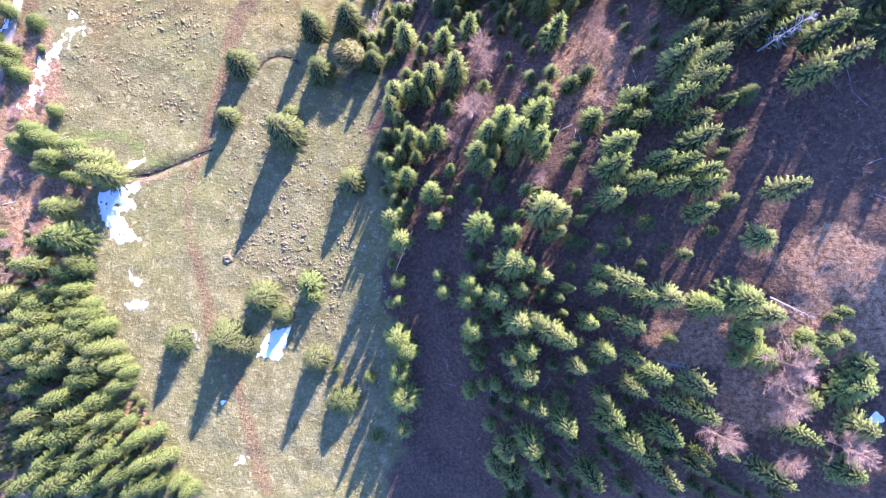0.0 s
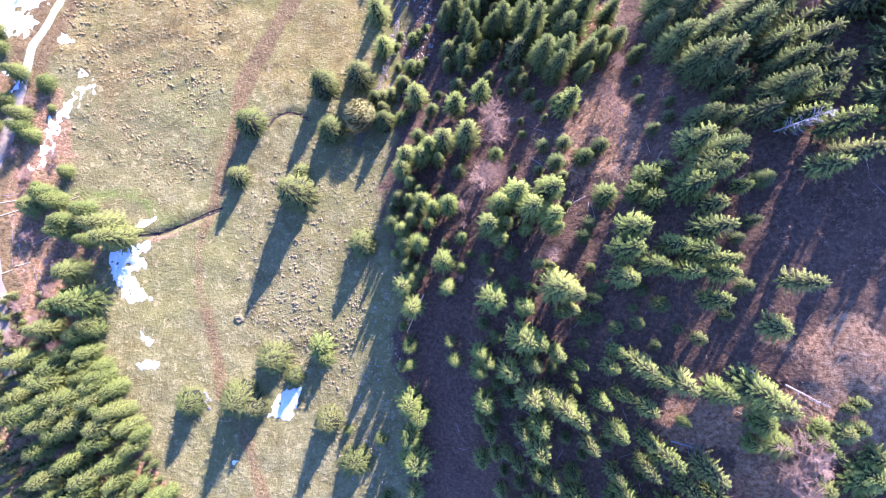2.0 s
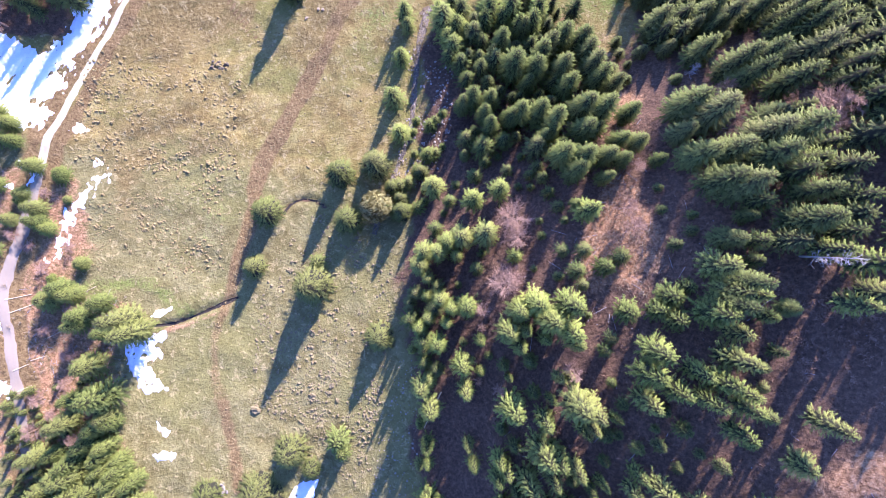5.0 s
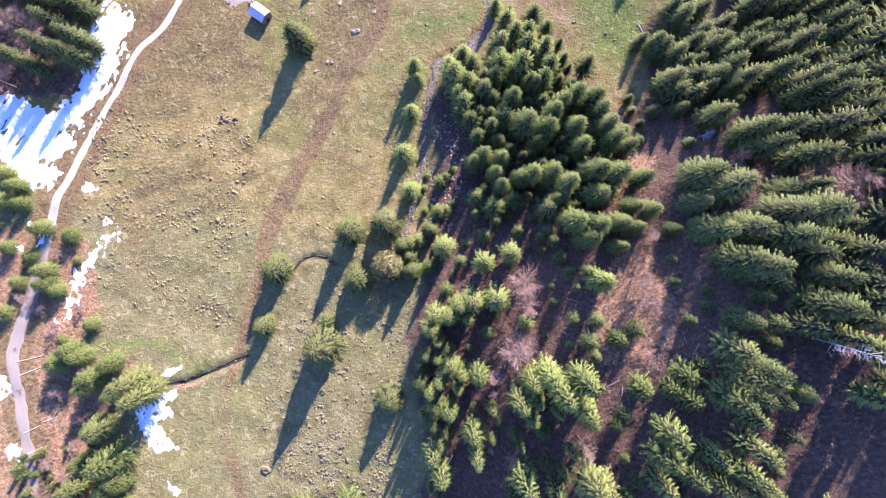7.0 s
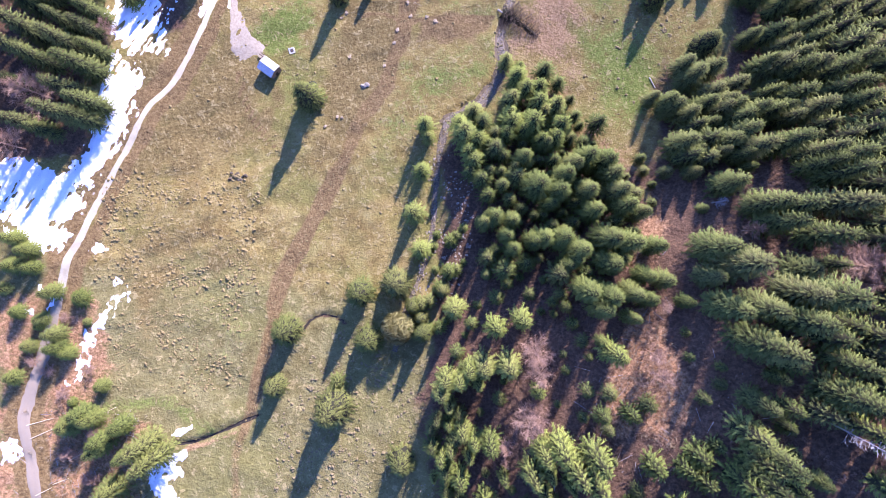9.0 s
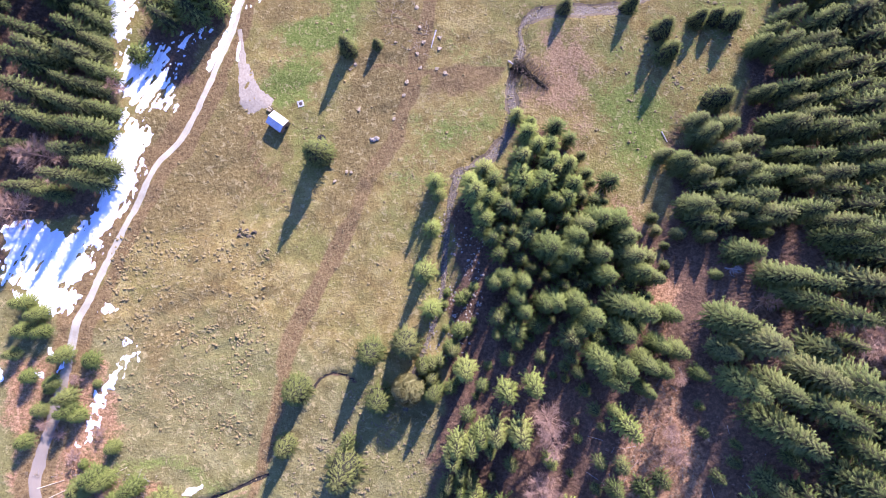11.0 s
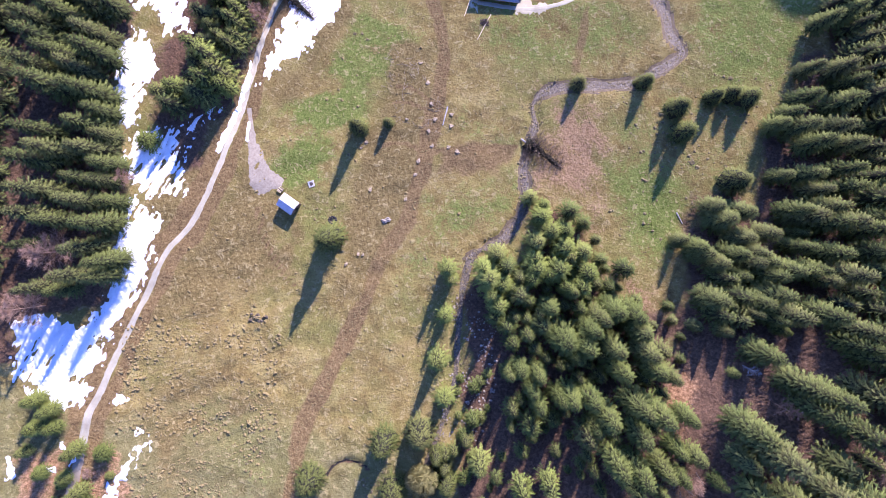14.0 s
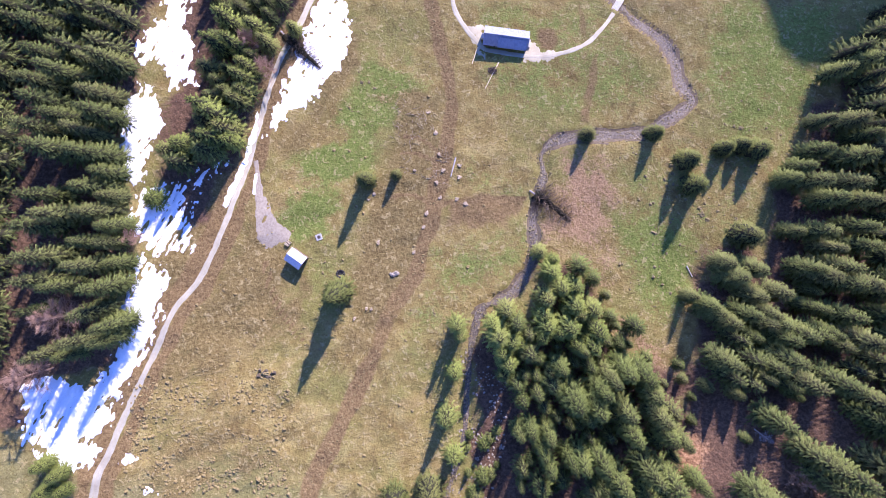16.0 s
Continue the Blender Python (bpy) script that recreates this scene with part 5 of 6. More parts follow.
STAND_R_B = [
    (75.4, 103.7, 25.8, 2.9), (79, 124.6, 25.8, 3.7), (79.8, 119.5, 28, 4), (87.8, 124.8, 26.9, 3.7), (87.3, 120.2, 26.9, 3.6), (75.4, 118.4, 22.4, 2.9),
    (84.8, 133.3, 28, 4.4), (77.5, 134.8, 26.9, 4.7), (88.2, 130.4, 26.9, 3.8), (93.4, 133.4, 28, 4.2), (65.1, 105.3, 11.2, 1.8), (52.4, 104.4, 13.4, 2.4),
    (47, 104.8, 10.1, 2), (57.8, 100.1, 22.4, 3.7), (66.2, 93.6, 30.2, 3.8), (62.7, 94.7, 26.9, 3.9), (74.6, 94.5, 30.2, 4.1), (77.7, 101.4, 28, 3.6),
    (52.9, 94.3, 6.7, 1.6), (69.6, 87.5, 29.1, 3.7), (63.7, 90.2, 28, 3.8),
]
STAND_R_C = [
    (54.6, 80.9, 29.4, 5.1), (50.7, 84.5, 25.2, 4.5), (49.3, 77.3, 16.8, 3), (61.4, 68.9, 29.4, 3.8), (56.5, 71.6, 25.2, 3.9), (50.8, 71.4, 25.2, 3.9),
    (56.2, 63.1, 29.4, 4), (52.9, 64.6, 26.2, 4.1), (58, 57, 12.6, 1.9), (66, 79.6, 16.8, 3.6), (63.1, 74.9, 26.2, 4.2), (67.5, 74.4, 29.4, 5),
    (53, 43.1, 26.2, 3.4), (50.9, 38.5, 25.2, 3.2), (53.3, 52, 18.9, 2.8), (65.7, 55.6, 25.2, 3.8), (67.9, 61.7, 23.1, 3), (63.1, 37.4, 9.5, 2),
]
STAND_UP_E = [
    (-9.1, 119.6, 14.3, 3.3), (-6.7, 111.9, 13.2, 3.3), (-5.5, 123.6, 14.3, 3.3), (5.5, 127.3, 16.5, 3.6), (8, 137.7, 9.9, 2.4), (13.3, 130.5, 16.5, 3.7),
    (9.3, 118.1, 15.4, 3.6), (4.8, 122.7, 15.4, 3.3), (14.6, 122.7, 16.5, 3.3),
]
STAND_R_BARE = [
    (39.6, 70.1, 9.5, 2.1), (76.4, 80.2, 11.6, 5.3), (77.4, 76.7, 8.4, 2.9), (78.9, 81.3, 12.6, 4.4), (60.3, 88.5, 11.6, 2.4),
]
STAND_TOP = [
    (-46.9, 161.5, 15.4, 2.9), (-38.1, 163.1, 7.7, 1.8), (19.8, 175.2, 10.5, 2.8), (39.8, 175.3, 12.1, 2.9), (48.7, 166.9, 14.9, 3.6), (49.9, 159.5, 14.6, 3.7),
    (60, 170.4, 12.1, 3.0), (69.6, 170, 12.6, 3.8), (65.1, 171.4, 11.0, 3.0), (63.6, 144.7, 15.4, 4.4),
]
STAND_R_E = [
    (92.3, 193.1, 20.4, 3.9), (99, 194.9, 22.4, 4.4), (86.7, 178.2, 18.4, 3.4), (94.1, 177.6, 21.4, 4.2), (97, 173.3, 21.4, 3.8), (84, 168.8, 20.4, 4.1),
    (92.2, 166.7, 24.5, 4.6), (79, 164.6, 18.4, 3.7), (80.9, 160.4, 22.4, 4.5), (89.7, 159.5, 24.5, 4.5), (75.9, 161.3, 16.3, 3.6), (83.4, 155, 24.5, 4.4),
    (92.3, 155, 24.5, 4), (80.4, 146.2, 22.4, 3.9), (89.4, 147.3, 24.5, 3.9), (75.7, 146.1, 16.3, 3.2), (82.2, 141.8, 22.4, 3.5),
    (88.6, 141.9, 24.5, 3.9), (75.5, 136.1, 22.4, 3.8),
]
STAND_R_F = [
    (82.2, 136.5, 26.5, 4.4), (81.1, 132.3, 26.5, 4.3), (62.5, 135.8, 20.4, 4.2), (55.7, 137.1, 17.3, 3.7), (73.5, 126.1, 22.4, 3), (49.4, 126, 18.4, 3.6),
    (46.4, 127.6, 12.2, 2.7), (62.8, 124.8, 23.5, 3.9), (67.8, 120.6, 26.5, 4.1), (64.3, 122.6, 23.5, 3.9), (74, 120.9, 23.5, 3.2),
]
STAND_L_A = [
    (-124.3, 198.8, 25.9, 4), (-123.6, 191.5, 25.9, 4), (-119.5, 187.3, 28.1, 4.3),
    (-114.9, 190.4, 23.8, 3.6), (-110.8, 191.6, 25.9, 4), (-124.5, 184.6, 25.9, 3.9), (-113, 182.3, 25.9, 3.9), (-122.6, 179.6, 28.1, 4.2),
    (-119, 176.1, 27, 3.9), (-111.2, 176.5, 28.1, 4.2), (-123.9, 172.5, 25.9, 3.9), (-115.2, 171.8, 25.9, 3.8), (-120.2, 166.9, 30.2, 4.4), (-112.4, 166.5, 29.2, 4.4),
    (-111.4, 162, 21.6, 3.5), (-122.8, 156, 25.9, 3.5),
]
STAND_L_B = [
    (-112.8, 157.9, 25.4, 3.8), (-111.2, 155.8, 19.1, 3.2), (-119.9, 151, 27.6, 4.1), (-112.6, 152.2, 25.4, 3.8), (-122.1, 148.1, 27.6, 4.1), (-110, 148.1, 21.2, 3.5),
    (-114.9, 143.7, 21.2, 3.1), (-110.9, 143.8, 19.1, 3.2), (-121.4, 140.4, 27.6, 4.1), (-113.3, 137.6, 25.4, 3.8), (-109.4, 138, 17, 3.2), (-118.8, 132.8, 24.4, 3.4),
    (-109.9, 132.5, 25.4, 4.1), (-122.9, 134.4, 25.4, 3.4), (-125, 127.2, 19.1, 2.5), (-113.5, 125.7, 23.3, 3.8), (-108.5, 122.6, 23.3, 3.8), (-114.4, 119.3, 24.4, 3.8),
    (-122.1, 116.5, 23.3, 3.1), (-119.5, 114.9, 17, 2.9), (-110.5, 118.3, 21.2, 3.5),
]
STAND_L_C = [
    (-84.4, 205.7, 28.6, 3.8), (-88.4, 199.1, 23.4, 3.2), (-78.6, 205.9, 22, 3.6), (-76.6, 202.3, 17, 3.2),
    (-88.4, 181.1, 28.6, 3.7), (-85.8, 177.7, 28.6, 4), (-85.0, 175.2, 24, 3.8), (-84.2, 172.2, 19, 3.2), (-87.1, 172.1, 26, 3.7), (-98.9, 168.7, 15.6, 3.8),
    (-96.4, 170.7, 15.6, 3.8), (-82.8, 184.3, 21, 3.1), (-81.5, 187.2, 18.2, 3.2), (-81.5, 190.5, 23.4, 2.8), (-104.1, 155.6, 9.1, 3.5), (-83, 199, 26, 3.1),
    (-80.5, 193.6, 21.4, 3.1), (-69.4, 207.9, 13, 2.7),
]
STAND_L_BARE = [
    (-126.9, 110.2, 16.8, 4.8), (-121.6, 124.6, 16.8, 5.8), (-79.9, 202.1, 16.8, 3.7), (-75.9, 194.8, 14.7, 3.3), (-108.2, 145, 10.5, 2.8),
]
STAND_L_D = [
    (-106.3, 31.2, 11.9, 3.8), (-101.1, 26.5, 10.2, 2.9), (-107.3, 28.9, 11, 3.2), (-102, 34.8, 10.2, 3.5), (-108.3, 8.9, 11, 3), (-99.7, 3.6, 11.9, 3.5),
    (-102, 0.9, 12.8, 3.5), (-104, -3.4, 12.8, 3.5), (-98.4, 1.8, 10.2, 2.9), (-100.9, -7.4, 11.9, 3.3), (-100.2, -10.4, 11.9, 3.3), (-96.5, -8.2, 9.3, 3),
    (-116.6, -6.3, 12.8, 3.6), (-112.5, -5.8, 10.2, 3), (-114.6, -14.8, 14.4, 3.6), (-94.1, 30.7, 20.6, 4.9), (-91.7, 27.3, 20.6, 4.7), (-103.8, 17.8, 13.7, 4.6),
    (-99.2, 10.0, 19.7, 5.5), (-114.8, 35.7, 8.3, 4.1),
]
STAND_L_E = [
    (-107, -10.9, 16.8, 4), (-105.7, -15.3, 16.8, 4), (-96.5, -12.6, 14.7, 4), (-108.9, -17.6, 17.9, 4.4), (-103, -18.3, 16.8, 4), (-96.6, -16.6, 15.8, 4),
    (-92.6, -14, 12.6, 3.3), (-92.6, -19.5, 13.7, 3.6), (-89.6, -20.1, 9.5, 2.6), (-113.9, -19.8, 18.9, 4.4), (-107.6, -22, 17.9, 4), (-100.2, -21.9, 16.8, 4),
    (-94.4, -23.1, 15.8, 4), (-88.7, -24.3, 12.6, 3.3), (-111.4, 38.6, 10.5, 4), (-109.5, 37.1, 9.5, 3.7), (-107.9, 45.6, 5.2, 2.6), (-112.9, 69.9, 5.0, 3.3),
    (-118.4, 71.9, 9, 3.0), (-117.7, 60.3, 9, 3.1), (-117.6, 56.7, 9, 3.0), (-115.7, 55, 6.4, 2.6),
]
STAND_L_F = [
    (-109.7, 2.6, 14.7, 4), (-107, -7.6, 14.7, 4), (-110.1, -10.4, 14.7, 4), (-99.5, -4, 12.6, 3.2), (-95.9, -10.6, 13.7, 3.2), (-101.6, -14.7, 15.8, 3.9),
    (-94.8, -18.7, 12.6, 3.2), (-104.1, -24.7, 15.8, 4), (-95.7, -27.7, 15.8, 3.9), (-109.3, -28.9, 15.8, 4), (-101.3, -32.4, 16.8, 3.9), (-92, -33.7, 14.7, 3.5),
    (-87.4, -29.7, 12.6, 2.8), (-86, -26.5, 9.5, 2.5), (-108, -36.6, 16.8, 4), (-97.8, -36.8, 16.8, 3.9), (-90.5, -38, 14.7, 3.2),
]
STAND_L_G = [
    (-106.6, -42.7, 17.9, 4), (-99.2, -42.1, 17.9, 3.9), (-92.7, -43.5, 15.8, 3.6), (-85, -39.9, 12.6, 2.8), (-102.6, -48.4, 17.9, 4), (-95, -48.5, 17.9, 3.9),
    (-88.4, -47, 15.8, 3.5), (-82.2, -44, 13.7, 3.2), (-77.9, -42.6, 10.5, 2.8), (-108, -53.6, 18.9, 4.1), (-100.6, -54.5, 18.9, 4), (-92.8, -54.2, 17.9, 3.9),
    (-85.7, -52.5, 16.8, 3.5), (-79.5, -50.3, 14.7, 3.2), (-74.4, -49, 11.6, 2.8), (-77, -55.6, 13.7, 3.2), (-71.8, -55.9, 10.5, 2.8), (-81.8, -56.4, 15.8, 3.5),
    (-69.2, -58.5, 9.5, 2.9),
]
STAND_L_H = [
    (-126.6, 86.1, 8.4, 3.0), (-123.8, 83, 8.4, 3.0), (-126.5, 79, 8.4, 3.0), (-122.9, 78.4, 7.2, 2.7), (-129.1, 72.9, 6.0, 2.3), (-126.2, 66.6, 5.4, 2.6),
    (-121.5, 64.3, 4.8, 2.6), (-124.3, 57.3, 4.8, 2.6), (-122.2, 62.5, 3.6, 1.6), (-127.3, 49.3, 5.4, 2.7), (-115.2, 41.3, 2.4, 2.0), (-112, 63.2, 2.4, 1.6),
]
STAND_BANK_BARE = [
    (-113.5, 4.5, 5.5, 2.4), (-117.2, 8.8, 5, 2.6), (-111, 12.4, 5.5, 2.2), (-108.9, -2.4, 6, 2.4), (-103.8, 7.2, 6, 2.1), (-118.5, 0.4, 6, 2.6), (-112.2, -13.3, 7, 2.2),
    (-104.5, 16, 5, 2.0), (-110.5, 20.8, 5.5, 2.5), (-115.5, 27.5, 5, 2.4), (-109.6, 33.5, 5, 2.0), (-116.6, 44.2, 4.5, 2.3), (-120.2, 50.5, 4, 2.2), (-111.2, 50.2, 4, 1.9), (-123.5, 53.5, 4, 2.2),
    (-116.3, 64.6, 3.5, 1.8), (-98.6, -24.2, 8, 2), (-106.2, -31.3, 8, 2),
]
STAND_SNAG = [
    (67.5, 48, 23.1, 2), (56, 96, 9.5, 1.7),
]
PLANTED = [("lone", STAND_MEADOW), ("lone", STAND_EDGE), ("lone", STAND_SINGLE), ("bright", STAND_BRIGHT), ("bare_ball", STAND_BALL), ("spruce", STAND_LANE), ("spruce", STAND_SLOPE_A), ("spruce", STAND_SLOPE_B), ("spruce", STAND_SLOPE_C), ("spruce", STAND_SLOPE_D), ("spruce", STAND_SLOPE_E), ("spruce", STAND_SLOPE_F), ("spruce", STAND_SLOPE_G), ("bright", STAND_SLOPE_Y), ("bare", STAND_BARE), ("spruce", STAND_UP_A), ("bright", STAND_UP_B), ("grove", STAND_UP_C), ("grove", STAND_UP_D), ("wood", [(x, y, 0.92 * h, 1.12 * r) for x, y, h, r in STAND_R_A]), ("wood", [(x, y, 0.92 * h, 1.12 * r) for x, y, h, r in STAND_R_B]), ("wood", [(x, y, 0.92 * h, 1.12 * r) for x, y, h, r in STAND_R_C]), ("spruce", STAND_UP_E), ("bare", STAND_R_BARE), ("lone", STAND_TOP), ("wood", STAND_R_E), ("wood", STAND_R_F), ("wood", STAND_L_A), ("wood", STAND_L_B), ("spruce", STAND_L_C), ("bare", STAND_L_BARE), ("bank", STAND_L_D), ("bank", STAND_L_E), ("bank", STAND_L_F), ("bank", STAND_L_G), ("bank", STAND_L_H), ("bare", STAND_BANK_BARE), ("snag", STAND_SNAG)]
OUTER_R = [(90, 200), (100, 190), (85, 130), (92, 90), (98, 60), (98, 20), (128, 20), (136, 215), (110, 215)]
OUTER_L = [(-146, 225), (-118, 225), (-130, 195), (-134, 165), (-134, 120), (-138, 108), (-142, 90), (-146, 90)]
# Trees mostly out of view, added to throw shade on the open slope.
EAST_SHADE_WOOD = [(89, 125), (89, 62), (125, 58), (125, 125)]
CLUSTER = [(5, 118), (12, 132), (22, 122), (38, 104), (40, 92), (30, 76), (22, 72), (14, 84), (8, 96)]
SLOPE_WOOD = [(57, 50), (62, 84), (74, 84), (79, 60), (72, 49)]
BROOK_WOOD = [(-10, 109), (-11, 122), (8, 124), (8, 103), (-6, 101)]
GLADE_RIM = [(50, 106), (50, 118), (62, 122), (66, 107)]
EDGE_WOOD = [(-17, 12), (-18, 40), (-8, 41), (-8, 12)]
LANE_RIM = [(5, -30), (5, 25), (11, 25), (13, -30)]
# Trees at and past the view's edge, added to shade the slope.
SHADE_RIM = [(80, 48), (86, 44), (99, 44), (102, 66), (84, 68)]
SHADE_WOOD = [(74, 74), (92, 68), (102, 110), (90, 125), (80, 98)]
BANK_WOOD = [(x, y) for x, y in BANK_L2]


def plant(kind, rows):
    high, wide = SIZE[kind]
    for x, y, h, r in rows:
        src = rnd.choice(KINDS[kind])
        lean = 1.6
        turn = pose(0, 0, 0, rnd.uniform(-lean, lean), rnd.uniform(-lean, lean), rnd.uniform(0, 360))
        k = r / wide
        copy_thing(src, Matrix.Translation(at(x, y, -0.15)) @ turn @ Matrix.Diagonal((k, k, h / high, 1)))


def wood(label, rows, needles=M_GROVE):
    """A dense stand, joined: trees that nobody could count."""
    vs, fs, ns, tint, outer, n = [], [], [], [], [], 0
    for x, y, h, r in rows:
        v, f, o = rnd.choice(LIGHT_CROWNS)
        t, tf = tube((0, 0, -0.5), (0, 0, 18.8), 0.3, 0.04, 5)
        q = np.array([tuple(p) for p in v] + [tuple(p) for p in t])
        a = rnd.uniform(0, 6.3)
        k = r / 3.5
        m = crown_normals(q, 3.5, blades_of((v, f)))
        outer += o + [0.3] * len(t)
        ns.append(np.stack([m[:, 0] * math.cos(a) - m[:, 1] * math.sin(a), m[:, 0] * math.sin(a) + m[:, 1] * math.cos(a), m[:, 2]], 1))
        q = np.stack([k * (q[:, 0] * math.cos(a) - q[:, 1] * math.sin(a)) + x, k * (q[:, 0] * math.sin(a) + q[:, 1] * math.cos(a)) + y,
                      q[:, 2] * h / 20 + float(ground(x, y)) - 0.15], 1)
        fs += [tuple(i + n for i in p) for p in f] + [tuple(i + n + len(v) for i in p) for p in tf]
        tint.append(np.full(len(q), rnd.random(), np.float32))
        vs.append(q)
        n += len(q)
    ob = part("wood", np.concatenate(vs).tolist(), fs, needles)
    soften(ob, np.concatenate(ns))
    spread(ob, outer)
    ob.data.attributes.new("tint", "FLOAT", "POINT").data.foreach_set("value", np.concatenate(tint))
    return tagged(ob, label, "woodland", kind="stuff")


standing = [(x, y, r) for kind, rows in PLANTED for x, y, h, r in rows]


def thicket(pts, gap, lo, hi, keep_off=()):
    """Places for more trees between those that stand."""
    p = np.array(pts)
    rows = []
    n = int((np.ptp(p[:, 0]) + 1) * (np.ptp(p[:, 1]) + 1) / 4)
    X = np.array([rnd.uniform(p[:, 0].min(), p[:, 0].max()) for _ in range(n)])
    Y = np.array([rnd.uniform(p[:, 1].min(), p[:, 1].max()) for _ in range(n)])
    free = area_dist(X, Y, pts) > 1.0
    for k in keep_off:
        free &= area_dist(X, Y, k) < -1.5
    for x, y in zip(X[free].tolist(), Y[free].tolist()):
        if any((x - a) ** 2 + (y - b) ** 2 < (gap * (0.6 + 0.3 * r) * rnd.uniform(0.75, 1.3)) ** 2 for a, b, r in standing):
            continue
        h = rnd.uniform(lo, hi)
        r = h * rnd.uniform(0.13, 0.23) + 0.4
        standing.append((x, y, r))
        rows.append((x, y, h, r))
    return rows


for kind, rows in PLANTED:
    plant(kind, rows)
CLEAR = [RED_A, RED_B, RED_C, RED_D, RED_E, RED_F, LANE_OPEN, GLADE, GLADE_B, SHADE_OPEN]
wood("smaller shaded spruces between the tall trees", thicket(SLOPE_WOOD, 2.3, 13, 19, CLEAR) + thicket(CLUSTER, 2.4, 9, 14) + thicket(BROOK_WOOD, 2.0, 11, 16) + thicket(EDGE_WOOD, 2.2, 9, 14) + thicket(LANE_RIM, 2.9, 8, 13) + thicket(INNER, 3.3, 4, 9.5, CLEAR) + thicket(INNER_B, 2.6, 7, 18, CLEAR))
wood("dense spruce wood climbing the far slope, with trees past the view's edge added for shade", thicket(EAST_SHADE_WOOD, 1.8, 25, 31) + thicket(OUTER_R, 2.7, 16, 27, CLEAR) + thicket(EDGE_R, 2.4, 14, 20, CLEAR) + thicket(SHADE_WOOD, 2.0, 19, 25) + thicket(SHADE_RIM, 2.0, 19, 25) + thicket(GLADE_RIM, 1.9, 18, 23), M_WOOD)
wood("young spruces and brush filling the bank", thicket(BANK_WOOD, 1.7, 3, 6), M_BANK)
wood("dense spruce wood beyond the snow", thicket(OUTER_L, 2.2, 18, 26, [SNOW_A, SNOW_B, SNOW_C, SNOW_D]) + thicket(ROAD_WOOD, 1.8, 16, 21, [SNOW_B, SNOW_C, SNOW_D, SNOW_E]) + thicket(TOP_WOOD, 2.3, 19, 25, [SNOW_C, SNOW_D]) + thicket(TOP_WOOD_B, 2.3, 12, 16, [SNOW_C, SNOW_D, SNOW_E]), M_WOOD)
for trees in KINDS.values():
    for ob in trees:
        for o in [*ob.children_recursive, ob]:
            bpy.data.objects.remove(o)

# ---- stones, stumps, logs ----
rnd = random.Random(5)
for i, (x, y, s) in enumerate(BOULDERS + BOULDERS2):
    s *= 0.9 if i == 0 else 0.7
    v, f = lump(rnd, s, 0.55, 2)
    ob = part("boulder", v, f, M_PALE if 2 <= i <= 4 or i >= len(BOULDERS + BOULDERS2) - 4 else M_STONE)
    ob.matrix_basis = Matrix.Translation(at(x, y, s * 0.2)) @ pose(0, 0, 0, 0, 0, rnd.uniform(0, 360))
    tagged(ob, "weathered grey field boulder lying in the grass", "boulder", "boulders on the meadow")


def stump(x, y, r):
    ob = tagged(new("tree_stump"), "pale sawn tree stump with dark bark on cleared ground", "stump", "stumps on the clearing")
    h, n = rnd.uniform(0.35, 0.6), 14
    lobes = [rnd.uniform(0.68, 1.25) for _ in range(n)]
    lobes = [0.5 * a + 0.5 * b for a, b in zip(lobes, lobes[1:] + lobes[:1])]
    ring = [(math.cos(math.tau * j / n), math.sin(math.tau * j / n), lobes[j]) for j in range(n)]
    body = [(r * k * c * (q if k < 1.2 else q ** 2.2), r * k * d * (q if k < 1.2 else q ** 2.2), z) for k, z in ((1.9, -0.3), (1.35, 0.12), (1.02, h)) for c, d, q in ring]
    part("bark", body, [(a * n + j, a * n + (j + 1) % n, (a + 1) * n + (j + 1) % n, (a + 1) * n + j) for a in (0, 1) for j in range(n)], M_BRUSH, ob, "weathered bark and root flare")
    top = [(r * c * q, r * d * q, h + rnd.uniform(-0.02, 0.14)) for c, d, q in ring] + [(0, 0, h + 0.05)]
    part("cut_face", top, [(j, (j + 1) % n, n) for j in range(n)], M_CUT, ob, "pale sawn wood")
    ob.matrix_basis = Matrix.Translation(at(x, y))
    return ob


for x, y, r in STUMPS:
    stump(x, y, r * 0.72)


def log(name, pts, r, mat, label, lift=None, category="log"):
    (x0, y0), (x1, y1) = pts[0], pts[-1]
    a, b = at(x0, y0, r), at(x1, y1, r)
    n = 6
    pieces = []
    for k in range(n):
        p, q = a.lerp(b, k / n), a.lerp(b, (k + 1) / n)
        p.z, q.z = float(ground(p.x, p.y)) + r * 0.8, float(ground(q.x, q.y)) + r * 0.8
        pieces.append(tube(p, q, r * (1 - 0.4 * k / n), r * (1 - 0.4 * (k + 1) / n), 8, True))
    v, f = join(*pieces)
    return tagged(part(name, v, f, mat), label, category)


log("log", LOGM, 0.25, M_DEAD, "pale barkless log lying between the stumps")
log("log", LOG_W, 0.22, M_DEAD, "bleached log lying on the green meadow")
log("log", LOG_F, 0.2, M_LOG, "thin pale pole lying at the wood's edge")
log("pole", POLES[:2], 0.2, M_LOG, "peeled yellow timber pole leaning by the barn", category="pole")
log("pole", POLES[2:], 0.2, M_LOG, "peeled yellow timber pole lying in the grass", category="pole")


for pts in (((-125.6, 35.8), (-119.8, 37.2)), ((-124.7, 32.2), (-117.6, 35.3)), ((-113.5, 35.0), (-105.2, 39.1)), ((-123.9, 16.5), (-120.2, 18.3)),
            ((-123.7, 10.6), (-119.8, 12.3)), ((-120.0, 19.1), (-116.4, 20.3)), ((-116.7, 25.0), (-110.2, 28.5))):
    log("log", pts, 0.13, M_LOG, "thin pale fallen trunk lying across the bank")


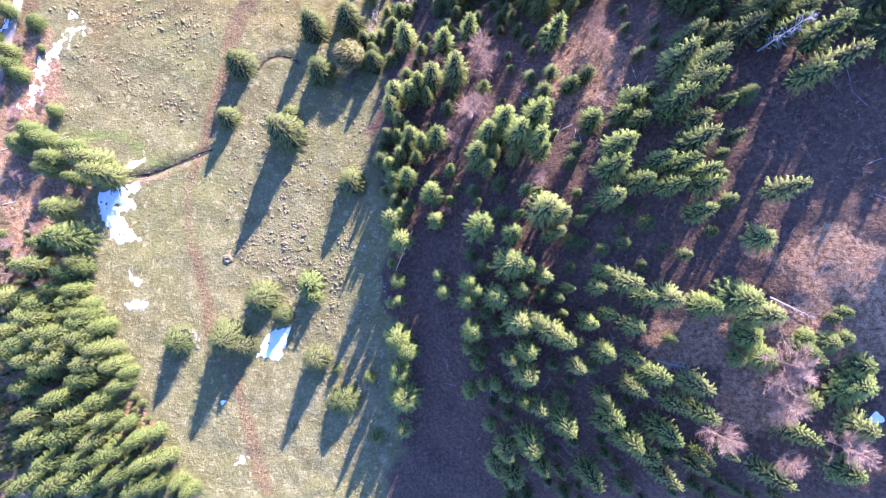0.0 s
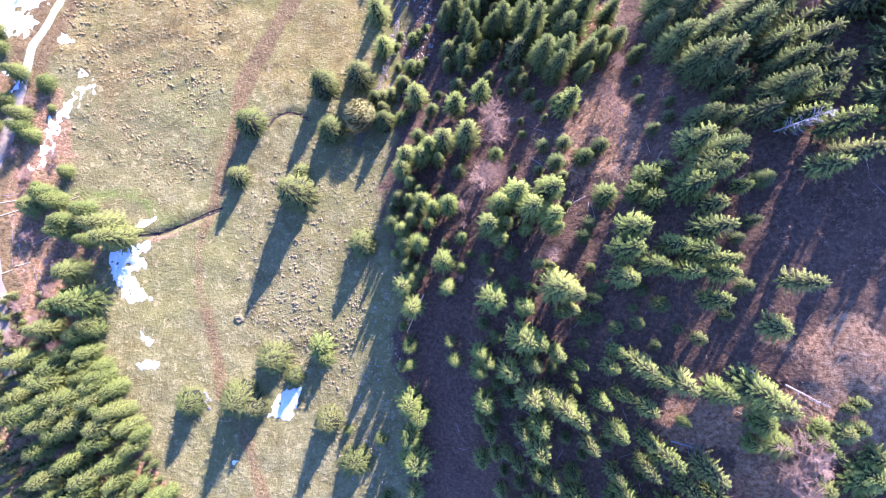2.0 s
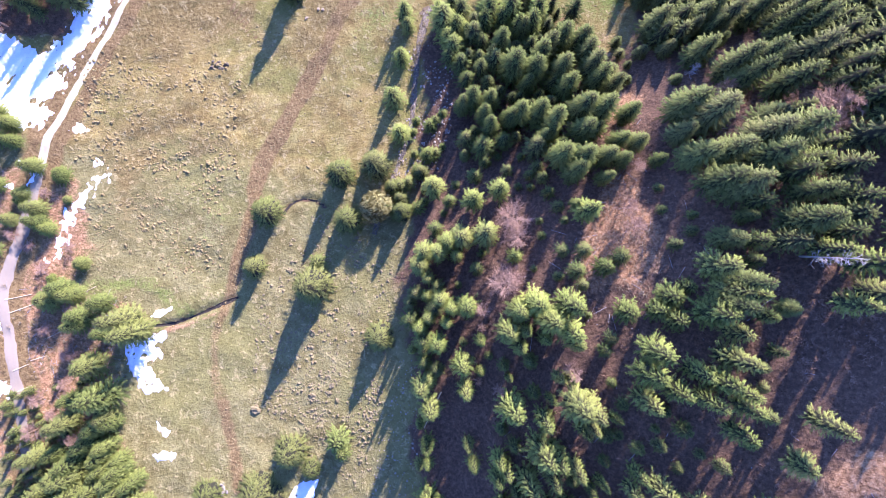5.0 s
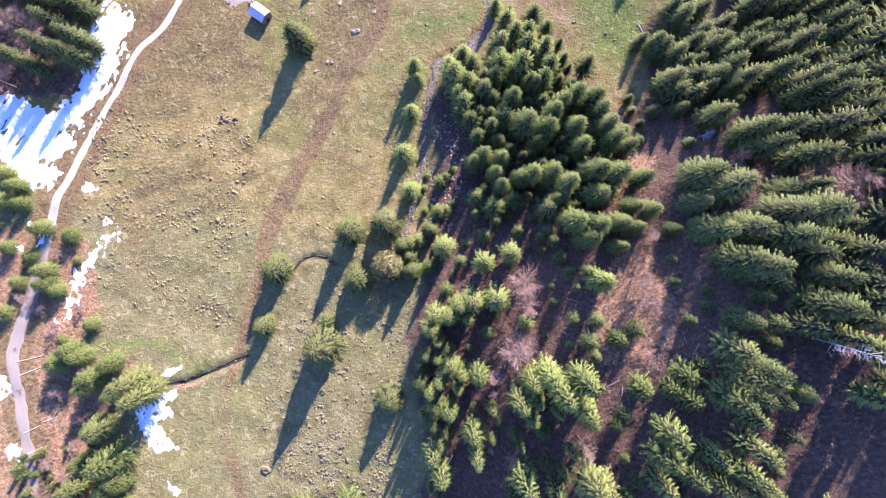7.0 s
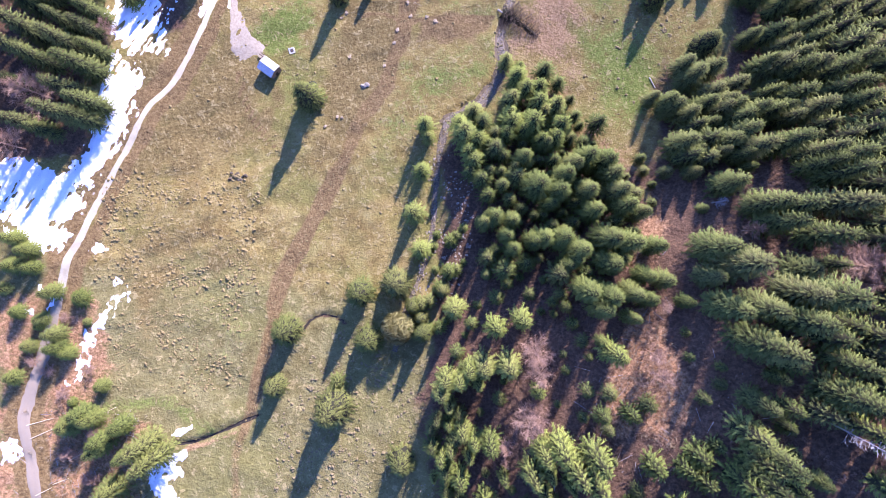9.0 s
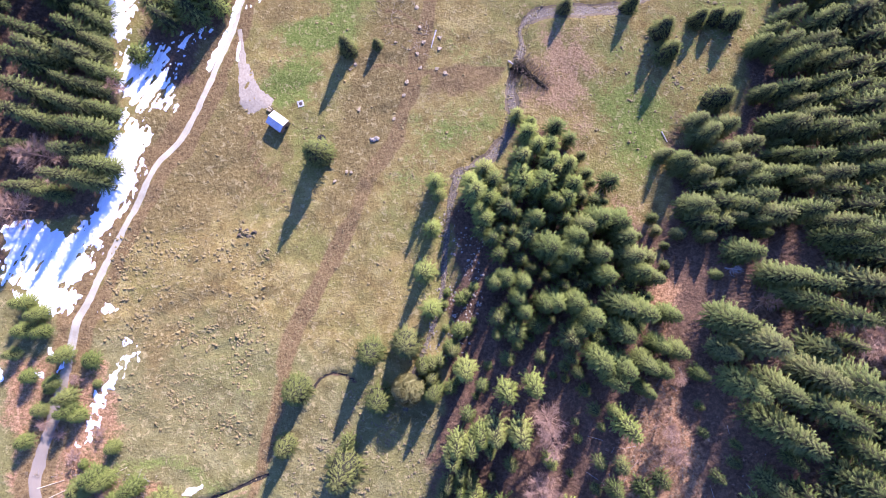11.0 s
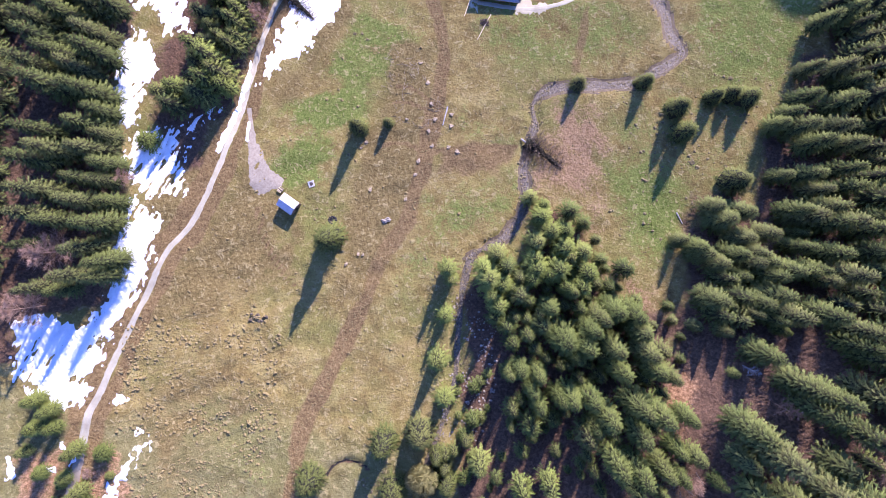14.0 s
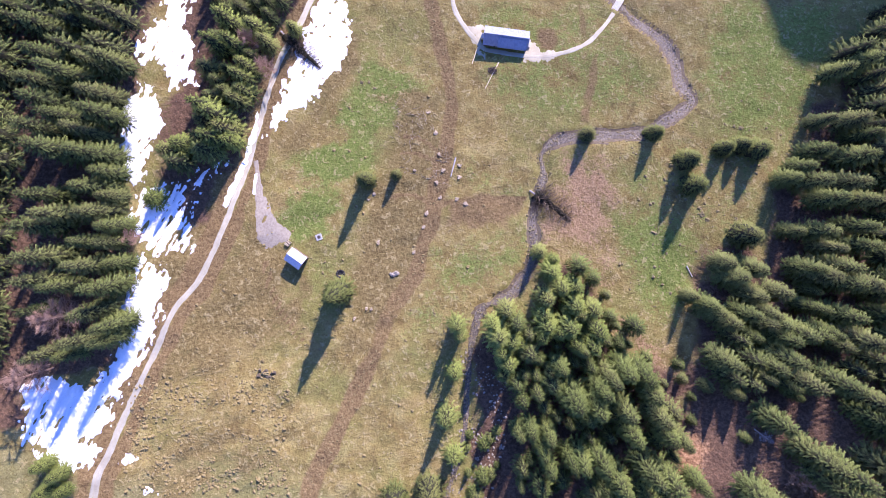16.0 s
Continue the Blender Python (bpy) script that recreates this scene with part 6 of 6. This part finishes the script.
def fallen_tree(pts, r, wide, mat, label, needles=None):
    (x0, y0), (x1, y1) = pts
    a, b = at(x0, y0, 0.6), at(x1, y1, 0.5)
    L = (b - a).length
    ob = tagged(new("fallen_tree"), label, "fallen tree", "fallen trees")
    turn = (b - a).to_track_quat("Z", "X").to_matrix().to_4x4()
    v, f = trunk_piece(L, r)
    part("trunk", v, f, mat, ob)
    if needles:
        v, f, o = spruce_crown(rnd, L, wide, 20, 0.1, -0.1, 1.5, 0.4, 0.3)
        v = [Vector((p.x * (0.55 if p.x > 0 else 1), p.y, p.z)) for p in v]
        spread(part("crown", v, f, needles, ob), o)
    else:
        v, f = bare_boughs(rnd, L, wide, 30, 4, 0.07)
        part("crown", v, f, mat, ob)
    ob.matrix_basis = Matrix.Translation(a) @ turn


fallen_tree(FALLEN, 0.24, 5.6, M_DEAD, "fallen grey-brown spruce lying across the stream", M_DRYN)
fallen_tree(FALLEN_B, 0.17, 0.9, M_DEAD, "fallen bleached trunk on the wooded slope")
fallen_tree(FALLEN_C, 0.2, 1.0, M_DEAD, "long fallen bleached trunk on the wooded slope")
fallen_tree(FALLEN_D, 0.16, 2.0, M_DEAD, "dead silver-grey tree top lying in a clearing")
fallen_tree(FALLEN_E, 0.22, 4.6, M_DEAD, "fallen dark spruce lying on the snow", M_DRYN)


# ---- hut ----
def gable_house(name, centre, turn, L, W, wall, rise, over, label, category, roofing):
    ob = tagged(new(name), label, category)
    v, f = box(-L / 2, L / 2, -W / 2, W / 2, -1.2, wall)
    n = len(v)
    v += [(-L / 2, 0, wall + rise), (L / 2, 0, wall + rise)]
    f = [q for q in f if q != (4, 5, 6, 7)] + [(4, 7, n), (5, n + 1, 6)]
    part("wall", v, f, M_WALL, ob, "weathered brown board walls")
    pitch = rise / (W / 2)
    for sg in (1, -1):
        e = W / 2 + over
        t = 0.09
        y0, z0, y1, z1 = 0.0, wall + rise + 0.05, sg * e, wall + rise + 0.05 - pitch * e
        a, b = L / 2 + over * 0.8, -L / 2 - over * 0.8
        vs = [(a, y0, z0), (b, y0, z0), (b, y1, z1), (a, y1, z1)]
        vs += [(p[0], p[1], p[2] + t) for p in vs]
        part("roof", vs, [(0, 1, 2, 3), (7, 6, 5, 4), (0, 4, 5, 1), (1, 5, 6, 2), (2, 6, 7, 3), (3, 7, 4, 0)], roofing, ob, "plain sheet-metal roof pitch")
    v, f = tube((-L / 2 - over, 0, wall + rise + 0.16), (L / 2 + over, 0, wall + rise + 0.16), 0.1, 0.1, 6, True)
    part("ridge_cap", v, f, roofing, ob)
    v, f = box(L / 2 + 0.01, L / 2 + 0.07, -0.5, 0.5, -0.3, 1.9)
    part("door", v, f, M_DARK, ob, "dark plank door")
    for x in (-L / 4, L / 4):
        w = part("window", *box(x - 0.45, x + 0.45, -W / 2 - 0.05, -W / 2 - 0.01, 0.9, 1.8), M_DARK, ob)
        part("window_frame", *join(box(x - 0.52, x + 0.52, -W / 2 - 0.08, -W / 2 - 0.03, 1.8, 1.87), box(x - 0.52, x + 0.52, -W / 2 - 0.08, -W / 2 - 0.03, 0.83, 0.9),
                                   box(x - 0.52, x - 0.45, -W / 2 - 0.08, -W / 2 - 0.03, 0.9, 1.8), box(x + 0.45, x + 0.52, -W / 2 - 0.08, -W / 2 - 0.03, 0.9, 1.8)), M_LOG, w)
    ob.matrix_basis = Matrix.Translation(centre) @ pose(0, 0, 0, 0, 0, turn)
    return ob


hut = gable_house("hut", at(-67.1, 138.1), -35.3, 4.9, 3.8, 3.6, 1.05, 0.3, "small brown board hut with a shiny metal roof", "hut", M_HUT_ROOF)
v, f = tube((0, 0, -0.9), (0, 0, 0.9), 0.12, 0.12, 8, True)
part("chimney_pipe", [(p[0] - 1.5, p[1] - 1.0, p[2] + 3.3) for p in v], f, M_ROOF, hut)
barn = gable_house("barn", at(-4.2, 206.6), -8.1, 13.6, 5.2, 3.3, 2.2, 0.4, "long low wooden barn with a metal roof", "barn", M_ROOF)
v, f = box(-2.4, 6.6, -3.4, -0.7, 3.55, 4.05)
v = [(p[0], p[1], p[2] + (p[1] + 3.4) * 0.5) for p in v]
part("lean_to_roof", v, f, M_ROOF, barn, "raised sheet-metal roof section")
v, f = box(-7.9, -6.85, -0.6, 0.9, -0.5, 1.9)
part("lean_to", v, f, M_CONC, barn, "pale lean-to shed")
v, f = box(6.85, 7.8, -1.4, 0.9, -0.5, 1.8)
part("lean_to", v, f, M_CONC, barn, "pale lean-to shed")

# firewood beside the hut
pile = tagged(new("firewood_stack"), "stack of split firewood against the hut's gable", "firewood")
for k in range(14):
    x, z = (k % 5) * 0.32, 0.15 + (k // 5) * 0.27
    v, f = tube((x, -0.7, z), (x + rnd.uniform(-0.1, 0.1), 0.7, z), 0.15, 0.13, 7, True)
    part("split_log", v, f, M_LOG if k % 3 else M_BARK, pile)
pile.matrix_basis = Matrix.Translation(at(-70.6, 142.0, 0.0)) @ pose(0, 0, 0, 0, 0, 50)

# spring box: a square concrete cover with a dark lid
well = tagged(new("spring_box"), "square pale concrete spring box with dark lid", "spring box")
part("curb", *join(box(-0.9, 0.9, -0.9, -0.6, -0.3, 0.4), box(-0.9, 0.9, 0.6, 0.9, -0.3, 0.4), box(-0.9, -0.6, -0.6, 0.6, -0.3, 0.4), box(0.6, 0.9, -0.6, 0.6, -0.3, 0.4)), M_CONC, well)
part("lid", *tube((0, 0, 0.1), (0, 0, 0.36), 0.55, 0.5, 12, True), M_BARK, well, "dark round wooden lid")
part("bottom", *box(-0.6, 0.6, -0.6, 0.6, -0.3, 0.12), M_CONC, well)
well.matrix_basis = Matrix.Translation(at(-61.1, 144.3)) @ pose(0, 0, 0, 0, 0, 18)

# fire ring
pit = tagged(new("fire_pit"), "ring of dark sooty stones round old ash", "fire pit")
for k in range(11):
    v, f = lump(rnd, 0.36, 0.8, 1)
    a = math.tau * k / 11
    part("stone", [(p.x + 1.05 * math.cos(a), p.y + 1.05 * math.sin(a), p.z + 0.25) for p in v], f, M_SOOT, pit)
part("ash", *tube((0, 0, 0.02), (0, 0, 0.14), 0.85, 0.6, 12, True), M_SOOT, pit, "dark sooty ash")
pit.matrix_basis = Matrix.Translation(at(-54.4, 133.4))
heap = tagged(new("stone_heap"), "heap of pale field stones on the meadow", "stone heap")
for k in range(7):
    v, f = lump(rnd, rnd.uniform(0.45, 0.85), 0.9, 2)
    ox, oy = rnd.uniform(-0.8, 0.8), rnd.uniform(-0.6, 0.6)
    part("stone", [(p.x + ox, p.y + oy, p.z + 0.3) for p in v], f, M_PALE, heap)
heap.matrix_basis = Matrix.Translation(at(-38.2, 133.6))
rubble = tagged(new("rubble_heap"), "low heap of brown earth and broken stones on the pasture", "rubble heap")
for k in range(26):
    v, f = lump(rnd, rnd.uniform(0.25, 0.75), 0.8, 1)
    ox, oy = rnd.gauss(0, 1.25), rnd.gauss(0, 0.75)
    part("stone", [(p.x + ox, p.y + oy, p.z + 0.2) for p in v], f, M_CLOD if k % 3 else M_EARTH, rubble)
rubble.matrix_basis = Matrix.Translation(at(-74.7, 104.3)) @ pose(0, 0, 0, 0, 0, -12)
brush = tagged(new("brush_pile"), "pile of dark cut branches in the grass near the barn", "brush pile")
part("branches", *join(*[tube((rnd.uniform(-1.6, 1.6), rnd.uniform(-1.4, 1.4), 0.1), (rnd.uniform(-1.6, 1.6), rnd.uniform(-1.4, 1.4), rnd.uniform(0.2, 1.2)), 0.06, 0.03) for k in range(90)]), M_BARK, brush)
brush.matrix_basis = Matrix.Translation(at(2 - 10.5, 196.5))

# plank bridge over the stream
bridge = tagged(new("bridge"), "small pale wooden bridge carrying the lane over the stream", "bridge")
part("deck", *box(-3.4, 3.4, -1.1, 1.1, 0.35, 0.55), M_CONC, bridge)
for sg in (-1, 1):
    part("beam", *box(-3.6, 3.6, sg * 0.95 - 0.12, sg * 0.95 + 0.12, 0.05, 0.36), M_LOG, bridge)
    part("kerb", *box(-3.4, 3.4, sg * 1.05 - 0.08, sg * 1.05 + 0.08, 0.55, 0.72), M_LOG, bridge)
bridge.matrix_basis = Matrix.Translation(Vector((32.7, 219.8, float(valley(32.7, 219.8)) - 0.1))) @ pose(0, 0, 0, 0, 0, 58)


# ---- loose stuff ----
def scattered(name, pts, count, maker, mat, label, category, mask=None):
    p = np.array(pts)
    pieces, tries = [], 0
    while len(pieces) < count and tries < count * 30:
        tries += 1
        x, y = rnd.uniform(p[:, 0].min(), p[:, 0].max()), rnd.uniform(p[:, 1].min(), p[:, 1].max())
        if float(area_dist(np.array(x), np.array(y), pts)) < 0 or (mask and not mask(x, y)):
            continue
        pieces.append(moved(maker(), x, y, float(ground(x, y)), rnd.uniform(0, 6.3)))
    v, f = join(*pieces)
    return tagged(part(name, v, f, mat), label, category, kind="stuff")


LUMPS = [lump(rnd, 1.0, 0.75, 1) for _ in range(8)]


def small(lo, hi):
    s = rnd.uniform(lo, hi) if rnd.random() < 0.75 else rnd.uniform(hi, hi * 1.7)
    v, f = rnd.choice(LUMPS)
    return [p * s for p in v], f


def clumpy(x, y):
    return float(vnoise(x, y, 9, 77)) + float(vnoise(x, y, 3.5, 78)) > -0.1 + rnd.uniform(-0.5, 0.5)


scattered("stones", ROCKY, 1150, lambda: small(0.11, 0.32), M_STONE, "loose field stones strewn over the grass", "stones", clumpy)
RUBBLE_A = [(-47, 4), (-46, 12), (-43, 17.5), (-37, 17), (-35, 9), (-37, 4), (-40, 1)]
RUBBLE_B = [(-31, -12), (-32, 2), (-26.5, 16), (-23.5, 15), (-26, 2), (-28, -12)]
scattered("stones", RUBBLE_A, 60, lambda: small(0.12, 0.32), M_STONE, "scattered broken stones on the meadow", "stones", clumpy)
scattered("stones", RUBBLE_B, 130, lambda: small(0.11, 0.32), M_STONE, "grey-brown stones along the edge of the wood", "stones", clumpy)
LANE_EDGE = [(-30, -52), (-27, -10), (-22, 20), (-15, 20), (-14, -52)]
scattered("stones", LANE_EDGE, 320, lambda: small(0.09, 0.22), M_PALE, "small stones strewn over the shaded grass", "stones")
BROOK_EDGE = [(-24, 66), (-20, 84), (-18, 118), (-4, 118), (-6, 84), (-12, 66)]
scattered("stones", BROOK_EDGE, 420, lambda: small(0.1, 0.28), M_PALE, "pale stones along the brook under the trees", "stones", clumpy)
scattered("earth_clods", CLODS_A, 420, lambda: small(0.15, 0.34), M_CLOD, "small earth clods and tussocks on the pasture", "clods", clumpy)
scattered("earth_clods", CLODS_B, 760, lambda: small(0.17, 0.38), M_CLOD, "small earth clods and tussocks on the pasture", "clods", clumpy)
MEADOW = [(-95, 10), (-60, 60), (-30, 80), (-18, 130), (0, 180), (-30, 215), (-60, 200), (-80, 160), (-110, 95), (-105, 60)]
scattered("earth_clods", MEADOW, 460, lambda: small(0.14, 0.34), M_CLOD, "small earth clods and tussocks on the pasture", "clods")
EAST = [(15, 165), (55, 180), (80, 175), (60, 150), (45, 120), (25, 130)]
scattered("stones", EAST, 170, lambda: small(0.15, 0.36), M_STONE, "loose stones strewn over the pasture", "stones", clumpy)


def track_clods():
    q = smooth_line(TRACK, 0.5)
    pieces = []
    for k in range(900):
        x, y = q[rnd.randrange(len(q))]
        x, y = x + rnd.gauss(0, 0.9), y + rnd.gauss(0, 0.9)
        pieces.append(moved(small(0.09, 0.2), x, y, float(sheet_height(x, y)), rnd.uniform(0, 6.3)))
    v, f = join(*pieces)
    tagged(part("earth_clods", v, f, M_CLOD), "brown earth clods along the trodden cattle track", "clods", kind="stuff")


track_clods()


def bed_stones():
    q = smooth_line(STREAM, 0.5)
    pieces = []
    for k in range(1500):
        x, y = q[rnd.randrange(len(q))]
        x, y = x + rnd.gauss(0, 1.2), y + rnd.gauss(0, 1.2)
        pieces.append(moved(small(0.10, 0.22), x, y, float(sheet_height(x, y)) + 0.16, rnd.uniform(0, 6.3)))
    v, f = join(*pieces)
    tagged(part("stream_stones", v, f, M_STONE), "rounded grey stones in and beside the stream", "stones", kind="stuff")


bed_stones()


def shrub():
    s = rnd.uniform(0.5, 1.1)
    return join(*[tube((0, 0, 0), (rnd.gauss(0, 0.55) * s, rnd.gauss(0, 0.55) * s, rnd.uniform(0.6, 1.5) * s), 0.022, 0.008) for _ in range(16)])


def flat_stick():
    a, L = rnd.uniform(0, 6.3), rnd.uniform(1.5, 4.5)
    return tube((0, 0, 0.12), (L * math.cos(a), L * math.sin(a), 0.2), 0.07, 0.03)


scattered("undergrowth", UNDER_L, 420, shrub, M_BRUSH, "leafless brown scrub and brushwood on the bank", "undergrowth", clumpy)
scattered("undergrowth", UNDER_R, 260, shrub, M_TWIG, "leafless brown scrub on the shaded slope", "undergrowth", clumpy)
SLOPE = [(-5, -50), (20, 60), (30, 75), (45, 90), (85, 90), (90, -40), (40, -60)]
scattered("undergrowth", SLOPE, 420, shrub, M_TWIG, "leafless brown scrub on the wooded slope", "undergrowth", clumpy)
scattered("fallen_branches", SLOPE, 200, flat_stick, M_DEAD, "dead branches lying on the needle litter", "branches", clumpy)
scattered("fallen_branches", UNDER_L, 140, flat_stick, M_DEAD, "dead branches lying on the bank", "branches", clumpy)

scattered("undergrowth", RED_A, 260, shrub, M_BRUSH, "tangled pale brown brushwood on the sunny clearing", "undergrowth")
scattered("fallen_branches", RED_A, 70, flat_stick, M_BARK, "dark dead branches strewn over the clearing", "branches")
scattered("undergrowth", RED_F, 110, shrub, M_BRUSH, "leafless brown scrub on the bare slope", "undergrowth", clumpy)


def bent_branch():
    a, L, c = rnd.uniform(0, 6.3), rnd.uniform(1.2, 3.2), rnd.uniform(-0.6, 0.6)
    p = Vector((0, 0, 0.1))
    q = p + Vector((math.cos(a), math.sin(a), 0.05)) * L * 0.5
    return join(tube(p, q, 0.09, 0.07), tube(q, q + Vector((math.cos(a + c), math.sin(a + c), 0.02)) * L * 0.5, 0.07, 0.03))


scattered("fallen_branches", DEBRIS, 90, bent_branch, M_BRUSH, "brown bent branches left lying on the cleared strip", "branches", clumpy)
